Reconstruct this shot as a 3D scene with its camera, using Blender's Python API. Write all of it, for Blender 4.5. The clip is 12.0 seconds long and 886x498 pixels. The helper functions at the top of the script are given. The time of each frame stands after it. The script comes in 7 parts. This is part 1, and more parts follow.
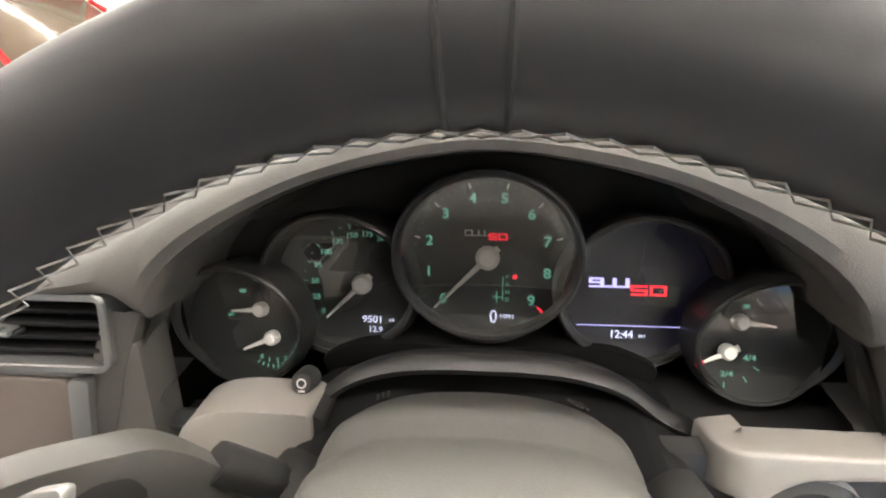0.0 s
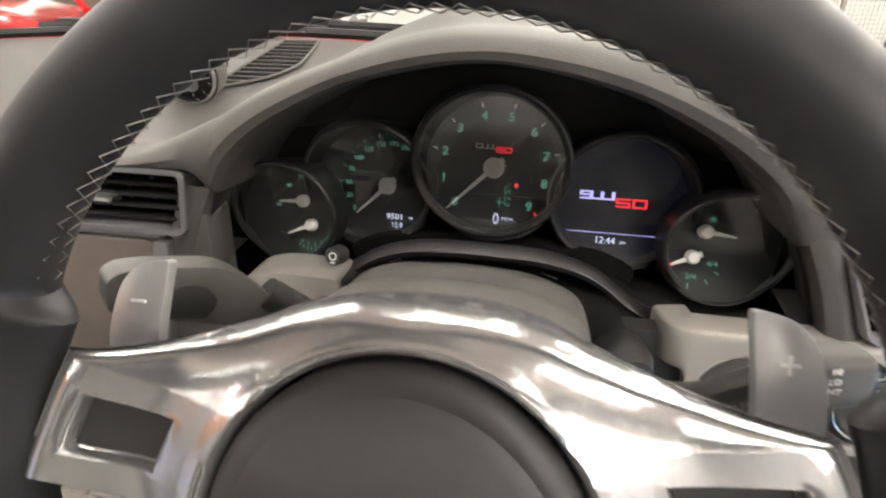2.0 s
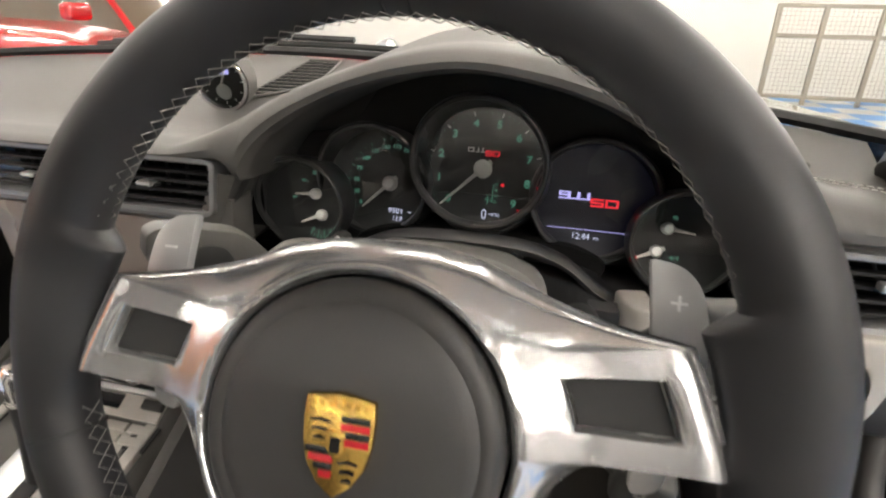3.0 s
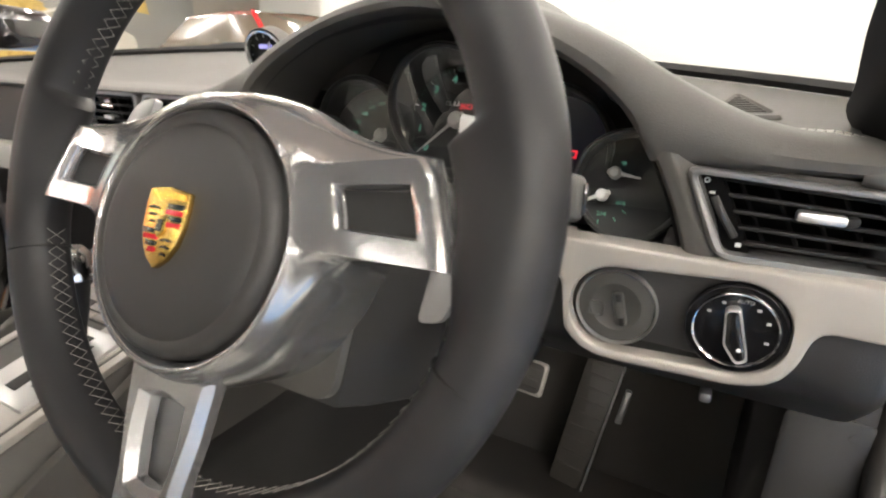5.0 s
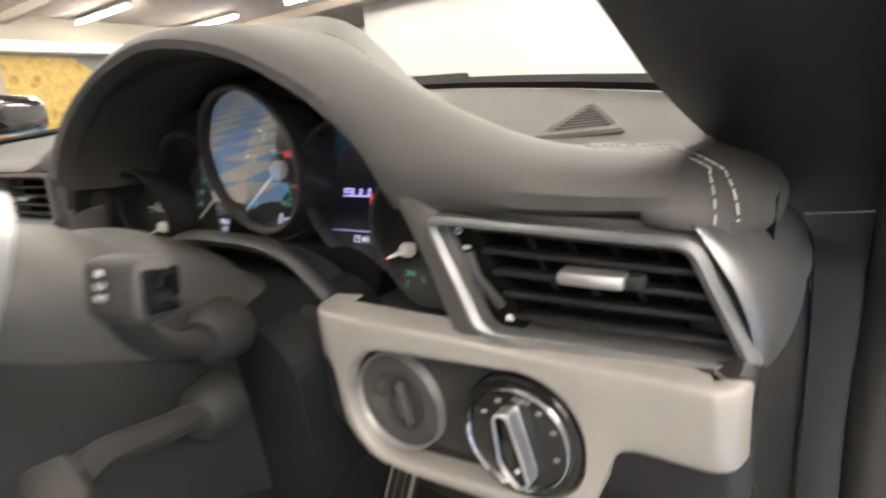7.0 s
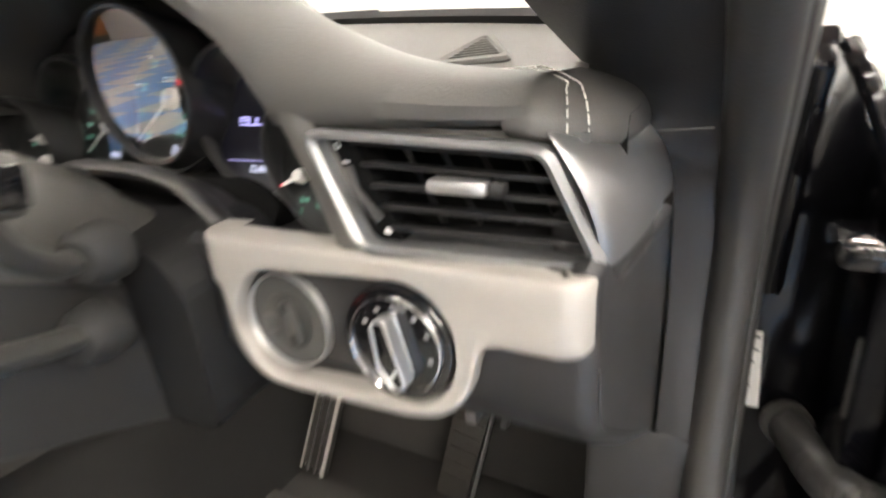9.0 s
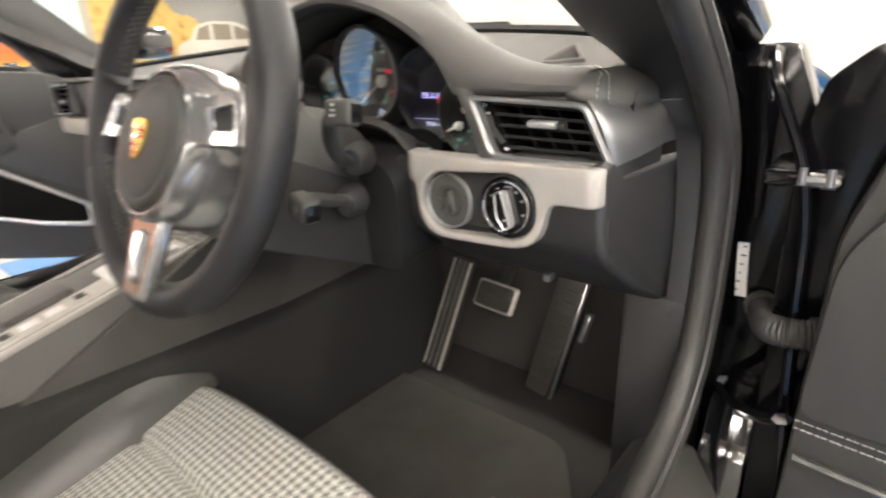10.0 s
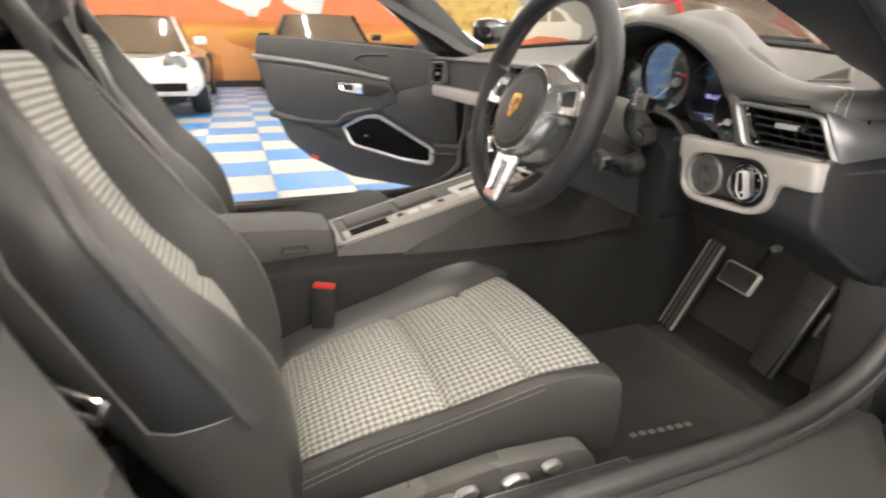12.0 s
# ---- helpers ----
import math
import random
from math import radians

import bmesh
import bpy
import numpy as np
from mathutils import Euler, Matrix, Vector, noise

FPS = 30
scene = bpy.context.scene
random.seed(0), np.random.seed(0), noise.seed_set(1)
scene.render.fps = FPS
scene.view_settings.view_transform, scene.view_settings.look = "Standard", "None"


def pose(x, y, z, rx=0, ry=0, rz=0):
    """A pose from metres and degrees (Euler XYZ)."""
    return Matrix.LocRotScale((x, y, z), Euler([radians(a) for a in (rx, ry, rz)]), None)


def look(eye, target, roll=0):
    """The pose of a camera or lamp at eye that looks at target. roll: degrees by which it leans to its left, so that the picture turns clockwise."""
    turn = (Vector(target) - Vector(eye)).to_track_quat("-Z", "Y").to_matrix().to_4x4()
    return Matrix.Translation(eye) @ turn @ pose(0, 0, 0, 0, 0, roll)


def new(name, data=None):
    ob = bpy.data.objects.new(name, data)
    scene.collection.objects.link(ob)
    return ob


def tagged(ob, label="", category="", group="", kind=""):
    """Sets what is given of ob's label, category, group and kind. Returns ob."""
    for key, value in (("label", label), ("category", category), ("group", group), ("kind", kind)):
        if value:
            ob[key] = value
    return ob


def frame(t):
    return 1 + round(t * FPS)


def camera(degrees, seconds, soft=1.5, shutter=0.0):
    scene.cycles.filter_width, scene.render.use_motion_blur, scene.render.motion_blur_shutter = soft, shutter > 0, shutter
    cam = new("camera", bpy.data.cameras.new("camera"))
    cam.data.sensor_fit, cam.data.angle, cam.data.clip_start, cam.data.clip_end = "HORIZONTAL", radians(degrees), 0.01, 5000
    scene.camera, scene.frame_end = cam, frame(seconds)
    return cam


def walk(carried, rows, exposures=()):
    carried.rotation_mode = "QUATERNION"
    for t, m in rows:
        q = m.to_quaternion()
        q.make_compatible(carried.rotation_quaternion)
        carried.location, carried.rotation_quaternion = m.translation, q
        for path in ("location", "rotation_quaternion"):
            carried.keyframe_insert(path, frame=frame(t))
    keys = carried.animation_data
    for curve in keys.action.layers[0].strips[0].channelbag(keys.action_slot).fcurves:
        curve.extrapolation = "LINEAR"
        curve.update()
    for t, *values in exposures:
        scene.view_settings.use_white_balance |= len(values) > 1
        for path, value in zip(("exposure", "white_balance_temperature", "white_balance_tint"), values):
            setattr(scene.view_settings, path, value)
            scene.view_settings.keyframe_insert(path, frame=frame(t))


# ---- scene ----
cam = camera(78.68, 12.0, 2.1, 0.5)
PATH = [
    (0, (0.004, -0.335, 0.898), (-0.183, 1.515, 0.161), -1.1),
    (0.5, (0.011, -0.344, 0.893), (-0.198, 1.498, 0.141), -0.9),
    (1, (0.012, -0.37, 0.882), (-0.253, 1.469, 0.143), -0.4),
    (1.5, (0.008, -0.389, 0.877), (-0.323, 1.386, 0.017), -0.5),
    (2, (0.036, -0.409, 0.887), (-0.292, 1.358, 0.01), 0.6),
    (2.5, (0.054, -0.441, 0.886), (-0.323, 1.345, 0.068), 1.4),
    (3, (0.076, -0.464, 0.88), (-0.351, 1.326, 0.098), 1.5),
    (3.5, (0.103, -0.492, 0.851), (-0.411, 1.263, 0.04), 2.9),
    (3.7, (0.104, -0.491, 0.832), (-0.402, 1.257, 0.004), 3.9),
    (5.3, (0.2654, -0.4626, 0.8048), (-0.2315, 0.3535, 0.5099), 0.06),
    (5.5, (0.2785, -0.4444, 0.8038), (-0.2635, 0.3443, 0.5135), -1.37),
    (6, (0.3157, -0.3938, 0.7868), (-0.3539, 0.3126, 0.5575), -2.51),
    (6.5, (0.3499, -0.3527, 0.7834), (-0.2861, 0.3886, 0.5690), -3.16),
    (7, (0.3641, -0.2938, 0.7987), (-0.1943, 0.4960, 0.5449), -4.88),
    (7.2, (0.3558, -0.2674, 0.8050), (-0.1793, 0.5329, 0.5345), -5.22),
    (8.8, (0.3737, -0.2441, 0.7843), (-0.0649, 0.5942, 0.4602), -4.07),
    (9, (0.3937, -0.2924, 0.7780), (-0.0571, 0.5364, 0.4468), -3.06),
    (9.5, (0.4641, -0.4153, 0.7768), (-0.0207, 0.3853, 0.4246), -2.19),
    (10, (0.5401, -0.5179, 0.7871), (-0.0767, 0.1938, 0.4510), -2.75),
    (10.5, (0.6143, -0.5828, 0.7892), (-0.1131, 0.0157, 0.4534), -1.67),
    (11, (0.6650, -0.6298, 0.7940), (-0.1184, -0.1076, 0.4570), -1.20),
    (11.5, (0.7101, -0.6843, 0.8036), (-0.1157, -0.2347, 0.4631), -0.35),
    (12, (0.7795, -0.7230, 0.8168), (-0.0963, -0.3952, 0.4626), 0.65),
]
EXPOSURES = [(0, 2.02), (0.5, 1.96), (1.5, 1.66), (3, 1.36), (3.7, 1.36), (5.3, 1.50), (6, 1.47), (7.2, 1.52), (8.8, 1.97), (9.5, 1.87), (10.5, 1.60), (12, 1.52)]
walk(cam, [(t, look(eye, aim, roll)) for t, eye, aim, roll in PATH], EXPOSURES)

# ---- light ----
world = bpy.data.worlds.new("showroom_air")
scene.world = world
world.use_nodes = True
world.node_tree.nodes["Background"].inputs[0].default_value = (1.0, 0.97, 0.93, 1)
world.node_tree.nodes["Background"].inputs[1].default_value = 0.02
TUBE_GLOW = 46.0


# ---- materials ----
def nodes_of(name):
    m = bpy.data.materials.new(name)
    m.use_nodes = True
    t = m.node_tree
    return m, t, t.nodes["Principled BSDF"]


def surface(name, color, rough=0.5, metal=0.0, grain=300.0, bump=0.15, vary=0.12, blotch=6.0, coat=0.0, spec=0.5, sheen=0.0, cells=False, rvary=0.1):
    """A surface with fine relief, and colour that varies at two scales."""
    m, t, p = nodes_of(name)
    N, L = t.nodes.new, t.links.new
    co = N("ShaderNodeTexCoord")
    n1 = N("ShaderNodeTexNoise")
    n1.inputs["Scale"].default_value = blotch
    n1.inputs["Detail"].default_value = 5
    n2 = N("ShaderNodeTexVoronoi" if cells else "ShaderNodeTexNoise")
    n2.inputs["Scale"].default_value = grain
    L(co.outputs["Object"], n1.inputs["Vector"])
    L(co.outputs["Object"], n2.inputs["Vector"])
    fine = n2.outputs["Distance"] if cells else n2.outputs["Fac"]
    mix = N("ShaderNodeMix")
    mix.data_type = "RGBA"
    c = Vector(color)
    mix.inputs["A"].default_value = (*(c * (1 - vary)), 1)
    mix.inputs["B"].default_value = (*(c * (1 + vary)), 1)
    add = N("ShaderNodeMath")
    add.operation = "MULTIPLY_ADD"
    add.inputs[1].default_value = 0.35
    L(fine, add.inputs[0])
    sub = N("ShaderNodeMath")
    sub.operation = "MULTIPLY"
    sub.inputs[1].default_value = 0.75
    L(n1.outputs["Fac"], sub.inputs[0])
    L(sub.outputs[0], add.inputs[2])
    L(add.outputs[0], mix.inputs["Factor"])
    L(mix.outputs["Result"], p.inputs["Base Color"])
    rr = N("ShaderNodeMapRange")
    rr.inputs["To Min"].default_value = max(0.02, rough - rvary)
    rr.inputs["To Max"].default_value = min(1, rough + rvary)
    L(n1.outputs["Fac"], rr.inputs["Value"])
    L(rr.outputs["Result"], p.inputs["Roughness"])
    p.inputs["Metallic"].default_value = metal
    p.inputs["Coat Weight"].default_value = coat
    p.inputs["Coat Roughness"].default_value = 0.05
    p.inputs["Specular IOR Level"].default_value = spec
    p.inputs["Sheen Weight"].default_value = sheen
    if bump:
        b = N("ShaderNodeBump")
        b.inputs["Strength"].default_value = bump
        b.inputs["Distance"].default_value = 0.0006
        L(fine, b.inputs["Height"])
        L(b.outputs["Normal"], p.inputs["Normal"])
    return m


def glowing(name, color, strength):
    m, t, p = nodes_of(name)
    p.inputs["Base Color"].default_value = (*[0.2 * c for c in color], 1)
    p.inputs["Emission Color"].default_value = (*color, 1)
    p.inputs["Emission Strength"].default_value = strength
    return m


def clear(name, tint=(1, 1, 1), ior=1.5, rough=0.0):
    """Thin glass: lets light straight through, with gloss by Fresnel."""
    m, t, p = nodes_of(name)
    t.nodes.remove(p)
    N, L = t.nodes.new, t.links.new
    a, g, f, x = N("ShaderNodeBsdfTransparent"), N("ShaderNodeBsdfGlossy"), N("ShaderNodeFresnel"), N("ShaderNodeMixShader")
    a.inputs[0].default_value = (*tint, 1)
    g.inputs["Roughness"].default_value = rough
    f.inputs[0].default_value = ior
    L(f.outputs[0], x.inputs[0])
    L(a.outputs[0], x.inputs[1])
    L(g.outputs[0], x.inputs[2])
    L(x.outputs[0], t.nodes["Material Output"].inputs[0])
    return m


def houndstooth(name, period, light, dark):
    """Woven four-by-four twill check on the UV map, which is in metres."""
    m, t, p = nodes_of(name)
    N, L = t.nodes.new, t.links.new

    def op(kind, a, b=None):
        n = N("ShaderNodeMath")
        n.operation = kind
        for k, v in enumerate((a, b)):
            if v is None:
                continue
            if isinstance(v, (int, float)):
                n.inputs[k].default_value = v
            else:
                L(v, n.inputs[k])
        return n.outputs[0]

    uv, sp = N("ShaderNodeUVMap"), N("ShaderNodeSeparateXYZ")
    L(uv.outputs[0], sp.inputs[0])
    u, v = (op("MULTIPLY", sp.outputs[k], 8.0 / period) for k in (0, 1))
    fu, fv = op("FLOOR", u), op("FLOOR", v)
    warp = op("LESS_THAN", op("FLOORED_MODULO", fu, 8), 4)
    weft = op("LESS_THAN", op("FLOORED_MODULO", fv, 8), 4)
    over = op("LESS_THAN", op("FLOORED_MODULO", op("ADD", fu, fv), 4), 2)
    w = op("ADD", op("MULTIPLY", over, warp), op("MULTIPLY", op("SUBTRACT", 1, over), weft))
    noi = N("ShaderNodeTexNoise")
    noi.inputs["Scale"].default_value = 900
    mix = N("ShaderNodeMix")
    mix.data_type = "RGBA"
    mix.inputs["A"].default_value = (*light, 1)
    mix.inputs["B"].default_value = (*dark, 1)
    co = N("ShaderNodeTexCoord")
    L(co.outputs["Object"], noi.inputs["Vector"])
    L(w, mix.inputs["Factor"])
    mul = N("ShaderNodeMix")
    mul.data_type, mul.blend_type = "RGBA", "MULTIPLY"
    mul.inputs["Factor"].default_value = 0.5
    L(mix.outputs["Result"], mul.inputs["A"])
    L(noi.outputs["Color"], mul.inputs["B"])
    L(mul.outputs["Result"], p.inputs["Base Color"])
    p.inputs["Roughness"].default_value = 0.9
    p.inputs["Sheen Weight"].default_value = 0.04
    bmp = N("ShaderNodeBump")
    bmp.inputs["Strength"].default_value = 0.4
    bmp.inputs["Distance"].default_value = 0.0008
    L(op("ADD", op("SINE", op("MULTIPLY", u, 3.1416)), op("SINE", op("MULTIPLY", v, 3.1416))), bmp.inputs["Height"])
    L(bmp.outputs["Normal"], p.inputs["Normal"])
    return m


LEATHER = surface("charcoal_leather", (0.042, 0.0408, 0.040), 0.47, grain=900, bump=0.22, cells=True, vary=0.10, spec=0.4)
# charcoal leather again, lighter: light falling on the pad put into its colour
LIT_LEATHER = surface("lit_leather", (0.070, 0.067, 0.0625), 0.60, grain=900, bump=0.22, cells=True, vary=0.10)
LEATHER_SEAT = surface("seat_leather", (0.050, 0.049, 0.047), 0.34, grain=700, bump=0.25, cells=True, vary=0.12, spec=0.45)
LEATHER_RIM = surface("rim_leather", (0.018, 0.018, 0.0195), 0.48, grain=1800, bump=0.025, cells=True, vary=0.15, spec=0.38)
RUBBER = surface("soft_black_plastic", (0.024, 0.0235, 0.023), 0.6, grain=1500, bump=0.12, vary=0.12)
BLACK = surface("matt_black_plastic", (0.012, 0.012, 0.012), 0.7, grain=1200, bump=0.2, vary=0.15)
GLOSS = surface("gloss_black", (0.006, 0.006, 0.007), 0.12, grain=50, bump=0.0, vary=0.1, coat=0.6)
GREY_PLASTIC = surface("grey_plastic", (0.050, 0.049, 0.046), 0.5, grain=1400, bump=0.15, vary=0.08)
TRIM = surface("warm_silver_paint", (0.33, 0.311, 0.288), 0.42, grain=2500, bump=0.05, vary=0.03, metal=0.15)
SATIN = surface("satin_silver", (0.60, 0.60, 0.60), 0.33, metal=0.85, grain=900, bump=0.03, vary=0.06)
CHROME = surface("polished_aluminium", (0.47, 0.47, 0.475), 0.19, metal=0.82, grain=700, bump=0.02, vary=0.04, rvary=0.05)
BRIGHT = surface("chrome", (0.85, 0.85, 0.86), 0.06, metal=1.0, grain=300, bump=0.0, vary=0.03, rvary=0.03)
TUNNEL = surface("tunnel_cover", (0.019, 0.0185, 0.018), 0.8, grain=1200, bump=0.4, vary=0.2, spec=0.25)
DARK_SATIN = surface("dark_satin_paint", (0.24, 0.24, 0.245), 0.36, metal=0.75, grain=900, bump=0.03, vary=0.05)
PEDAL_METAL = surface("pedal_metal", (0.55, 0.53, 0.49), 0.35, metal=0.35, grain=900, bump=0.03, vary=0.06)
WORN_RUBBER = surface("worn_rubber", (0.036, 0.033, 0.029), 0.5, grain=400, bump=0.3, vary=0.3, blotch=25)
LINER = surface("gauge_housing_plastic", (0.019, 0.0185, 0.018), 0.62, grain=1200, bump=0.2, vary=0.12)
GAUGE_RIM = surface("gauge_rim_plastic", (0.022, 0.022, 0.022), 0.34, grain=900, bump=0.03, vary=0.1)
# near-black: shade of deep openings put into the colour, and black grille plastic
SHADE_BLACK = surface("shade_black", (0.004, 0.004, 0.004), 0.9, grain=900, bump=0.05, vary=0.1, spec=0.1)
CARPET = surface("black_carpet", (0.044, 0.0415, 0.039), 0.98, grain=1300, bump=1.0, vary=0.35, spec=0.1)
CLOTH = houndstooth("houndstooth_cloth", 0.0105, (0.70, 0.69, 0.63), (0.205, 0.205, 0.19))
THREAD = surface("pale_thread", (0.55, 0.54, 0.50), 0.8, grain=2500, bump=0.3, vary=0.15)
GREY_THREAD = surface("grey_thread", (0.24, 0.23, 0.215), 0.8, grain=2500, bump=0.3, vary=0.2)
RUBBER_SEAL = surface("seal_rubber", (0.034, 0.0325, 0.031), 0.45, grain=500, bump=0.25, vary=0.2)
BODY_BLACK = surface("black_car_paint", (0.004, 0.004, 0.005), 0.08, coat=1.0, bump=0, vary=0.1)
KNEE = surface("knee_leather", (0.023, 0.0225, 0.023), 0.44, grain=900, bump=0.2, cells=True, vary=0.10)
SURROUND = surface("column_surround_plastic", (0.011, 0.011, 0.0115), 0.6, grain=1200, bump=0.2, vary=0.12, spec=0.25)
JAMB = surface("jamb_black_paint", (0.003, 0.003, 0.004), 0.14, bump=0, vary=0.1, spec=0.28, rvary=0.03)
MAT_PILE = surface("mat_pile", (0.066, 0.062, 0.057), 0.98, grain=900, bump=1.0, vary=0.4, blotch=14, spec=0.1)
PAD_BLACK = surface("airbag_plastic", (0.032, 0.0315, 0.031), 0.55, grain=1500, bump=0.12, vary=0.12)
# black lifted a little for the haze reflected in the dial glass
DIAL = surface("dial_black", (0.013, 0.014, 0.014), 0.6, grain=900, bump=0.05, vary=0.1)
GREEN_INK = glowing("green_dial_print", (0.22, 0.66, 0.46), 0.14)
WHITE_INK = glowing("white_display", (0.72, 0.76, 1.0), 0.38)
DIM_INK = glowing("dim_dial_print", (0.25, 0.62, 0.46), 0.10)
VIOLET_INK = glowing("violet_display", (0.50, 0.47, 1.0), 0.42)
RED_INK = glowing("red_display", (1.0, 0.03, 0.05), 0.38)
SCREEN = glowing("dark_screen", (0.006, 0.006, 0.020), 0.06)
NEEDLE = surface("needle_silver", (0.66, 0.65, 0.61), 0.4, bump=0.0, vary=0.05)
LENS = clear("dial_glass", ior=2.2)
BIG_LENS = clear("large_dial_glass", ior=3.6)
SMALL_LENS = clear("small_dial_glass", ior=1.7)
GLASS = clear("window_glass", (0.96, 0.98, 0.97), 1.45)
GOLD = surface("gold_enamel", (0.85, 0.55, 0.15), 0.22, metal=1.0, grain=900, bump=0.3, vary=0.2)
RED_ENAMEL = surface("red_enamel", (0.42, 0.012, 0.02), 0.2, bump=0, vary=0.1, coat=0.5)
BLACK_ENAMEL = surface("black_enamel", (0.01, 0.01, 0.01), 0.2, bump=0, vary=0.1, coat=0.5)
RED_PLASTIC = surface("red_plastic", (0.62, 0.03, 0.025), 0.4, bump=0.05, vary=0.08)
WHITE_PRINT = surface("white_print", (0.75, 0.75, 0.74), 0.6, bump=0, vary=0.05)
DIM_PRINT = surface("grey_print", (0.30, 0.30, 0.30), 0.6, bump=0, vary=0.05)
PAPER = surface("label_paper", (0.72, 0.71, 0.68), 0.6, bump=0.05, vary=0.06)
GREY_WALL = surface("unseen_wall_grey", (0.25, 0.243, 0.235), 0.85, grain=90, bump=0.2, vary=0.05, blotch=0.6)
WHITE_WALL = surface("white_wall_paint", (0.55, 0.53, 0.49), 0.85, grain=90, bump=0.2, vary=0.03, blotch=0.6)
TAN_WALL = surface("buff_wall_paint", (0.34, 0.30, 0.25), 0.85, grain=90, bump=0.2, vary=0.05, blotch=0.6)
CONSOLE_SIDE = surface("console_side", (0.060, 0.057, 0.053), 0.7, grain=900, bump=0.2, vary=0.15, spec=0.3)
CEIL = surface("ceiling_paint", (0.30, 0.245, 0.20), 0.9, grain=60, bump=0.2, vary=0.06, blotch=0.5)
BLUE_TILE = surface("blue_floor_tile", (0.030, 0.185, 0.46), 0.35, grain=120, bump=0.2, vary=0.06, blotch=2)
PALE_TILE = surface("pale_floor_tile", (0.41, 0.39, 0.355), 0.35, grain=120, bump=0.2, vary=0.05, blotch=2)
INSERT = surface("seat_insert_leather", (0.015, 0.0145, 0.014), 0.38, grain=700, bump=0.2, cells=True, vary=0.15, spec=0.5)
JOINT = surface("tile_joint", (0.35, 0.36, 0.38), 0.6, bump=0.2, vary=0.1)
TUBE = glowing("lit_tube", (1.0, 0.935, 0.85), TUBE_GLOW)
WHITE_PAINT = surface("white_car_paint", (0.66, 0.65, 0.62), 0.12, coat=1.0, bump=0, vary=0.03)
RED_PAINT = surface("red_car_paint", (0.50, 0.010, 0.014), 0.12, coat=1.0, bump=0, vary=0.08)
DARK_PAINT = surface("dark_green_car_paint", (0.012, 0.016, 0.016), 0.12, coat=1.0, bump=0, vary=0.1)
TYRE = surface("tyre_rubber", (0.02, 0.02, 0.02), 0.8, grain=150, bump=0.4, vary=0.15)
# brown put into the glass colour for what the panes reflect
REFLECTION_GLASS = surface("reflection_glass", (0.11, 0.085, 0.06), 0.10, bump=0, vary=0.1, spec=0.35)
STEEL = surface("painted_steel", (0.62, 0.60, 0.56), 0.45, metal=0.2, grain=200, bump=0.1, vary=0.08)


# ---- mesh helpers ----
def part(name, bm, material, parent=None, label="", angle=40, smooth=True):
    me = bpy.data.meshes.new(name)
    bm.normal_update()
    bm.to_mesh(me)
    bm.free()
    if smooth:
        me.polygons.foreach_set("use_smooth", [True] * len(me.polygons))
        me.set_sharp_from_angle(angle=radians(angle))
    me.materials.append(material)
    ob = new(name, me)
    if parent:
        ob.parent = parent
    if label:
        ob["label"] = label
    return ob


def thing(name, label, category, m=None, group="", kind=""):
    ob = new(name)
    ob.empty_display_size = 0.05
    if m is not None:
        ob.matrix_world = m
    return tagged(ob, label, category, group, kind)


def box(size, at=(0, 0, 0), bevel=0.0, turn=None, bm=None, seg=2):
    own = bmesh.new()
    bmesh.ops.create_cube(own, size=1)
    bmesh.ops.scale(own, vec=size, verts=own.verts)
    if bevel:
        bmesh.ops.bevel(own, geom=own.edges[:], offset=bevel, segments=seg, profile=0.5, affect="EDGES", clamp_overlap=True)
    return place(own, at, turn, bm)


def place(own, at=(0, 0, 0), turn=None, bm=None):
    m = Matrix.Translation(at) @ (Euler([radians(a) for a in turn]).to_matrix().to_4x4() if turn else Matrix())
    bmesh.ops.transform(own, matrix=m, verts=own.verts)
    if bm is None:
        return own
    me = bpy.data.meshes.new("tmp")
    own.to_mesh(me)
    own.free()
    bm.from_mesh(me)
    bpy.data.meshes.remove(me)
    return bm


def lathe(profile, n=48, at=(0, 0, 0), turn=None, bm=None, arc=360.0, squash=(1, 1)):
    """A profile of (radius, height) turned about z."""
    own = bmesh.new()
    full = arc >= 360
    rings = []
    for k in range(n if full else n + 1):
        a = radians(arc) * k / n
        rings.append([own.verts.new((r * math.cos(a) * squash[0], r * math.sin(a) * squash[1], h)) for r, h in profile])
    for k in range(n):
        a, b = rings[k], rings[(k + 1) % len(rings)]
        for i in range(len(profile) - 1):
            own.faces.new((a[i], b[i], b[i + 1], a[i + 1]))
    bmesh.ops.remove_doubles(own, verts=own.verts, dist=1e-6)
    return place(own, at, turn, bm)


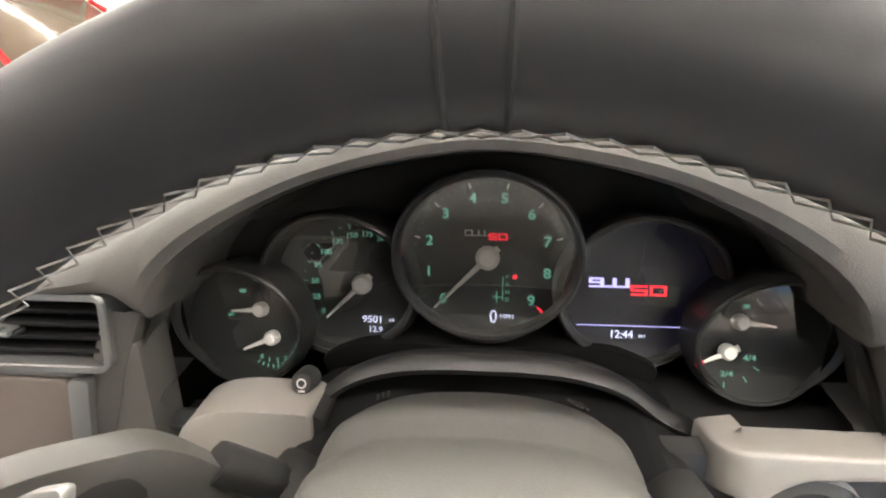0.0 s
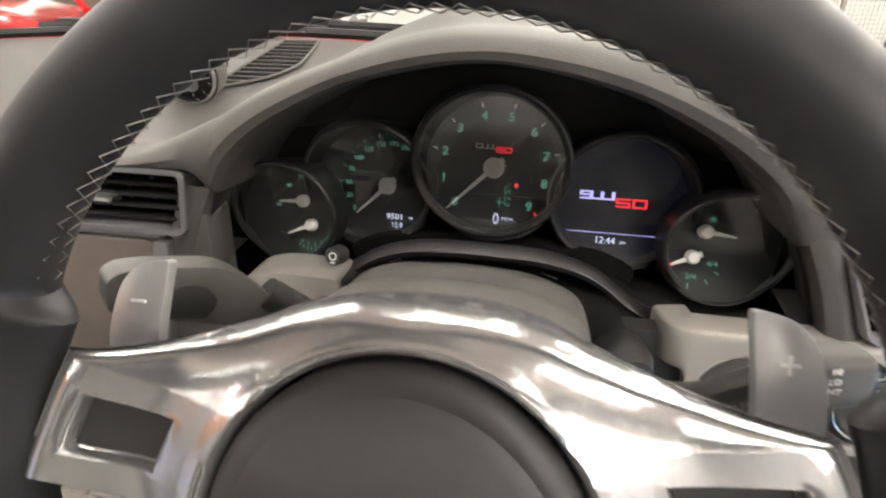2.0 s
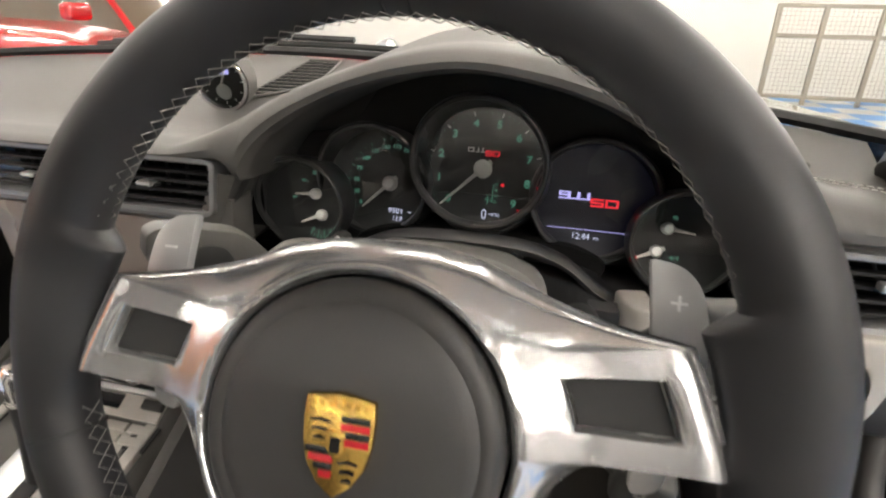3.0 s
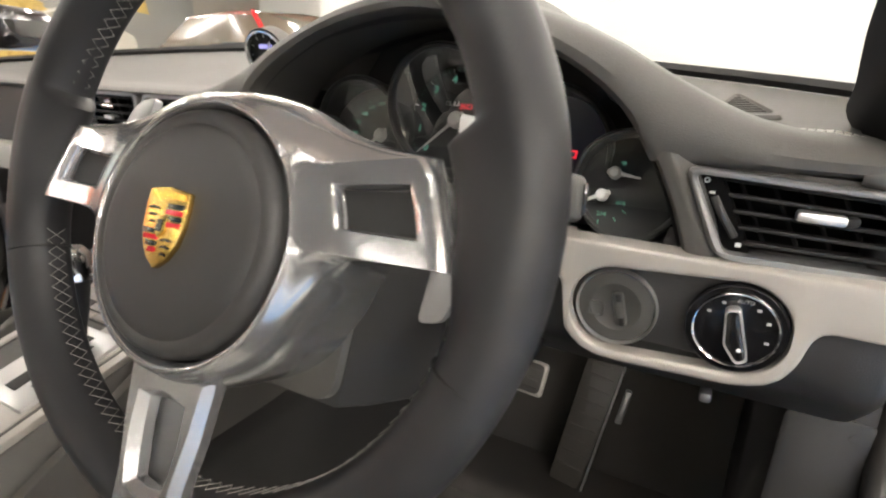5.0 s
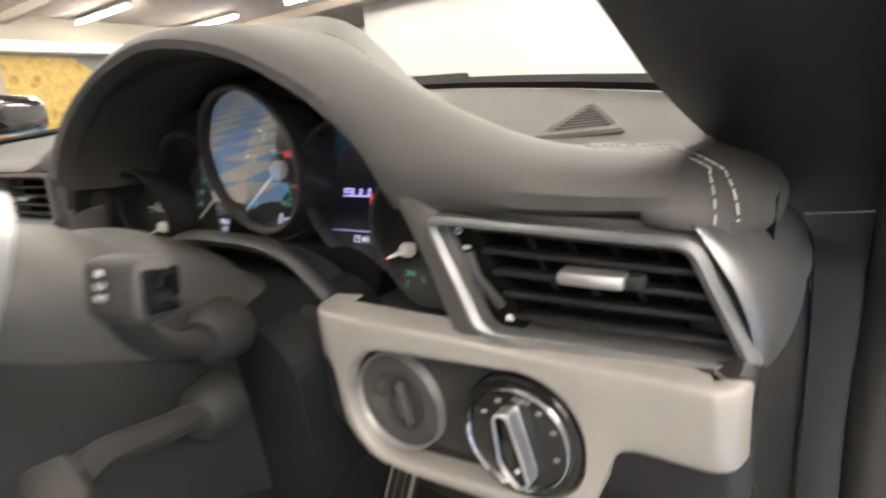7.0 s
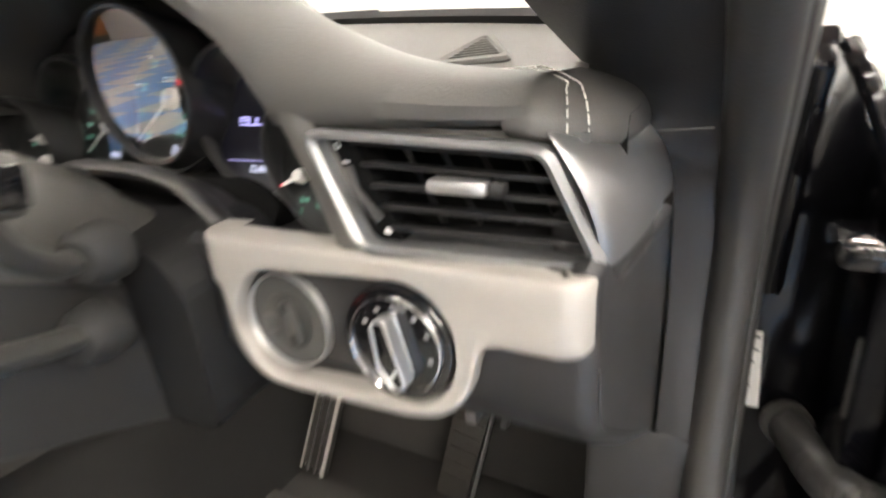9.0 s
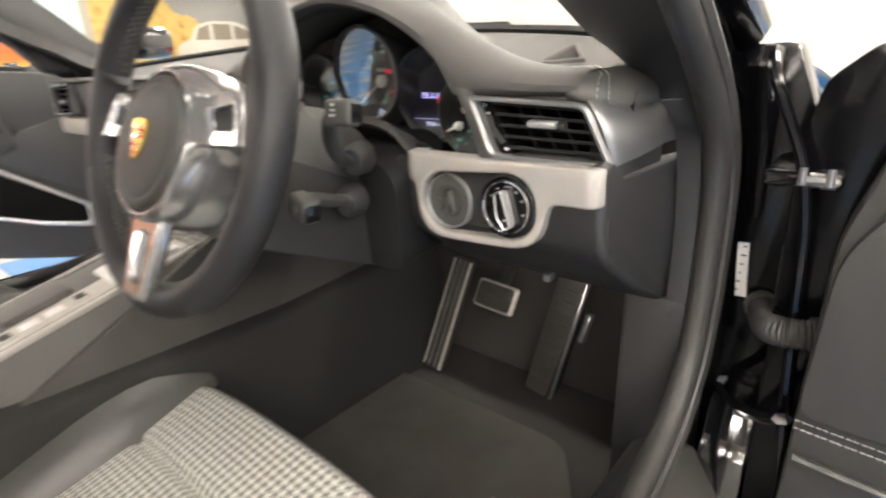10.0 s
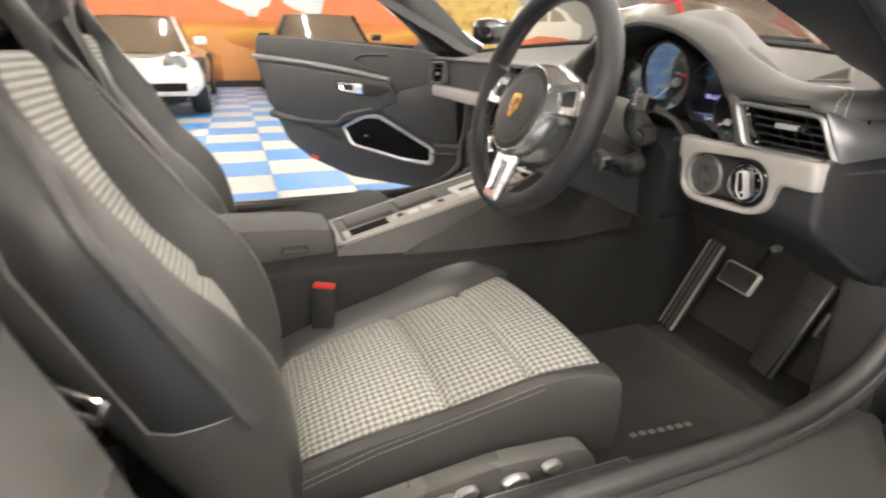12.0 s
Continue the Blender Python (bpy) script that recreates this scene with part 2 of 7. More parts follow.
def loft(sections, close_u=False, close_v=False, caps=False, bm=None):
    """A skin over rows of points, with a UV map in metres (u along a row, v across the rows)."""
    own = bm if bm is not None else bmesh.new()
    uvl = own.loops.layers.uv.verify()
    rows = [[own.verts.new(p) for p in s] for s in sections]
    nu, nv = len(sections[0]), len(sections)
    mid = nv // 2
    us = [0.0]
    for i in range(nu):
        us.append(us[-1] + (Vector(sections[mid][(i + 1) % nu]) - Vector(sections[mid][i])).length)
    vs = [0.0]
    for j in range(nv):
        vs.append(vs[-1] + (Vector(sections[(j + 1) % nv][nu // 2]) - Vector(sections[j][nu // 2])).length)
    for j in range(nv if close_v else nv - 1):
        for i in range(nu if close_u else nu - 1):
            i2, j2 = (i + 1) % nu, (j + 1) % nv
            f = own.faces.new((rows[j][i], rows[j][i2], rows[j2][i2], rows[j2][i]))
            for lp, (a, b) in zip(f.loops, ((i, j), (i + 1, j), (i + 1, j + 1), (i, j + 1))):
                lp[uvl].uv = (us[a], vs[b])
    if caps and close_u:
        own.faces.new(rows[0][::-1])
        own.faces.new(rows[-1])
    return own


def tube(points, r, n=8, closed=False, flat=1.0, bm=None, taper=None):
    """A round bar along points."""
    pts = [Vector(p) for p in points]
    rings = []
    up = None
    for k, p in enumerate(pts):
        a = pts[k - 1] if k or closed else p
        b = pts[(k + 1) % len(pts)] if k + 1 < len(pts) or closed else p
        d = (b - a).normalized()
        if up is None:
            up = Vector((0, 0, 1)) if abs(d.z) < 0.9 else Vector((1, 0, 0))
        side = d.cross(up).normalized()
        up = side.cross(d).normalized()
        rr = r * (taper[k] if taper else 1)
        rings.append([p + side * (rr * math.cos(2 * math.pi * i / n)) + up * (rr * flat * math.sin(2 * math.pi * i / n)) for i in range(n)])
    return loft(rings, close_u=True, close_v=closed, caps=not closed, bm=bm)


def prism(outline, depth, bevel=0.0, at=(0, 0, 0), turn=None, bm=None, seg=2):
    """An outline in x and z, depth thick along y, centred on y = 0."""
    own = bmesh.new()
    f = own.faces.new([own.verts.new((x, -depth / 2, z)) for x, z in outline])
    if f.normal.y > 0:
        f.normal_flip()
    top = bmesh.ops.extrude_face_region(own, geom=[f])
    bmesh.ops.translate(own, vec=(0, depth, 0), verts=[v for v in top["geom"] if isinstance(v, bmesh.types.BMVert)])
    bmesh.ops.recalc_face_normals(own, faces=own.faces)
    if bevel:
        bmesh.ops.bevel(own, geom=[e for e in own.edges], offset=bevel, segments=seg, profile=0.5, affect="EDGES", clamp_overlap=True)
    return place(own, at, turn, bm)


def ring_plate(outer, inner, depth, edge=0.002, at=(0, 0, 0), turn=None, bm=None):
    """A plate in x and z with a hole; the two outlines have as many points; edges rounded by edge."""
    n = len(outer)

    def grown(loop, d):
        out = []
        for k in range(n):
            a, b, c = (Vector(loop[(k + o) % n]) for o in (-1, 0, 1))
            t = (c - a).normalized()
            out.append(b + Vector((t.y, -t.x)) * d)
        return out

    area = sum(outer[k][0] * outer[(k + 1) % n][1] - outer[(k + 1) % n][0] * outer[k][1] for k in range(n))
    s = 1 if area > 0 else -1
    o0, i0 = [Vector(p) for p in outer], [Vector(p) for p in inner]
    o1, i1 = grown(outer, -s * edge), grown(inner, s * edge)
    h = depth / 2
    loops = [(i0, -h + edge), (i1, -h), (o1, -h), (o0, -h + edge), (o0, h - edge), (o1, h), (i1, h), (i0, h - edge)]
    own = loft([[(p.x, y, p.y) for p in lp] for lp, y in loops], close_u=True, close_v=True)
    bmesh.ops.recalc_face_normals(own, faces=own.faces)
    return place(own, at, turn, bm)


def rounded(points, r, n=4):
    """A polygon with its corners rounded."""
    out = []
    m = len(points)
    for k in range(m):
        a, b, c = (Vector(points[(k + o) % m]) for o in (-1, 0, 1))
        rr = min(r[k] if isinstance(r, (list, tuple)) else r, (a - b).length * 0.48, (c - b).length * 0.48)
        p, q = b + (a - b).normalized() * rr, b + (c - b).normalized() * rr
        for i in range(n + 1):
            t = i / n
            out.append(tuple(p * (1 - t) ** 2 + b * (2 * t * (1 - t)) + q * t * t))
    return out


def spline(points, n):
    """n points spread along a smooth curve through points."""
    P = [Vector(p) for p in points]
    out = []
    for k in range(n):
        s = k / (n - 1) * (len(P) - 1)
        i = min(int(s), len(P) - 2)
        t = s - i
        p0, p1, p2, p3 = P[max(i - 1, 0)], P[i], P[i + 1], P[min(i + 2, len(P) - 1)]
        out.append(0.5 * (2 * p1 + (p2 - p0) * t + (2 * p0 - 5 * p1 + 4 * p2 - p3) * t * t + (3 * p1 - p0 - 3 * p2 + p3) * t ** 3))
    return out


def lettering(text, size, material, parent, m, name="lettering", depth=0.0002, spread=1.0, bold=0.0):
    cu = bpy.data.curves.new(name, "FONT")
    cu.body, cu.size, cu.align_x, cu.align_y, cu.extrude = text, size, "CENTER", "CENTER", depth
    cu.offset = bold
    cu.resolution_u = 3
    tmp = bpy.data.objects.new(name, cu)
    me = bpy.data.meshes.new_from_object(tmp)
    bpy.data.objects.remove(tmp)
    bpy.data.curves.remove(cu)
    me.materials.clear()
    me.materials.append(material)
    ob = new(name, me)
    ob.parent = parent
    ob.matrix_local = m @ Matrix.Diagonal((spread, 1, 1, 1))
    return ob


def stitches(points, parent, material, length=0.006, gap=0.003, r=0.0006, name="stitching"):
    """A row of short threads along a line."""
    P = [Vector(p) for p in points]
    bm = bmesh.new()
    acc, on = 0.0, None
    for a, b in zip(P, P[1:]):
        d = (b - a).length
        s = 0.0
        while s < d:
            step = min(d - s, 0.001)
            ph = acc % (length + gap)
            if ph < length and on is None:
                on = a.lerp(b, s / d)
            if ph >= length and on is not None:
                tube([on, a.lerp(b, s / d)], r, 5, bm=bm)
                on = None
            acc += step
            s += step
    return part(name, bm, material, parent)


# ---- dashboard ----
def curve_at(x, table):
    """A smooth curve through a table of (distance from the middle, height)."""
    x = abs(x)
    for k in range(len(table) - 1):
        (a, za), (b, zb) = table[k], table[k + 1]
        if x <= b:
            (p, zp), (n, zn) = table[k - 1] if k else (-b, zb), table[min(k + 2, len(table) - 1)]
            m0 = (zb - zp) / (b - p)
            m1 = (zn - za) / (n - a)
            t, h = (x - a) / (b - a), b - a
            if h > 1:
                return za
            return (2 * t ** 3 - 3 * t * t + 1) * za + (t ** 3 - 2 * t * t + t) * h * m0 + (3 * t * t - 2 * t ** 3) * zb + (t ** 3 - t * t) * h * m1
    return table[-1][1]


LIP_IN = [(0, 0.8460), (0.043, 0.8410), (0.086, 0.8300), (0.1165, 0.8165), (0.143, 0.8010), (0.166, 0.7825), (0.180, 0.765), (0.189, 0.749), (2, 0.749)]
LIP_OUT = [(0, 0.865), (0.05, 0.861), (0.10, 0.849), (0.15, 0.830), (0.20, 0.803), (0.25, 0.781), (0.30, 0.772), (0.36, 0.769), (2, 0.769)]
CENTRE_X = -0.34


def glass_y(x):
    """Where the windscreen meets the dashboard."""
    return 0.26 - 0.165 * ((x - CENTRE_X) / 0.62) ** 2


def glass_z(x):
    return 0.832 - 0.032 * ((x - CENTRE_X) / 0.62) ** 2


def lip_out(x):
    """Height of the hood; its passenger side falls a little sooner."""
    drop = max(0.0, min(1.0, -x / 0.13))
    drop = drop * drop * (3 - 2 * drop) * max(0.0, min(1.0, (0.30 + x) / 0.12))
    return max(curve_at(x, LIP_OUT) - 0.006 * drop, 0.769 + 0.009 * max(0.0, min(1.0, (-0.19 - x) / 0.05)))


def dash_z(x, y):
    k = max(0.0, min(1.0, (x - 0.08) / 0.14))
    k = k * k * (3 - 2 * k)
    y0 = -0.03 + 0.05 * k
    base = 0.769 + (glass_z(x) - 0.773) * max(0.0, min(1.0, (y - y0) / (glass_y(x) - y0)))
    k = max(0.0, min(1.0, (abs(x) - 0.03) / 0.14))
    k = k * k * (3 - 2 * k)
    f = max(0.0, min(1.0, (y - 0.02 + 0.08 * k) / (0.17 - 0.09 * k)))
    f = 1 - f * f * (3 - 2 * f)
    return base + (lip_out(x) - 0.769) * f


def dash_section(x):
    zi, zo, yg = curve_at(x, LIP_IN), lip_out(x), glass_y(x)
    zi += (0.7675 - zi) * max(0.0, min(1.0, (-0.186 - x) / 0.016))
    back = 0.022 * (max(0.0, x - 0.24) / 0.10) ** 2
    pts = [(x, 0.0, zi - 0.004), (x, -0.05, zi - 0.002), (x, -0.078, zi), (x, -0.087, zi + 0.002), (x, -0.0925, zi + 0.2 * (zo - zi)), (x, -0.094, zi + 0.45 * (zo - zi)), (x, -0.089, zi + 0.75 * (zo - zi)), (x, -0.078, zo - 0.002), (x, -0.06, zo)]
    for k in range(1, 25):
        y = -0.06 + (yg + 0.06) * k / 24
        pts.append((x, y, dash_z(x, y)))
    return [(px, y + back * max(0.0, min(1.0, (0.06 - y) / 0.13)), z) for px, y, z in pts]


dashboard = thing("dashboard", "charcoal leather car dashboard with an arched hood over the gauges", "dashboard")
xs = [-1.045 + 1.364 * k / 200 for k in range(201)]
top = loft([dash_section(x) for x in xs])
part("top_pad", top, LIT_LEATHER, dashboard, "grained grey leather pad")
# rounded right end of the pad, turned about an upright axis
END = [(0.0, 0.7700), (0.35, 0.7698), (0.60, 0.7688), (0.78, 0.7668), (0.90, 0.7630), (0.97, 0.7580), (1.0, 0.7530), (0.985, 0.7485), (0.93, 0.7455), (0.70, 0.7440)]


def pad_end(angle, u, z):
    a = radians(angle)
    return Vector((0.314 + 0.0400 * u * math.sin(a), -0.012 - 0.0690 * u * math.cos(a), z - 0.009 * max(0.0, u) * math.sin(a)))


end = [[pad_end(a, u, z) for u, z in END] for a in range(-8, 91, 7)]
end += [[p + Vector((0.0004, dy, 0)) for p in end[-1]] for dy in (0.02, 0.045, 0.07)]
part("pad_end", loft(end), LIT_LEATHER, dashboard)
for d in (0, 1):
    line = [Vector((x + 0.006 * d, y + 0.006 * d, max(dash_z(x, y), dash_z(0.315, y)) + 0.0012)) for x, y in ((0.246, 0.018), (0.266, 0.006), (0.284, -0.006), (0.300, -0.018))]
    line += [pad_end(30 + 12 * d, u * 1.012, z + 0.0007) for u, z in END[2:9]]
    stitches(spline(line, 90), dashboard, THREAD, 0.0042, 0.0020, 0.00045)
# long seam across the pad
line = [Vector((x, y, dash_z(x, y) + 0.0006)) for x, y in ((0.10, -0.030), (0.14, -0.034), (0.18, -0.032), (0.215, -0.024), (0.242, -0.008), (0.262, 0.010))]
line = [Vector((p.x, p.y, dash_z(p.x, p.y) + 0.0011)) for p in spline(line, 60)]
stitches(line, dashboard, GREY_THREAD, 0.0040, 0.0020, 0.0004)

# front of the dashboard below the pad, cluster side walls and lower panels
def band(x0, x1, rows, material, name, label="", n=24):
    """A face along x through (y, z) points."""
    return part(name, loft([[(x0 + (x1 - x0) * k / n, y, z) for y, z in rows] for k in range(n + 1)]), material, dashboard, label)


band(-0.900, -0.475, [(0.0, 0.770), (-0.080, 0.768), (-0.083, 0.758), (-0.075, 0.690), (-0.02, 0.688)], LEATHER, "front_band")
# near-black bands carry the shade inside the vent openings
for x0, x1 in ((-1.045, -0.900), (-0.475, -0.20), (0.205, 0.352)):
    band(x0, x1, [(0.0, 0.770 if x0 < 0 else 0.752), (-0.030, 0.768 if x0 < 0 else 0.750), (-0.034, 0.745), (-0.034, 0.692), (-0.02, 0.686)], SHADE_BLACK, "vent_recess")
    band(x0, x1, [(-0.034, 0.694), (-0.070, 0.692), (-0.076, 0.688), (-0.070, 0.684)], LEATHER, "front_edge")

# driver's lower panel with its rounded end and side, one profile in y and z run along x
KNEE_LINE = [(-0.078, 0.684), (-0.0865, 0.680), (-0.088, 0.670), (-0.088, 0.640), (-0.085, 0.618), (-0.076, 0.602), (-0.055, 0.585), (-0.010, 0.553), (0.030, 0.530), (0.062, 0.513), (0.080, 0.509), (0.080, 0.668), (-0.060, 0.668)]
knee = []
for x, inset in [(0.100 + 0.022 * k, 0.0) for k in range(11)] + [(0.342 + 0.011 * math.sin(radians(a)), 0.011 * (1 - math.cos(radians(a)))) for a in range(10, 91, 16)]:
    ring = []
    for y, z in KNEE_LINE:
        z += 0.014 * max(0.0, min(1.0, (x - 0.335) / 0.010)) if z > 0.66 else 0.0
        d = Vector((0.0 - y, 0.63 - z)).normalized() * inset
        ring.append((x + (0.085 * (y + 0.088) if x > 0.33 else 0.0), y + d.x, z + d.y))
    knee.append(ring)
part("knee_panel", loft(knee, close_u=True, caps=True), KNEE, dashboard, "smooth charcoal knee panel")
part("knee_seam", tube([(0.3532 + 0.085 * (v.x + 0.088), v.x + 0.009, v.y + 0.004) for v in spline([Vector((y, z, 0)) for y, z in KNEE_LINE[3:11]], 30)], 0.0009, 5), RUBBER, dashboard)
# dark shelf and column surround under the gauges; a near-black block gives the gap's shade
part("footwell_panel", box((0.56, 0.02, 0.16), (-0.18, 0.05, 0.62), 0.008, (-18, 0, 0)), SHADE_BLACK, dashboard)
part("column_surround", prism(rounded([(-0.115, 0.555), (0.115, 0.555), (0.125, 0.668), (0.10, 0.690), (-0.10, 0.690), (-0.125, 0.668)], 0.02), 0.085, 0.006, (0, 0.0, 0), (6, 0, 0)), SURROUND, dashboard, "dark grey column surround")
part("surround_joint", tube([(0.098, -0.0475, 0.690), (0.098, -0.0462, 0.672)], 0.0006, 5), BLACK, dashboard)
part("upper_surround", prism(rounded([(-0.10, 0.655), (0.10, 0.655), (0.118, 0.69), (0.085, 0.703), (-0.085, 0.703), (-0.118, 0.69)], 0.012), 0.05, 0.004, (0, 0.005, 0)), SHADE_BLACK, dashboard)
# sides of the hood, coming down beside the gauges
ARCH_SIDE = [(0.640, 0.233), (0.665, 0.226), (0.694, 0.2145), (0.7205, 0.2045), (0.742, 0.194), (0.758, 0.1855), (0.772, 0.175)]


def arch_in(z):
    for (za, xa), (zb, xb) in zip(ARCH_SIDE, ARCH_SIDE[1:]):
        if z <= zb:
            return xa + (xb - xa) * (z - za) / (zb - za)
    return ARCH_SIDE[-1][1]


for sg, low, back in ((-1, 0.640, 0.005), (1, 0.686, 0.0)):
    rows = []
    for k in range(19):
        z = low + (0.758 - low) * k / 18
        xi = arch_in(z)
        rows.append([(sg * (xi + dx), y + back, z) for dx, y in ((0.006, -0.050), (0.003, -0.068), (0.0025, -0.080), (0.0060, -0.0885), (0.013, -0.0920), (0.021, -0.0910), (0.029, -0.086), (0.035, -0.060))])
    own = loft(rows)
    if sg < 0:
        bmesh.ops.reverse_faces(own, faces=own.faces)
    part("hood_side", own, LIT_LEATHER, dashboard)


# pale trim board with the opening for the two switches
def switch_loop(r, n=40):
    """A round-ended loop round the two switch centres."""
    out = []
    for k in range(n):
        a = 2 * math.pi * k / n
        cx, cz = (SWITCH[0][0], SWITCH[0][2]) if math.cos(a) < 0 else (SWITCH[1][0], SWITCH[1][2])
        out.append((cx + r * math.cos(a), cz + r * math.sin(a)))
    return out


SWITCH = [(0.1815, -0.089, 0.642), (0.2595, -0.098, 0.6475)]
BOARD_TOP = 0.6915
BOARD_LOW = [(0.080, 0.6610), (0.1365, 0.6600), (0.1410, 0.6570), (0.1432, 0.6480), (0.1445, 0.6300), (0.1470, 0.6190), (0.153, 0.612), (0.161, 0.606), (0.171, 0.6025), (0.190, 0.6018), (0.226, 0.6035), (0.262, 0.6055), (0.273, 0.6078), (0.282, 0.611), (0.290, 0.617), (0.295, 0.624), (0.2985, 0.633), (0.3005, 0.642), (0.3030, 0.650), (0.3070, 0.6545), (0.313, 0.6562), (0.40, 0.6562)]
HOLE_R = 0.0325


def board_low(s):
    for (a, za), (b, zb) in zip(BOARD_LOW, BOARD_LOW[1:]):
        if s <= b:
            return za + (zb - za) * (s - a) / (b - a)
    return BOARD_LOW[-1][1]


def board_bend(s, back):
    """The plan of the board: flat, with its two ends turned back round a radius; back is the depth behind its face."""
    for edge, r, sg in ((0.142, 0.020, -1), (0.3375, 0.013, 1)):
        over = sg * (s - edge)
        if over > 0:
            a = min(over / r, 1.35)
            rest = max(0.0, over - 1.35 * r)
            return edge + sg * ((r - back) * math.sin(a) + rest * math.cos(a)), -0.0985 + r - (r - back) * math.cos(a) + rest * math.sin(a)
    return s, -0.0985 + back


def board_strip(bm, stations):
    """A skin over columns (s, low, high) with rounded edges."""
    rows = []
    for s, lo, hi in stations:
        e = min(0.0026, 0.45 * (hi - lo))
        row = []
        for z, back in [(lo, 0.012), (lo, 0.0030), (lo + 0.3 * e, 0.0009), (lo + e, 0.0)] + [(lo + e + (hi - lo - 2 * e) * k / 4, 0.0) for k in (1, 2, 3)] + [(hi - e, 0.0), (hi - 0.3 * e, 0.0009), (hi, 0.0030), (hi, 0.022)]:
            x, y = board_bend(s, back)
            row.append((x, y, z))
        rows.append(row)
    return loft(rows, bm=bm)


trim = thing("trim_board", "pale silver painted trim board along the dashboard", "trim")
own = bmesh.new()
h0, h1 = SWITCH[0][0] - HOLE_R, SWITCH[1][0] + HOLE_R
board_strip(own, [(s, board_low(s), BOARD_TOP) for s in [0.103 + (h0 - 0.103) * k / 26 for k in range(27)]])
board_strip(own, [(s, board_low(s), BOARD_TOP) for s in [h1 + (0.366 - h1) * k / 34 for k in range(35)]])
hole = []
for k in range(61):
    s = (h0 + h1) / 2 - (h1 - h0) / 2 * math.cos(math.pi * k / 60)
    c = SWITCH[0] if s < SWITCH[0][0] else SWITCH[1] if s > SWITCH[1][0] else (s, 0, SWITCH[0][2] + (SWITCH[1][2] - SWITCH[0][2]) * (s - SWITCH[0][0]) / (SWITCH[1][0] - SWITCH[0][0]))
    hole.append((s, c[2], math.sqrt(max(0.0, HOLE_R ** 2 - (s - c[0]) ** 2))))
board_strip(own, [(s, c + h, BOARD_TOP) for s, c, h in hole])
board_strip(own, [(s, board_low(s), c - h) for s, c, h in hole])
part("board", own, TRIM, trim, angle=60)
part("switch_bezel", prism(switch_loop(0.0328), 0.012, 0.001, (0, -0.079, 0)), GLOSS, trim, "gloss black switch plate")
part("board", prism(rounded([(-0.196, 0.645), (-0.101, 0.645), (-0.098, 0.698), (-0.150, 0.699), (-0.176, 0.690)], [0.006, 0.004, 0.006, 0.03, 0.02], 5), 0.034, 0.006, (0, -0.076, 0), seg=3), TRIM, trim)
part("board_end", prism(rounded([(-0.103, 0.648), (-0.0935, 0.648), (-0.0925, 0.692), (-0.102, 0.696)], 0.004), 0.030, 0.004, (0, -0.074, 0)), RUBBER, trim, "dark board end")
for x0, x1 in ((-1.030, -0.640),):
    part("board", box((x1 - x0, 0.03, 0.038), ((x0 + x1) / 2, -0.078, 0.672), 0.006), TRIM, trim)

# ignition switch and light switch
FACE = Matrix(((1, 0, 0), (0, 0, -1), (0, 1, 0))).to_4x4()


def facing(x, y, z, tilt=0.0, turn=0.0):
    """A frame whose z looks at the driver, x to the right and y up."""
    return Matrix.Translation((x, y, z)) @ pose(0, 0, 0, -tilt, 0, turn) @ FACE


ign = thing("ignition_switch", "round dark ignition switch with a chrome ring and a key slot", "switch", facing(*SWITCH[0]))
part("ring", lathe([(0.0274, 0.0005), (0.0280, 0.0030), (0.0285, 0.0040), (0.0291, 0.0030), (0.0297, -0.003)], 64), SATIN, ign, "chrome ring")
part("dial", lathe([(0, 0.0005), (0.016, 0.0005), (0.018, 0.002), (0.0272, 0.001)], 48), GREY_PLASTIC, ign)
part("key_slot", box((0.009, 0.027, 0.006), (0.003, 0.0, 0.003), 0.003, (0, 0, 14)), GREY_PLASTIC, ign)
for s in (-1, 1):
    part("slot_mark", box((0.004, 0.006, 0.002), (0.004 - s * 0.0022, s * 0.009, 0.0058), 0.0008, (0, 0, 14)), BLACK, ign)
part("inset", ring_plate(rounded([(-0.006, -0.006), (0.006, -0.006), (0.006, 0.006), (-0.006, 0.006)], 0.003), rounded([(-0.0045, -0.0045), (0.0045, -0.0045), (0.0045, 0.0045), (-0.0045, 0.0045)], 0.002), 0.002, 0.0005, (-0.014, -0.004, 0.0015), (90, 0, 0)), GREY_PLASTIC, ign)

lsw = thing("light_switch", "round black light switch with a chrome edged turning knob", "switch", facing(*SWITCH[1]))
part("ring", lathe([(0.0243, 0), (0.0250, 0.003), (0.0258, 0.0035), (0.0264, 0.002), (0.0266, 0.0)], 64), BRIGHT, lsw, "chrome ring")
part("collar", lathe([(0.0266, 0.0012), (0.0300, 0.0012), (0.0310, 0.000), (0.0312, -0.004)], 64), GLOSS, lsw)
part("dial", lathe([(0, 0.001), (0.0245, 0.001)], 48), GLOSS, lsw)
knob_o = rounded([(-0.0060, 0.0165), (0.0025, 0.0175), (0.0080, -0.018), (0.0015, -0.021), (-0.0070, -0.008)], 0.003, 4)
knob_i = [(x * 0.82, z * 0.93) for x, z in knob_o]
part("knob_edge", ring_plate(knob_o, knob_i, 0.010, 0.001, (0, 0, 0.006), (-90, 0, 8)), SATIN, lsw, "bright knob edge")
part("knob", prism(knob_i, 0.008, 0.001, (0, 0, 0.006), (-90, 0, 8)), GLOSS, lsw)
part("mark", lathe([(0, 0.0105), (0.0014, 0.0105)], 12, (0.004, -0.010, 0)), WHITE_PRINT, lsw)
lettering("AUTO", 0.0034, DIM_PRINT, lsw, Matrix.Translation((0.003, 0.0205, 0.0014)))
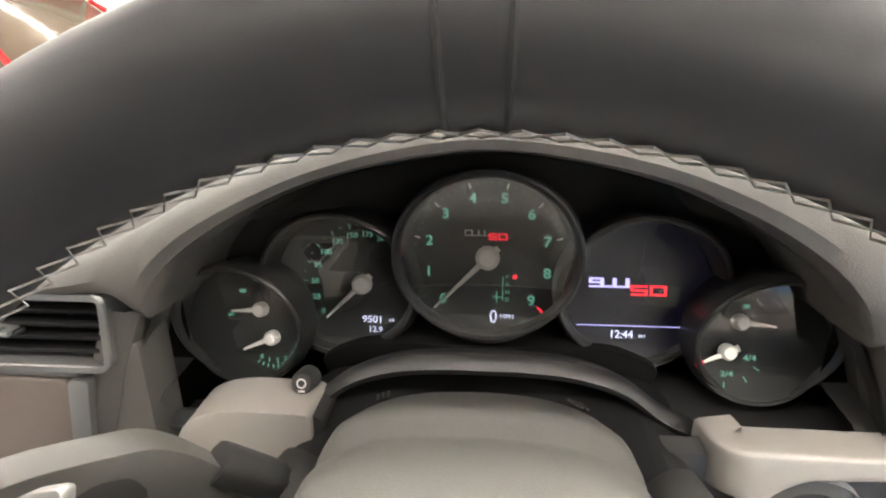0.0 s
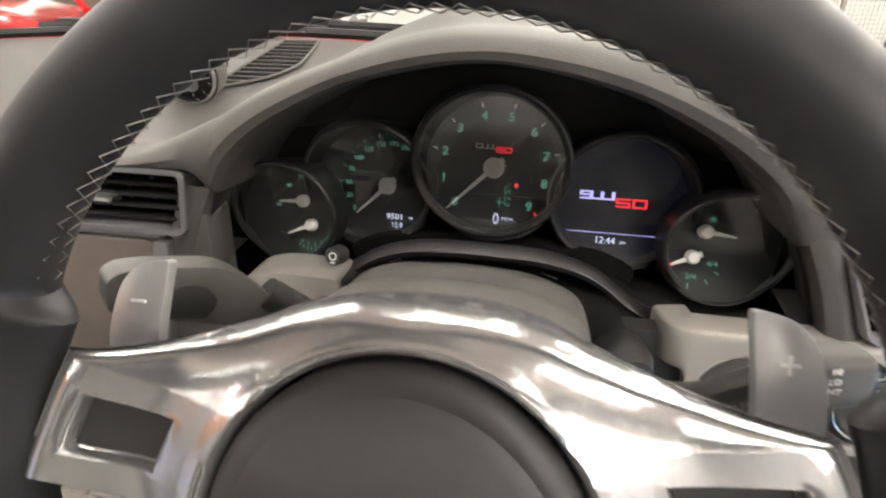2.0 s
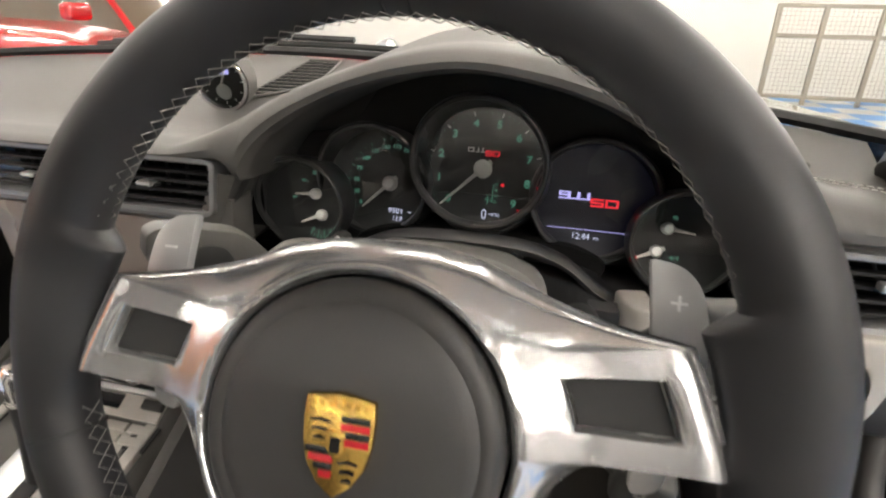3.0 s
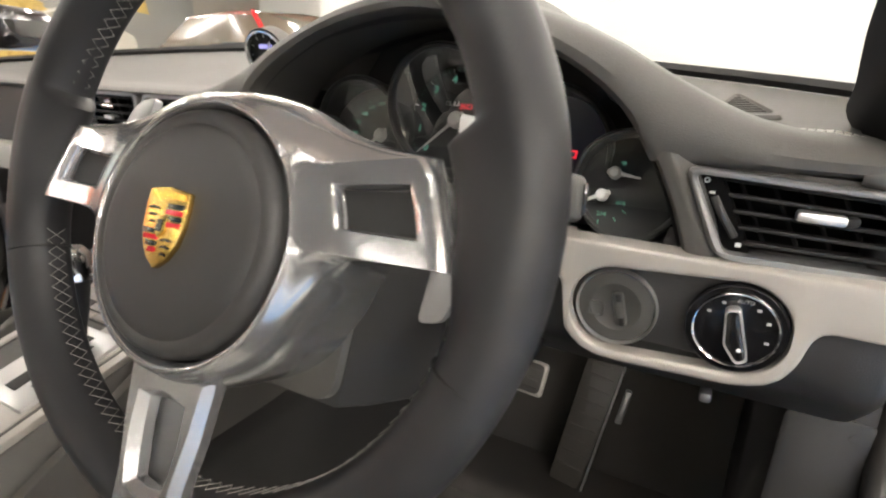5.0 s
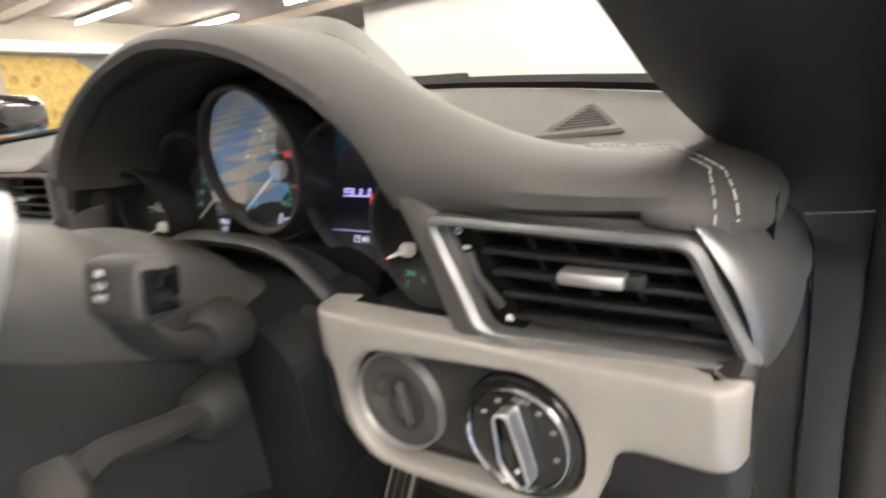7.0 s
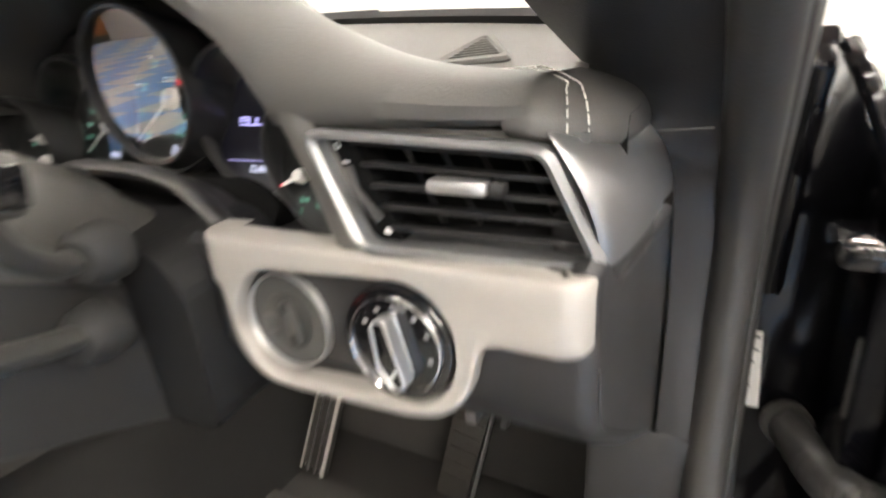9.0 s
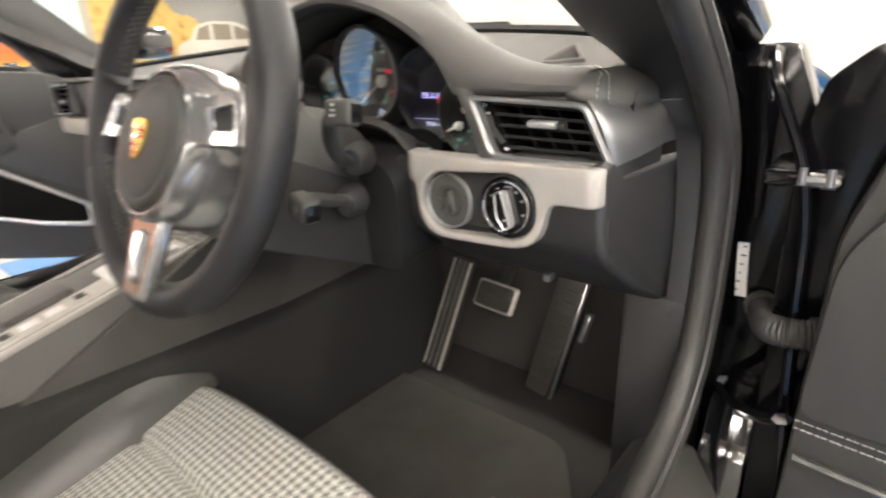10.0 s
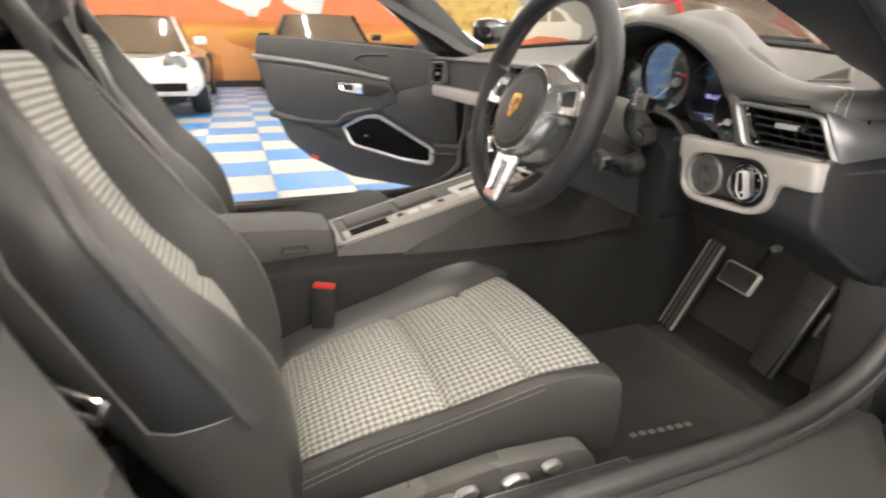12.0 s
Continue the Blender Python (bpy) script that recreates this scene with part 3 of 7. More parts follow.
for a in (150, 118, 55, 25, -15):
    part("mark", box((0.0026, 0.0016, 0.0004), (0.0198 * math.cos(radians(a)), 0.0198 * math.sin(radians(a)), 0.0012), 0, (0, 0, 0)), DIM_PRINT, lsw)


# ---- air vents ----
# the buff ceiling's reflection is put into the display's base colour
CEILING_TINT = surface("ceiling_tint_glass", (0.15, 0.125, 0.112), 0.30, grain=60, bump=0.0, vary=0.1)
FRAME = surface("vent_frame_paint", (0.23, 0.23, 0.235), 0.38, metal=0.6, grain=900, bump=0.03, vary=0.05)
def vent(name, outline, y, label, tab, cheek=True):
    """A slatted outlet: outline in x and z, at depth y."""
    v = thing(name, label, "air vent", group="dashboard air vents")
    o = rounded(outline, 0.008, 4)
    cx = sum(p[0] for p in outline) / 4
    cz = sum(p[1] for p in outline) / 4
    if cheek:
        left = 1 if outline[3][0] > outline[0][0] else -1
        moves = ((0.0065, -0.0042), (-0.0045, -0.0042), (-0.0085, 0.0022), (0.0060, 0.0022)) if left > 0 else ((0.0045, -0.0042), (-0.0065, -0.0042), (-0.0060, 0.0022), (0.0085, 0.0022))
        i = rounded([(p[0] + dx, p[1] + dz) for p, (dx, dz) in zip(outline, moves)], 0.0055, 4)
    else:
        i = [(p[0] + (cx - p[0]) * 0.036, p[1] + (cz - p[1]) * 0.085) for p in o]
    part("frame", ring_plate(o, i, 0.022, 0.003, (0, y + 0.004, 0)), FRAME, v, "satin silver frame")
    # near-black plate for the shade deep in the outlet
    part("duct", prism(o, 0.006, 0, (0, y + 0.045, 0)), SHADE_BLACK, v)
    zs = (min(p[1] for p in outline), max(p[1] for p in outline))
    tl, tr, br, bl = outline
    for k in range(5):
        t = (k + 0.75) / 5.6
        xl, xr = tl[0] + (bl[0] - tl[0]) * t, tr[0] + (br[0] - tr[0]) * t
        zl, zr = tl[1] + (bl[1] - tl[1]) * t, tr[1] + (br[1] - tr[1]) * t
        inset = 0.020 if cheek else 0.006
        a, b = Vector((xl + inset, y + 0.008, zl)), Vector((xr - 0.006, y + 0.008, zr))
        bm = box(((b - a).length, 0.013, 0.0026), (0, 0, 0), 0.0009)
        bmesh.ops.transform(bm, matrix=Matrix.Translation((a + b) / 2) @ pose(0, 0, 0, -8, math.degrees(math.atan2(a.z - b.z, b.x - a.x)), 0), verts=bm.verts)
        part("slat", bm, SURROUND, v)
    for k in range(5):
        t = (k + 0.5) / 5
        xt, xb = tl[0] + 0.02 + (tr[0] - tl[0] - 0.02) * t, bl[0] + 0.02 + (br[0] - bl[0] - 0.02) * t
        part("upright", tube([(xt, y + 0.032, tl[1] - 0.004), (xb, y + 0.032, bl[1] + 0.004)], 0.0015, 5), BLACK, v)
    ts = 1.0 if cheek else 0.55
    part("tab", box((0.027 * ts, 0.010, 0.0065 * ts), (tab[0], y - 0.003, tab[1]), 0.0022 * ts, (0, 3, 0)), SATIN, v, "bright adjuster tab")
    part("tab_grip", box((0.007 * ts, 0.008, 0.0062 * ts), (tab[0] + 0.0165 * ts, y - 0.002, tab[1] - 0.0009), 0.002, (0, 3, 0)), BLACK, v)
    if cheek:
        a, b = Vector((tl[0] + 0.014, y + 0.002, tl[1] - 0.010)), Vector((bl[0] + 0.014, y + 0.002, bl[1] + 0.007))
        part("cheek", prism(rounded([(tl[0] + 0.004, tl[1] - 0.003), (tl[0] + 0.021, tl[1] - 0.003), (bl[0] + 0.022, bl[1] + 0.002), (bl[0] + 0.004, bl[1] + 0.002)], 0.003), 0.020, 0.002, (0, y + 0.015, 0)), SHADE_BLACK, v, "black cheek")
        part("thumb_wheel", tube([a.lerp(b, 0.24) + Vector((0, 0.002, 0)), a.lerp(b, 0.5) - Vector((0.0, 0.0025, 0)), a.lerp(b, 0.86) + Vector((0, 0.002, 0))], 0.0026, 8), RUBBER, v)
        part("mark", lathe([(0.0010, 0), (0.0014, 0.0003), (0.0018, 0)], 16, a + Vector((0, 0.0026, 0.001)), (90, 0, 0)), WHITE_PRINT, v)
        part("mark", box((0.0034, 0.001, 0.0014), a.lerp(b, 0.17) + Vector((0, 0.0024, 0)), 0), WHITE_PRINT, v)
        part("mark", box((0.0034, 0.001, 0.0026), b + Vector((0, 0.0024, 0.0)), 0), WHITE_PRINT, v)
    return v


screen = thing("centre_display", "switched-off display framed below the vents, browned by a painted ceiling reflection", "display")
part("panel", prism(rounded([(-0.445, 0.600), (-0.265, 0.600), (-0.2455, 0.7125), (-0.462, 0.7125)], 0.006), 0.012, 0.002, (0, -0.083, 0)), CEILING_TINT, screen, "glass panel coloured with the ceiling's reflection")
part("frame", prism(rounded([(-0.266, 0.600), (-0.253, 0.600), (-0.230, 0.714), (-0.243, 0.714)], 0.004), 0.024, 0.003, (0, -0.080, 0)), FRAME, screen, "satin frame strip")
part("frame", box((0.226, 0.020, 0.0045), (-0.350, -0.080, 0.7165), 0.002), FRAME, screen, "satin frame strip")
part("surround", prism(rounded([(-0.256, 0.600), (-0.205, 0.600), (-0.200, 0.735), (-0.222, 0.735)], 0.004), 0.030, 0.004, (0, -0.068, 0)), LIT_LEATHER, screen)
v = vent("air_vent", [(0.2125, 0.7505), (0.3300, 0.7435), (0.3555, 0.6900), (0.2375, 0.6940)], -0.090, "slatted black air vent in a satin silver frame beside the gauges", (0.292, 0.726))
for ob in v.children:
    for p in ob.data.vertices:
        p.co.y += 1.3 * max(0.0, p.co.x - 0.23) ** 2
vent("air_vent", [(-0.335, 0.770), (-0.206, 0.770), (-0.213, 0.7215), (-0.337, 0.7205)], -0.086, "slatted black centre air vent in a satin silver frame", (-0.276, 0.745), cheek=False)
vent("air_vent", [(-0.475, 0.770), (-0.347, 0.770), (-0.349, 0.7205), (-0.462, 0.7215)], -0.086, "slatted black centre air vent in a satin silver frame", (-0.40, 0.742), cheek=False)
vent("air_vent", [(-1.026, 0.762), (-0.905, 0.768), (-0.922, 0.700), (-1.046, 0.696)], -0.090, "slatted black air vent on the passenger side", (-0.97, 0.726))
brow = []
for k in range(25):
    x = 0.207 + 0.135 * k / 24
    y = -0.082 + 1.3 * max(0.0, x - 0.23) ** 2
    z = 0.7525 - 0.006 * (x - 0.213) / 0.125
    brow.append([(x, y, z - 0.004), (x, y, z), (x, y + 0.012, z + 0.0015), (x, y + 0.05, z + 0.0015)])
part("vent_brow", loft(brow), LIT_LEATHER, dashboard)
cap = thing("vent_cap", "satin grey cap over the end of the dashboard", "trim")
rows = []
for k in range(15):
    a = k / 14 * math.pi / 2
    sx, sy = math.sin(a), 1 - math.cos(a)
    tp = Vector((0.3285 + 0.0185 * sx, -0.079 + 0.085 * sy, 0.747 - 0.008 * k / 14))
    bt = Vector((0.3510 + 0.0135 * sx, -0.071 + 0.090 * sy, 0.689 + 0.010 * k / 14))
    rows.append([tp + Vector((-0.014, 0.030, 0.008)), tp + Vector((-0.003, 0.006, 0.003))] + [tp.lerp(bt, u) + Vector((0.0060, -0.0045, 0)) * math.sin(math.pi * u) for u in [i / 8 for i in range(9)]])
rows.append([p + Vector((0.004, 0.045, 0.0)) for p in rows[-1]])
part("shell", loft(rows), DARK_SATIN, cap)
part("filler", box((0.030, 0.098, 0.052), (0.3415, -0.016, 0.686), 0.008, (0, 0, -4), seg=3), KNEE, cap)
part("filler", box((0.014, 0.07, 0.045), (0.346, 0.0, 0.712), 0.006), LEATHER, cap)

# speaker grilles and louvres on top of the dashboard
tw = thing("tweeter_grille", "triangular slatted loudspeaker grille on the dashboard", "speaker")
TB = Vector((0.240, 0.038, 0.7745))
TU = (Vector((0.234, 0.090, 0.793)) - TB).normalized()
TN = Vector((1, 0, 0)).cross(TU).normalized()
tw.matrix_world = Matrix(((1, -TN.x, TU.x, TB.x), (0, -TN.y, TU.y, TB.y), (0, -TN.z, TU.z, TB.z), (0, 0, 0, 1)))
tri_o = rounded([(-0.032, -0.004), (-0.004, 0.058), (0.031, -0.004)], 0.008, 4)
tri_i = rounded([(-0.0225, 0.004), (-0.004, 0.044), (0.0215, 0.004)], 0.004, 4)
part("frame", ring_plate(tri_o, tri_i, 0.006, 0.002), LIT_LEATHER, tw)
for k in range(8):
    z = 0.006 + k * 0.0049
    w = 0.0200 * (1 - k / 8.6)
    part("slat", box((2 * w, 0.004, 0.0016), (-0.004 * k / 8, 0.0, z), 0.0004), LIT_LEATHER, tw)
part("backing", prism(tri_i, 0.002, 0, (0, 0.0026, 0)), SHADE_BLACK, tw)

lv = thing("defrost_vent", "long slatted defrost vent set in the dashboard top", "vent")


LOUVRE_EDGE = [(0.079, -0.2880), (0.0945, -0.2690), (0.1135, -0.2456), (0.132, -0.2340), (0.154, -0.2274), (0.195, -0.2308), (0.236, -0.2370)]


def louvre_edges(y):
    """The left and right edge of the outlet at a depth y."""
    left = -0.290 + 0.0115 * (y - 0.079) / 0.157
    for (a, xa), (b, xb) in zip(LOUVRE_EDGE, LOUVRE_EDGE[1:]):
        if y <= b:
            return left, xa + (xb - xa) * (y - a) / (b - a)
    return left, LOUVRE_EDGE[-1][1]


for k in range(12):
    y = 0.0925 + 0.0121 * k
    x0, x1 = louvre_edges(y)
    part("slat", box((x1 - x0, 0.0030, 0.0010), ((x0 + x1) / 2, y, dash_z((x0 + x1) / 2, y) + 0.0027), 0.0002), LIT_LEATHER, lv)
rows = []
for k in range(27):
    y = 0.080 + 0.0059 * k
    x0, x1 = louvre_edges(y)
    rows.append([(x0 + (x1 - x0) * u, y, dash_z(x0 + (x1 - x0) * u, y) + 0.0022) for u in (0, 0.33, 0.67, 1)])
# near-black skin laid on the pad as the shade between the slats
part("recess", loft(rows), SHADE_BLACK, lv)
frame_line = [(louvre_edges(r[0][1])[0] - 0.001, r[0][1], r[0][2] + 0.0008) for r in rows] + [(r[3][0] + 0.001, r[3][1], r[3][2] + 0.0008) for r in rows[::-1]]
part("frame", tube(frame_line, 0.0016, 6, closed=True), LIT_LEATHER, lv)

# clock pod in the middle of the dashboard
CLK = facing(-0.286, 0.045, 0.815, tilt=-14, turn=4)
ck = thing("dashboard_clock", "round stopwatch clock in a chrome ring on the dashboard", "clock", CLK)
part("housing", lathe([(0.031, -0.002), (0.0315, 0.002), (0.031, -0.018), (0.022, -0.034), (0, -0.038)], 40), LIT_LEATHER, ck)
part("ring", lathe([(0.0255, 0), (0.027, 0.004), (0.0295, 0.004), (0.031, 0.0)], 48), BRIGHT, ck, "chrome ring")
part("dial", lathe([(0, -0.002), (0.026, -0.002)], 40), DIAL, ck)
part("sub_dial", lathe([(0, -0.0014), (0.0075, -0.0014), (0.0085, -0.0012)], 32, (0, -0.011, 0)), SATIN, ck)
part("readout", box((0.020, 0.005, 0.0004), (0, 0.010, -0.0014)), VIOLET_INK, ck)
for k in range(12):
    a = k * math.pi / 6
    part("tick", box((0.0008, 0.0032, 0.0004), (0.0225 * math.sin(a), 0.0225 * math.cos(a), -0.0014), 0, (0, 0, -math.degrees(a))), WHITE_PRINT, ck)
part("hand", box((0.0020, 0.024, 0.0006), (0.003, 0.005, -0.0005), 0, (0, 0, -25)), NEEDLE, ck)
part("glass", lathe([(0.026, 0.001), (0, 0.001)], 40), GLASS, ck)

# ---- instrument cluster ----
cluster = thing("instrument_cluster", "five round black gauges with green figures in a dark housing", "instrument cluster")
arch = [Vector((-arch_in(z), 0, z)) for z in (0.660, 0.690, 0.718, 0.742)] + [Vector((-x, 0, z)) for x, z in LIP_IN[6::-1]]
arch = spline(arch + [Vector((-p.x, 0, p.z)) for p in arch[-2::-1]], 81)
liner = [[(p.x * kx, y, 0.735 + (p.z - 0.735) * kz) for p in arch] for y, kx, kz in ((-0.080, 1.0, 0.998), (-0.055, 1.025, 0.985), (0.0, 1.055, 0.972), (0.030, 1.055, 0.962))]
own = loft(liner)
own.faces.new([own.verts.new(p) for p in liner[-1]])
part("housing", own, LINER, cluster, "matt black gauge housing")
LOW_LIP = [(0, 0.7165), (0.03, 0.7160), (0.055, 0.7130), (0.081, 0.7040), (0.106, 0.6850), (0.125, 0.6760), (0.15, 0.6700), (0.20, 0.6660), (2, 0.6660)]
rows = []
for k in range(61):
    x = -0.208 + 0.416 * k / 60
    zl = curve_at(x, LOW_LIP)
    rows.append([(x, 0.030, zl - 0.046), (x, -0.030, zl - 0.028), (x, -0.047, zl - 0.006), (x, -0.056, zl + 0.0036), (x, -0.0610, zl + 0.0055), (x, -0.0655, zl + 0.0038), (x, -0.069, zl - 0.0005), (x, -0.066, zl - 0.0055), (x, -0.030, zl - 0.010)])
part("lower_lip", loft(rows), KNEE, cluster, "dark grey lip under the gauges")

TILT = 19.0


def dial_frame(x, y, z):
    return Matrix.Translation((x, y, z)) @ pose(0, 0, 0, -TILT, 0, 0) @ FACE


def gauge(name, at, r, depth, label="", yaw=0.0):
    """A deep round tube with a dial at its foot, cut off slantwise at the front under a leaning glass."""
    lean = Matrix.Translation((0, 0, depth)) @ pose(0, 0, 0, TILT + GLASS_LEAN, 0, 0)
    rings = []
    for rad, lift, on_rim in ((r * 0.95, 0.0004, False), (r * 0.925, -0.004, True), (r * 0.925, -0.001, True), (r * 0.945, 0.0016, True), (r * 0.985, 0.0024, True), (r * 1.015, 0.0012, True), (r * 1.026, -0.003, True), (r * 1.03, -0.012, False)):
        ring = []
        for k in range(72):
            a = 2 * math.pi * k / 72
            p = Vector((rad * math.cos(a), rad * math.sin(a), lift))
            ring.append(lean @ p if on_rim else p)
        rings.append(ring)
    g = part(name, loft(rings, close_u=True), GAUGE_RIM, cluster, label)
    g.matrix_local = dial_frame(*at)
    part("face", lathe([(r, 0.0), (0, 0.0)], 64), DIAL, g)
    ob = part("glass", lathe([(r * 0.926, 0), (0, 0)], 64), BIG_LENS if r > 0.055 else LENS if r < 0.053 and r > 0.045 else SMALL_LENS, g, "reflecting glass")
    ob.matrix_local = lean @ Matrix.Translation((0, 0, -0.003)) @ pose(0, 0, 0, 0, yaw, 0)
    ob.visible_shadow = False
    return g


GLASS_LEAN = 6.0


def needle(g, x, y, angle, length, hub=0.0065, tail=0.006, tip=None):
    d = Vector((math.cos(radians(angle)), math.sin(radians(angle)), 0))
    c = Vector((x, y, 0.0055))
    part("needle", tube([c - d * tail, c, c + d * length], 0.0017, 6, flat=0.5, taper=[1.3, 1.2, 0.4]), NEEDLE, g, "silver needle")
    part("hub", lathe([(0, 0.0095), (hub * 0.7, 0.009), (hub, 0.0065), (hub * 1.02, 0.002)], 28, (x, y, 0)), NEEDLE, g)
    if tip:
        part("needle_tip", tube([c + d * (length * 0.75), c + d * length], 0.0011, 5, flat=0.5), tip, g)


def ring_marks(g, r0, r1, angles, w, material, x=0.0, y=0.0):
    for a in angles:
        c, s = math.cos(radians(a)), math.sin(radians(a))
        part("tick", box((r1 - r0, w, 0.0003), (x + c * (r0 + r1) / 2, y + s * (r0 + r1) / 2, 0.0006), 0, (0, 0, a)), material, g)


tach = gauge("tachometer", (0, 0.002, 0.758), 0.0580, 0.034)
for k in range(10):
    a = 224 - 29.8 * k
    lettering(str(k), 0.0095, GREEN_INK, tach, Matrix.Translation((0.0410 * math.cos(radians(a)), 0.0410 * math.sin(radians(a)), 0.0006)), "figure", spread=1.1, bold=0.0002)
ring_marks(tach, 0.0475, 0.0515, [224 - 29.8 * k for k in range(1, 8)], 0.0011, WHITE_PRINT)
ring_marks(tach, 0.0495, 0.0508, [224 - 5.96 * k for k in range(1, 38) if k % 5], 0.0006, DIM_INK)
ring_marks(tach, 0.0470, 0.0515, [-14.4, -44.2], 0.0014, RED_INK)
needle(tach, 0, 0, 224, 0.049, 0.0080, 0.010)
for x, y, w, h in ((-0.0080, 0.0150, 0.0150, 0.0008), (-0.0130, 0.0182, 0.0050, 0.0008), (-0.0152, 0.0170, 0.0010, 0.0028), (-0.0106, 0.0168, 0.0011, 0.0034), (-0.0062, 0.0168, 0.0012, 0.0034), (-0.0022, 0.0168, 0.0012, 0.0034)):
    part("badge", box((w, h, 0.0003), (x, y, 0.0006)), WHITE_PRINT, tach)
for x, y, w, h in ((0.0032, 0.0160, 0.0056, 0.0008), (0.0008, 0.0150, 0.0009, 0.0020), (0.0032, 0.0142, 0.0056, 0.0008), (0.0056, 0.0132, 0.0009, 0.0020), (0.0032, 0.0124, 0.0056, 0.0008), (0.0100, 0.0160, 0.0058, 0.0008), (0.0075, 0.0142, 0.0009, 0.0036), (0.0125, 0.0142, 0.0009, 0.0036), (0.0100, 0.0124, 0.0058, 0.0008)):
    part("badge", box((w, h, 0.0003), (x, y, 0.0006)), RED_INK, tach)
lettering("0", 0.0125, WHITE_INK, tach, Matrix.Translation((0.0045, -0.0400, 0.0006)), "readout", spread=0.85)
lettering("MPH", 0.0042, WHITE_INK, tach, Matrix.Translation((0.0135, -0.0395, 0.0006)), "readout", spread=1.1)
for k, ch in enumerate("PRND"):
    lettering(ch, 0.0038, GREEN_INK, tach, Matrix.Translation((0.0135, -0.0125 - 0.0052 * k, 0.0006)), "figure")
part("gear_line", box((0.0006, 0.016, 0.0003), (0.0105, -0.0205, 0.0006)), GREEN_INK, tach)
part("gear_line", box((0.0006, 0.008, 0.0003), (0.0065, -0.0265, 0.0006)), GREEN_INK, tach)
part("gear_line", box((0.0050, 0.0006, 0.0003), (0.0085, -0.0265, 0.0006)), GREEN_INK, tach)
lettering("M", 0.0034, GREEN_INK, tach, Matrix.Translation((0.0050, -0.0265, 0.0006)), "figure")
part("gear_lamp", lathe([(0, 0.0007), (0.0016, 0.0007)], 16, (0.0185, -0.0125, 0)), RED_INK, tach)
part("sensor", box((0.007, 0.010, 0.0006), (0.0, -0.0145, 0.0006), 0), BLACK, tach)
part("dial_inlay", box((0.05, 0.014, 0.0002), (0, -0.0395, 0.0003)), DIAL, tach)

speedo = gauge("speedometer", (-0.0985, 0.001, 0.737), 0.0525, 0.021)
for k, s in enumerate(("0", "25", "50", "75", "100", "125", "150", "175", "200")):
    a = 215 - 18.5 * k
    lettering(s, 0.0052, GREEN_INK if k < 5 else DIM_INK, speedo, Matrix.Translation((0.012 + 0.0345 * math.cos(radians(a)), 0.0345 * math.sin(radians(a)), 0.0006)), "figure", spread=1.1)
ring_marks(speedo, 0.0400, 0.0430, [215 - 18.5 * k for k in range(9)], 0.0007, DIM_INK, 0.012)
ring_marks(speedo, 0.0415, 0.0430, [215 - 9.25 * k for k in range(17)], 0.0005, DIM_INK, 0.012)
needle(speedo, 0.012, 0, 224, 0.034, 0.0068, 0.009)
lettering("9501", 0.0068, WHITE_INK, speedo, Matrix.Translation((0.019, -0.0250, 0.0006)), "readout", spread=1.1)
lettering("mi", 0.0034, WHITE_INK, speedo, Matrix.Translation((0.0325, -0.0250, 0.0006)), "readout")
lettering("12.9", 0.0058, WHITE_INK, speedo, Matrix.Translation((0.021, -0.0320, 0.0006)), "readout")

disp = gauge("round_display", (0.0980, 0.001, 0.737), 0.0535, 0.021, "round colour display", -3.0)
part("screen", lathe([(0.050, 0.0008), (0, 0.0008)], 48), SCREEN, disp, "dark lit screen")
part("badge", box((0.0265, 0.0013, 0.0003), (-0.0168, 0.0022, 0.0014)), VIOLET_INK, disp)
for y in (0.0074, 0.0050):
    part("badge", box((0.0098, 0.0013, 0.0003), (-0.0252, y, 0.0014)), VIOLET_INK, disp)
part("badge", box((0.0022, 0.0026, 0.0003), (-0.0290, 0.0063, 0.0012)), VIOLET_INK, disp)
for x, h in ((-0.0214, 0.0058), (-0.0132, 0.0058), (-0.0048, 0.0058)):
    part("badge", box((0.0026, h, 0.0003), (x, 0.0050, 0.0012)), VIOLET_INK, disp)
for x, y, w, h in ((0.0028, 0.0028, 0.0110, 0.0014), (-0.0019, 0.0014, 0.0018, 0.0040), (0.0028, 0.0, 0.0110, 0.0014), (0.0074, -0.0014, 0.0018, 0.0040), (0.0028, -0.0028, 0.0110, 0.0014), (0.0152, 0.0028, 0.0110, 0.0014), (0.0106, 0.0, 0.0018, 0.0068), (0.0198, 0.0, 0.0018, 0.0068), (0.0152, -0.0028, 0.0110, 0.0014)):
    part("badge", box((w, h, 0.0003), (x, y, 0.0014)), RED_INK, disp)
part("screen_line", box((0.075, 0.0005, 0.0003), (0, -0.0240, 0.0012)), VIOLET_INK, disp)
lettering("12:44", 0.0075, WHITE_INK, disp, Matrix.Translation((-0.008, -0.0300, 0.0012)), "readout", spread=0.95)
lettering("PM", 0.0034, WHITE_INK, disp, Matrix.Translation((0.0055, -0.0310, 0.0012)), "readout")

oil = gauge("oil_gauge", (-0.163, -0.024, 0.718), 0.0435, 0.014)
needle(oil, 0.0115, 0.0095, 184, 0.020, 0.0050, 0.006)
needle(oil, 0.0195, -0.0095, 203, 0.021, 0.0050, 0.006)
for k in range(6):
    a = 238 + 20 * k
    lettering(str(k), 0.0042, GREEN_INK, oil, Matrix.Translation((0.0195 + 0.0165 * math.cos(radians(a)), -0.0095 + 0.0165 * math.sin(radians(a)), 0.0006)), "figure")
ring_marks(oil, 0.019, 0.0215, [238 + 10 * k for k in range(11)], 0.0006, GREEN_INK, 0.0195, -0.0095)
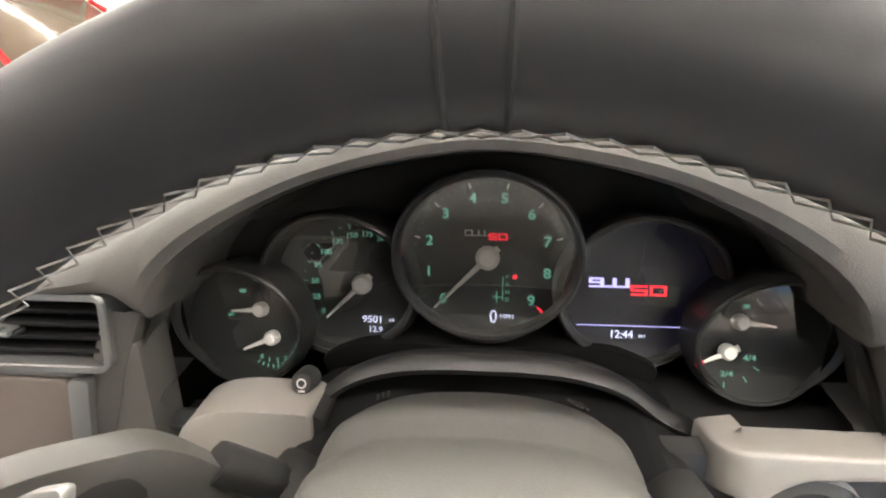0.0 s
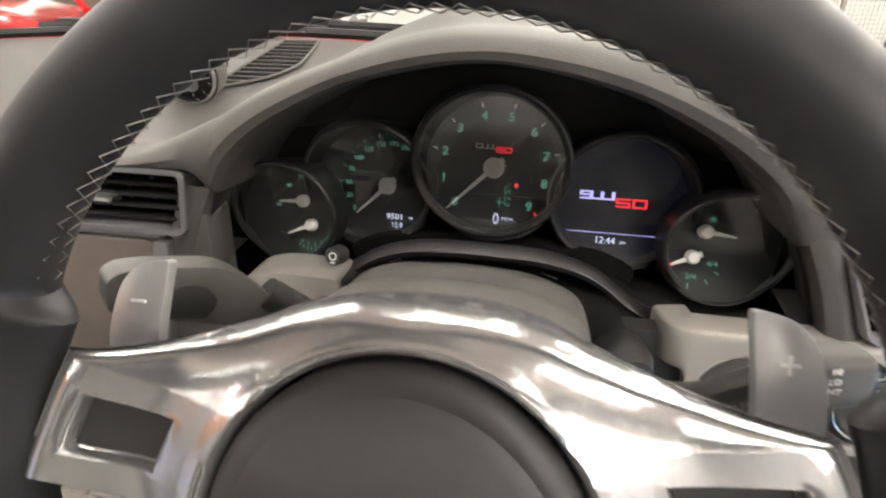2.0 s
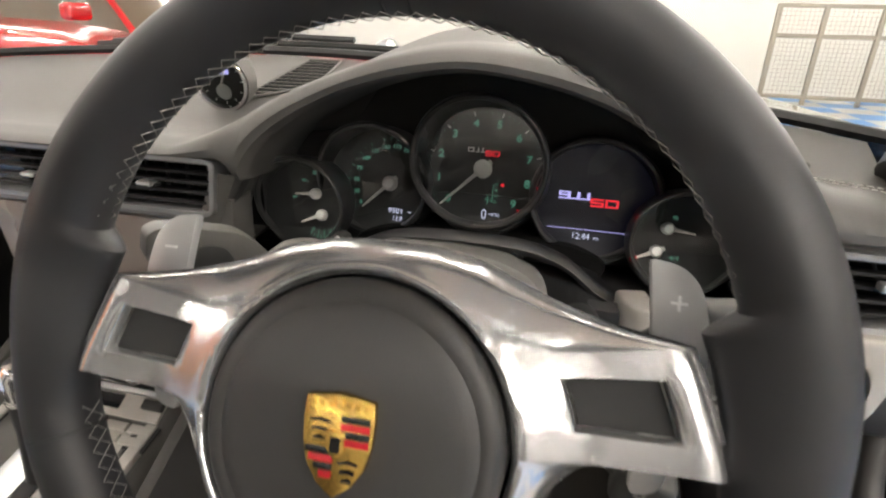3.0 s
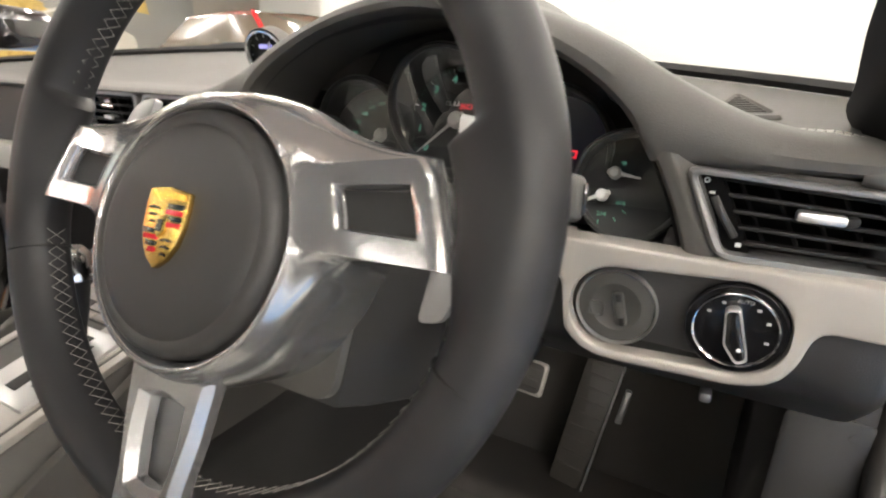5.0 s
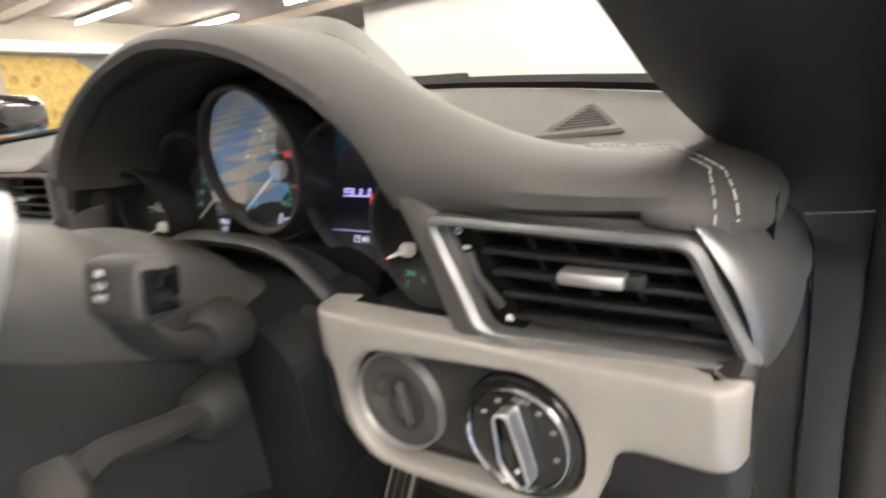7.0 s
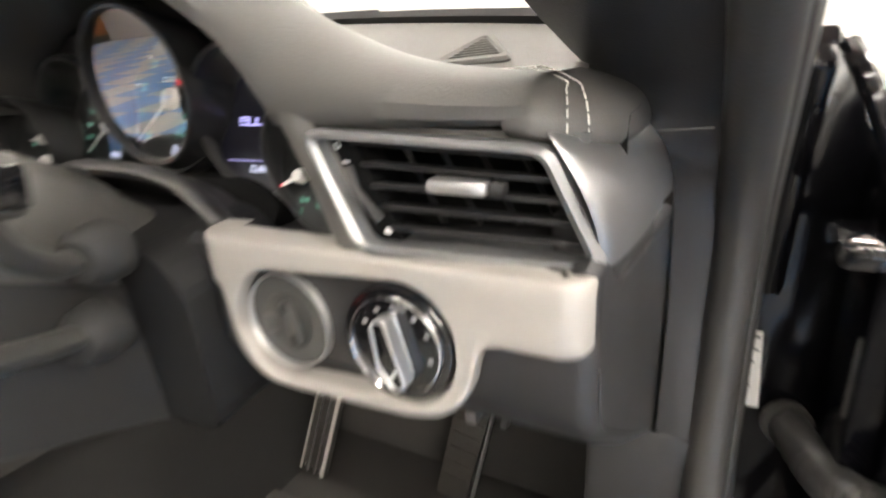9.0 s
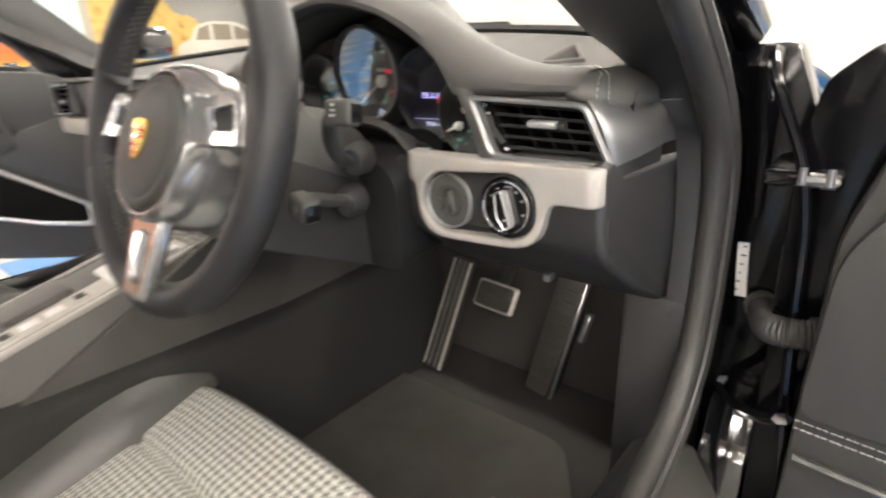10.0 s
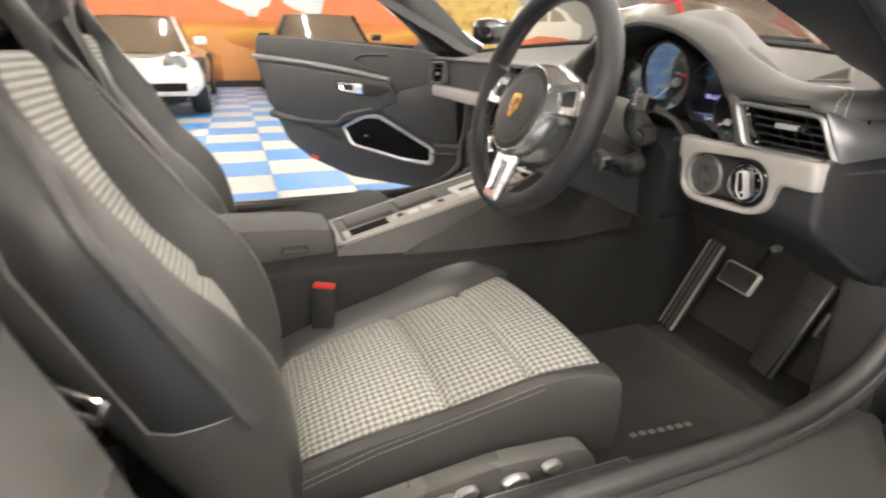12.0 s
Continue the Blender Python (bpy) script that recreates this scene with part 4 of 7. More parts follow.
for x, y, s in ((-0.003, 0.021, "90"), (0.008, 0.029, "120"), (-0.011, 0.005, "60")):
    lettering(s, 0.0040, GREEN_INK, oil, Matrix.Translation((x, y, 0.0006)), "figure", spread=1.2)
fuel = gauge("fuel_gauge", (0.171, -0.024, 0.718), 0.0435, 0.014)
needle(fuel, -0.0140, 0.0105, -7, 0.021, 0.0050, 0.006)
needle(fuel, -0.0210, -0.0085, 205, 0.021, 0.0050, 0.007, RED_INK)
lettering("4/4", 0.0052, GREEN_INK, fuel, Matrix.Translation((-0.0060, -0.0130, 0.0006)), "figure", spread=1.2)
lettering("2/4", 0.0052, GREEN_INK, fuel, Matrix.Translation((-0.0195, -0.0235, 0.0006)), "figure", spread=1.2)
ring_marks(fuel, 0.020, 0.024, [-90, -55, -30], 0.0008, GREEN_INK, -0.021, -0.0085)
lettering("90", 0.0040, GREEN_INK, fuel, Matrix.Translation((-0.009, 0.0195, 0.0006)), "figure")
wb = part("switch_off_button", lathe([(0, 0.004), (0.0055, 0.004), (0.007, 0.002), (0.0075, -0.01)], 28), RUBBER, cluster)
wb.matrix_local = dial_frame(-0.108, -0.072, 0.706)
part("symbol", lathe([(0.0022, 0.0045), (0.003, 0.0045)], 20), WHITE_PRINT, wb)
part("symbol", box((0.004, 0.0012, 0.0003), (0, -0.0048, 0.0044)), WHITE_PRINT, wb)

# ---- steering wheel ----
HUB = Matrix.Translation((0.0010, -0.293, 0.7185)) @ pose(0, 0, 0, -24, 0, 0) @ pose(0, 0, 0, 0, -1.0, 0)
wheel = thing("steering_wheel", "black leather steering wheel with polished spokes and a round airbag pad", "steering wheel", HUB)
R_RIM = 0.1675
RIM = HUB.inverted() @ Matrix.Translation((0.001, -0.281, 0.7385)) @ pose(0, 0, 0, -18, 0, 0)


def rise(a, b, v):
    t = max(0.0, min(1.0, (v - a) / (b - a)))
    return t * t * (3 - 2 * t)


def thumb(a):
    """How far the rim reaches inwards at an angle, to meet the spokes."""
    d = math.degrees(math.asin(math.sin(a)))
    return (0.0085 + 0.0075 * max(0.0, d - 0.0) / 20.0) * rise(-17, -3, d) * (1 - rise(15.8, 18.3, d))


rings = []
for k in range(480):
    a = 2 * math.pi * k / 480
    d = math.degrees(math.asin(math.sin(a)))
    swell = math.exp(-((d - 15) / 22) ** 2)
    ra, rb, e = 0.0172 + 0.0012 * swell, 0.0172 + 0.0013 * swell, thumb(a)
    ring = []
    for i in range(24):
        b = 2 * math.pi * i / 24
        c = math.cos(b)
        rr = R_RIM + 0.0034 * max(0.0, -math.sin(a)) + ra * c - (e * (-c) ** 1.2 if c < 0 else 0.0)
        ring.append((rr * math.cos(a), rb * math.sin(b) * (1 - 14 * e * max(0.0, -c) ** 1.5), rr * math.sin(a)))
    rings.append(ring)
part("rim", loft(rings, close_u=True, close_v=True), LEATHER_RIM, wheel, "smooth black leather rim").matrix_local = RIM
# crossed thread on the inner side of the rim
zig = bmesh.new()
for a0, a1 in ((18, 162), (196, 344)):
    n = round((a1 - a0) / 360 * 124)
    for s in (0, 1):
        pts = []
        for k in range(n + 1):
            a = radians(a0 + (a1 - a0) * k / n)
            r = R_RIM - 0.0176 + 0.0034 * max(0.0, -math.sin(a))
            pts.append((r * math.cos(a), 0.001 + (0.0052 if (k + s) % 2 else -0.0052), r * math.sin(a)))
        tube(pts, 0.00030, 5, bm=zig)
part("cross_stitch", zig, GREY_THREAD, wheel, "grey crossed thread").matrix_local = RIM
for a in (88.1, 92.3, 200, -20):
    c, s = math.cos(radians(a)), math.sin(radians(a))
    pts = []
    for i in range(29):
        b = 2 * math.pi * i / 28
        rr = R_RIM + 0.0171 * math.cos(b)
        pts.append((rr * c, 0.0171 * math.sin(b), rr * s))
    part("rim_seam", tube(pts, 0.0008, 5), BLACK, wheel).matrix_local = RIM

# polished frame: one casting of ring, shoulders and two spokes with openings
half = [(90, 0.0, 0.0790), (78, 0.022, 0.0782), (66, 0.042, 0.0740), (56, 0.060, 0.0665), (48, 0.078, 0.0600), (42, 0.100, 0.0548), (38, 0.118, 0.0522), (36, 0.1245, 0.0512)]
end_edge = [(36, 0.1245, 0.0512), (31, 0.1283, 0.0430), (29.5, 0.1296, 0.0400), (24, 0.1330, 0.0310), (18, 0.1362, 0.0225), (12.5, 0.1386, 0.0155), (11, 0.1396, 0.0128), (3, 0.1418, 0.0048)]
under = [(3, 0.1418, 0.0048), (0, 0.120, 0.0046), (-5, 0.100, 0.0035), (-12, 0.0855, -0.0060), (-20, 0.0765, -0.0200), (-32, 0.0660, -0.0390), (-45, 0.0545, -0.0545), (-60, 0.0385, -0.0667), (-75, 0.0199, -0.0744), (-90, 0.0, -0.0770)]
HOLE = (29.5, 12.5)
stations = []
for seg, n in ((half, 30), (end_edge, 0), (under, 36)):
    pts = [Vector(p) for p in seg]
    stations += (spline(pts, n) if n else pts)[1 if stations else 0:]
stations = [Vector((v.x, v.y * 1.022, v.z)) for v in stations]
COLS = [0.0, 0.02, 0.05, 0.10, 0.16, 0.24, 0.30, 0.40, 0.50, 0.60, 0.70, 0.80, 0.835, 0.90, 0.95, 0.985, 1.0]
H0, H1 = COLS.index(0.30), COLS.index(0.835)
R_PAD = 0.0652


def casting(sgn):
    bm = bmesh.new()
    grid = []
    for st in stations:
        a = radians(st.x)
        inn, out = Vector((R_PAD * math.cos(a), R_PAD * math.sin(a))), Vector((st.y, st.z))
        far = max(0.0, min(1.0, (out.length - 0.080) / 0.055))
        width = (out - inn).length
        row = [(sgn * inn.x, -0.004, inn.y)]
        for t in COLS:
            p = inn.lerp(out, t)
            r = p.length
            s = t * width
            crown = -0.0130 - 0.0022 * math.exp(-((s - 0.0035) / 0.0030) ** 2)
            fall = 0.0058 * rise(0.068, 0.100, r)
            roll = 0.0035 * max(0.0, 1 - s / 0.0022) ** 2 + 0.0050 * max(0.0, 1 - (width - s) / 0.0055) ** 2
            slope = 0.0125 * (1 - far) * max(0.0, (s - 0.004) / max(width, 0.006)) ** 1.4
            row.append((sgn * p.x, crown + fall + roll + slope, p.y))
        tail = 0.022 + 0.026 * (1 - far)
        w = out.normalized()
        row.append((sgn * (out.x + w.x * 0.0012), row[-1][1] + 0.004, out.y + w.y * 0.0012))
        row.append((sgn * (out.x + w.x * 0.0020), -0.002 + 0.45 * tail * (1 - far), out.y + w.y * 0.0020))
        row.append((sgn * out.x, tail * (1 - 0.75 * far) - 0.004 * far, out.y))
        grid.append([bm.verts.new(p) for p in row])
    hs = [k for k, st in enumerate(stations) if st.x in HOLE]
    edge = []
    for k in range(len(grid) - 1):
        for i in range(len(grid[0]) - 1):
            if hs[0] <= k < hs[1] and H0 + 1 <= i < H1 + 1:
                continue
            f = (grid[k][i], grid[k][i + 1], grid[k + 1][i + 1], grid[k + 1][i])
            bm.faces.new(f if sgn > 0 else f[::-1])
    loop = [grid[hs[0]][i] for i in range(H0 + 1, H1 + 2)] + [grid[k][H1 + 1] for k in range(hs[0] + 1, hs[1] + 1)] + [grid[hs[1]][i] for i in range(H1, H0, -1)] + [grid[k][H0 + 1] for k in range(hs[1] - 1, hs[0], -1)]
    mid = sum((v.co for v in loop), Vector()) / len(loop)
    low = [bm.verts.new(v.co.lerp(mid, 0.07) + Vector((0, 0.0016, 0))) for v in loop]
    deep = [bm.verts.new(v.co.lerp(mid, 0.09) + Vector((0, 0.0085, 0))) for v in loop]
    for a, b in ((loop, low), (low, deep)):
        for k in range(len(a)):
            n = (k + 1) % len(a)
            bm.faces.new((a[k], a[n], b[n], b[k]))
    pane = bmesh.new()
    pane.faces.new([pane.verts.new(v.co.lerp(mid, 0.06) - Vector((0, 0.0015, 0))) for v in deep])
    bmesh.ops.recalc_face_normals(bm, faces=bm.faces)
    if max(bm.faces, key=lambda f: f.calc_area()).normal.y > 0:
        bmesh.ops.reverse_faces(bm, faces=bm.faces)
    part("spoke", bm, CHROME, wheel, "polished aluminium ring and spoke", angle=55)
    part("spoke_insert", pane, BLACK, wheel, "black insert")


casting(1)
casting(-1)
ou = [(-0.030, -0.070), (-0.028, -0.100), (-0.024, -0.125), (-0.022, -0.148), (0.0, -0.150), (0.022, -0.148), (0.024, -0.125), (0.028, -0.100), (0.030, -0.070), (0.0, -0.066)]
inn = [(-0.014, -0.088), (-0.0135, -0.103), (-0.012, -0.118), (-0.010, -0.130), (0.0, -0.132), (0.010, -0.130), (0.012, -0.118), (0.0135, -0.103), (0.014, -0.088), (0.0, -0.086)]
part("spoke", ring_plate(ou, inn, 0.016, 0.0048, (0, 0.004, 0)), CHROME, wheel, "polished aluminium lower spoke")
part("spoke_insert", prism(rounded([(-0.016, -0.084), (0.016, -0.084), (0.013, -0.134), (-0.013, -0.134)], 0.003), 0.006, 0.001, (0, 0.012, 0)), DARK_SATIN, wheel)
# pad with its ridge and crest
part("airbag_pad", lathe([(0, 0.0235), (0.020, 0.0233), (0.040, 0.0222), (0.049, 0.0210), (0.0525, 0.0200), (0.0545, 0.0188), (0.0565, 0.0192), (0.060, 0.0186), (0.0622, 0.0168), (0.0636, 0.0135), (0.0640, 0.0085), (0.0640, -0.02)], 96, turn=(90, 0, 0)), PAD_BLACK, wheel, "matt black pad")
shield = [(-0.0140, 0.0180), (-0.007, 0.0190), (0.0, 0.0200), (0.007, 0.0190), (0.0140, 0.0180), (0.0146, 0.010), (0.0142, 0.001), (0.0120, -0.008), (0.007, -0.0155), (0.0, -0.0205), (-0.007, -0.0155), (-0.0120, -0.008), (-0.0142, 0.001), (-0.0146, 0.010)]
crest = part("crest", prism(shield, 0.004, 0.0008, (0.0, -0.0245, 0.0)), GOLD, wheel, "gold and red enamel crest")
for x0, z0, mats in ((0.0012, 0.0118, (BLACK_ENAMEL, RED_ENAMEL, BLACK_ENAMEL, RED_ENAMEL)), (-0.0128, -0.0012, (BLACK_ENAMEL, RED_ENAMEL, BLACK_ENAMEL, RED_ENAMEL))):
    for k, mt in enumerate(mats):
        z = z0 - 0.0030 * k
        w = 0.0118
        if x0 < 0:
            lim = 0.0135 - max(0.0, (-z - 0.001)) * 0.80
            xa, xb = -min(lim, 0.0126), -0.0010
        else:
            xa, xb = 0.0012, 0.0130
        part("crest_bar", box((xb - xa, 0.0008, 0.0026), ((xa + xb) / 2, -0.0267, z - 0.0013), 0.0002), mt, crest)
part("crest_shield", prism([(-0.0038, 0.005), (0.0038, 0.005), (0.0036, -0.002), (0.0, -0.006), (-0.0036, -0.002)], 0.0012, 0.0004, (0, -0.0272, 0.0005)), GOLD, crest)
part("crest_mark", prism([(-0.002, 0.003), (0.002, 0.003), (0.002, -0.003), (-0.002, -0.003)], 0.0006, 0.0, (0, -0.0279, 0.0005)), BLACK_ENAMEL, crest)
for k in range(7):
    part("crest_letter", box((0.0022, 0.0006, 0.0026), (-0.0108 + 0.0036 * k, -0.0267, 0.0154 + 0.0006 * (3 - abs(k - 3)) * 0.4), 0.0), GOLD, crest)
for x0, z0 in ((-0.0075, 0.0085), (0.0055, -0.0065)):
    for k in range(3):
        part("crest_antler", tube([(x0 - 0.004 + 0.001 * k, -0.0268, z0 - 0.0034 * k), (x0, -0.0272, z0 + 0.0008 - 0.0034 * k), (x0 + 0.004 - 0.001 * k, -0.0268, z0 - 0.0034 * k)], 0.0006, 5), BLACK_ENAMEL, crest)
# back of the hub and paddles
PADDLE = surface("paddle_metal", (0.46, 0.46, 0.46), 0.33, metal=0.55, grain=900, bump=0.02, vary=0.04)
part("hub_back", lathe([(0.074, -0.020), (0.072, -0.045), (0.056, -0.060), (0.0, -0.062)], 48, turn=(90, 0, 0)), BLACK, wheel)
for sgn in (-1, 1):
    o = rounded([(sgn * x, z) for x, z in ((0.1155, 0.0850), (0.130, 0.0825), (0.1385, 0.0735), (0.1435, 0.053), (0.140, 0.020), (0.128, -0.018), (0.115, -0.021), (0.119, 0.030), (0.1188, 0.054), (0.1172, 0.0704))], [0.003, 0.008, 0.01, 0.01, 0.01, 0.005, 0.005, 0.01, 0.01, 0.01], 4)
    pd = part("shift_paddle", prism(o, 0.006, 0.0022, (0, 0.036, 0.0), (0, 0, 0)), PADDLE, wheel, "satin aluminium shift paddle")
    part("mark", box((0.007, 0.0008, 0.0012), (sgn * 0.129, 0.0326, 0.066), 0), WHITE_PRINT, pd)
    if sgn > 0:
        part("mark", box((0.0012, 0.0008, 0.007), (sgn * 0.129, 0.0324, 0.066), 0), WHITE_PRINT, pd)

# ---- steering column and stalks ----
SHROUD = surface("column_plastic", (0.085, 0.083, 0.077), 0.5, grain=1400, bump=0.15, vary=0.08)
col = thing("steering_column", "dark grey plastic shroud behind the steering wheel", "steering column", Matrix.Translation((-0.002, -0.293, 0.722)) @ pose(0, 0, 0, -24, 0, 0))
rows = []
for y, w, zt in ((0.055, 0.066, 0.045), (0.070, 0.070, 0.066), (0.085, 0.072, 0.0745), (0.100, 0.073, 0.0770), (0.116, 0.073, 0.0738), (0.122, 0.0735, 0.0742), (0.130, 0.0745, 0.0800), (0.142, 0.074, 0.0832), (0.170, 0.070, 0.0815), (0.193, 0.066, 0.0770), (0.203, 0.064, 0.0720), (0.260, 0.060, 0.060)):
    o = rounded([(-w, -0.080), (w, -0.080), (w, zt - 0.032), (w * 0.90, zt - 0.012), (w * 0.55, zt - 0.002), (0, zt), (-w * 0.55, zt - 0.002), (-w * 0.90, zt - 0.012), (-w, zt - 0.032)], 0.014, 5)
    rows.append([(x, y, z) for x, z in o])
part("shroud", loft(rows, close_u=True, caps=True), SHROUD, col)
rows = []
for y, w in ((0.060, 0.0685), (0.085, 0.0745), (0.130, 0.0770), (0.170, 0.0730), (0.203, 0.0668), (0.260, 0.0625)):
    o = rounded([(-w, 0.012), (-w, -0.082), (w, -0.082), (w, 0.012), (w - 0.006, 0.012), (w - 0.006, -0.074), (0.006 - w, -0.074), (0.006 - w, 0.012)], 0.002, 3)
    rows.append([(x, y, z) for x, z in o])
part("lower_cover", loft(rows, close_u=True, caps=True), RUBBER, col, "black lower half")
for s in (-1, 1):
    for k in range(3):
        part("rib", box((0.0015, 0.012, 0.0012), (s * (0.046 + 0.0028 * k), 0.165, 0.0800 - 0.0010 * k), 0.0003, (0, 0, 10)), RUBBER, col)


def stalk(name, label, base, path, head, turn, words=()):
    s = thing(name, label, "stalk")
    part("boot", lathe([(0, 0.014), (0.012, 0.012), (0.017, 0.004), (0.018, -0.012)], 24, base, turn), RUBBER, s)
    part("arm", tube(spline(path, 14), 0.0085, 10, flat=0.85), GREY_PLASTIC, s)
    h = part("head", box((0.030, 0.019, 0.024), (0, 0, 0), 0.005, seg=3), GREY_PLASTIC, s)
    h.matrix_local = head
    part("end_button", box((0.004, 0.0145, 0.0165), (0.0145, 0, 0), 0.0015), GLOSS, h)
    for k, word in enumerate(words):
        lettering(word, 0.0036, WHITE_PRINT, h, Matrix.Translation((-0.004, -0.0097, 0.0065 - 0.0045 * k)) @ FACE, "print", spread=1.1)
    if not words:
        for w, t in ((0.009, 0.0014), (0.0014, 0.009)):
            part("print", box((w, 0.0006, t), (0.0, -0.0097, 0.0), 0), GREY_THREAD, h)
    return s


stalk("wiper_stalk", "dark grey wiper stalk with printed marks", (0.094, -0.138, 0.687), [(0.090, -0.138, 0.686), (0.100, -0.160, 0.690), (0.118, -0.185, 0.708), (0.135, -0.200, 0.732), (0.150, -0.204, 0.742)], Matrix.Translation((0.160, -0.204, 0.744)) @ pose(0, 0, 0, -8, 0, 12), (90, 0, 20), ("HI", "LO", "INT"))
stalk("cruise_stalk", "dark grey lower stalk with printed marks", (0.087, -0.147, 0.642), [(0.085, -0.143, 0.642), (0.100, -0.180, 0.652), (0.112, -0.212, 0.662), (0.122, -0.228, 0.663)], Matrix.Translation((0.130, -0.236, 0.662)) @ pose(0, 0, 0, 0, 14, -6), (90, 0, 20))
ind = thing("indicator_stalk", "dark grey indicator stalk with a hollowed arm behind the wheel", "stalk")
o = rounded([(-0.0530, 0.7590), (-0.0467, 0.7618), (-0.0340, 0.7600), (0.0005, 0.7492), (0.0122, 0.7382), (0.0350, 0.7070), (0.0220, 0.7035), (0.0064, 0.7080), (-0.0270, 0.7260), (-0.0563, 0.7430)], [0.003, 0.006, 0.01, 0.01, 0.01, 0.004, 0.004, 0.01, 0.01, 0.004], 4)
part("arm", prism(o, 0.018, 0.005, (-0.1351, -0.1724, 0), (0, 0, 51.1), seg=3), SHROUD, ind)
# proud dark plate: the shade of the arm's hollow put in as colour
part("hollow", prism(rounded([(-0.0300, 0.7440), (-0.0200, 0.7455), (-0.0090, 0.7405), (-0.0046, 0.7300), (-0.0124, 0.7215), (-0.0335, 0.7305)], 0.004, 5), 0.004, 0.001, (-0.1292, -0.1771, 0), (0, 0, 51.1)), RUBBER, ind, "dark plate for the arm's shaded hollow")
part("neck", tube(spline([(-0.118, -0.156, 0.722), (-0.104, -0.146, 0.705), (-0.092, -0.136, 0.687)], 10), 0.010, 10), RUBBER, ind)
part("boot", lathe([(0, 0.014), (0.012, 0.012), (0.017, 0.004), (0.018, -0.012)], 24, (-0.094, -0.138, 0.687), (90, 0, -20)), RUBBER, ind)
# ---- car body ----
body = thing("car_body", "black sports car shell with rubber door seals and dark pillars", "car body")
part("floor_pan", box((1.50, 2.0, 0.02), (CENTRE_X, -0.35, 0.150), 0.004), CARPET, body, "dark carpet")
part("firewall", box((1.44, 0.02, 0.62), (CENTRE_X, 0.46, 0.44), 0.004, (-24, 0, 0)), CARPET, body)
part("rear_bulkhead", box((1.30, 0.04, 0.60), (CENTRE_X, -1.42, 0.45), 0.01), CARPET, body)
part("rear_shelf", box((1.30, 0.55, 0.04), (CENTRE_X, -1.20, 0.42), 0.01), CARPET, body)
for s in (-1, 1):
    X = lambda x: CENTRE_X + s * (x - CENTRE_X)
    Z = lambda z: z - 0.055 if s < 0 and z < 0.46 else z
    # door seal: from the pillar down in a bow and back along the sill
    path = [(0.342, -0.55, 1.13), (0.377, -0.25, 0.95), (0.397, -0.09, 0.825), (0.402, 0.00, 0.752), (0.403, 0.05, 0.69), (0.403, 0.066, 0.61), (0.403, 0.055, 0.50), (0.403, 0.02, 0.43), (0.402, -0.06, 0.385), (0.402, -0.18, 0.365), (0.402, -0.5, 0.355), (0.402, -0.95, 0.36), (0.392, -1.15, 0.45), (0.352, -1.25, 0.75)]
    part("door_seal", tube([(X(x), y, Z(z)) for x, y, z in spline(path, 90)], 0.014, 10), RUBBER_SEAL, body, "soft black door seal")
    part("seal_lip", tube([(X(x + 0.010), y + 0.014 if z > 0.45 else y, z - 0.004 if z > 0.45 else Z(z) - 0.016) for x, y, z in spline(path, 90)], 0.009, 8), RUBBER_SEAL, body)
    inner = [(0.215, -0.55, 1.060), (0.262, -0.30, 0.938), (0.284, -0.15, 0.864), (0.292, -0.08, 0.832), (0.300, -0.03, 0.803), (0.306, 0.02, 0.783), (0.325, 0.040, 0.760), (0.345, 0.030, 0.745), (0.360, 0.025, 0.732), (0.366, 0.045, 0.700), (0.368, 0.062, 0.61), (0.368, 0.06, 0.505)]
    outer = [(0.336, -0.55, 1.135), (0.365, -0.30, 0.985), (0.378, -0.20, 0.920), (0.390, -0.10, 0.840), (0.394, -0.06, 0.810), (0.396, -0.02, 0.775), (0.398, 0.0, 0.757), (0.399, 0.02, 0.735), (0.400, 0.04, 0.71), (0.400, 0.05, 0.69), (0.400, 0.066, 0.61), (0.399, 0.055, 0.50)]
    a, b = spline(inner, 48), spline(outer, 48)
    rows = []
    for p, q in zip(a, b):
        m = (p + q) / 2 + Vector((-0.008, -0.006, 0.0))
        rows.append([(X(v.x), v.y, v.z) for v in (p + Vector((0.03, 0.05, 0.01)), p, p.lerp(m, 0.5) + Vector((-0.003, -0.003, 0)), m, q.lerp(m, 0.5) + Vector((-0.003, -0.003, 0)), q)])
    own = loft(rows)
    if s < 0:
        bmesh.ops.reverse_faces(own, faces=own.faces)
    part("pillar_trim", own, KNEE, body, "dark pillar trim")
    part("pillar_joint", tube([(X(0.362), -0.02, 0.7415), (X(0.374), -0.016, 0.7417), (X(0.386), -0.012, 0.742)], 0.0005, 5), GREY_PLASTIC, body)
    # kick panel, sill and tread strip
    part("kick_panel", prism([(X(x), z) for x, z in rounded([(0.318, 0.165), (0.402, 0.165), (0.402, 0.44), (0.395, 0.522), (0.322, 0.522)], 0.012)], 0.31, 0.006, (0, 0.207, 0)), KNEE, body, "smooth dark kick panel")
    rows = []
    for k in range(30):
        y = -1.10 + 1.16 * k / 29
        rows.append([(X(x), y, max(0.16, Z(z))) for x, z in ((0.318, 0.160), (0.336, 0.270), (0.346, 0.318), (0.362, 0.334), (0.400, 0.342), (0.415, 0.338), (0.450, 0.300), (0.500, 0.285), (0.515, 0.26), (0.505, 0.16))])
    own = loft(rows)
    if s > 0:
        bmesh.ops.reverse_faces(own, faces=own.faces)
    part("sill", own, GREY_PLASTIC, body, "dark plastic sill")
    part("tread_strip", box((0.026, 0.26, 0.005), (X(0.371), -0.45, Z(0.341)), 0.002), DARK_SATIN, body, "satin tread strip")
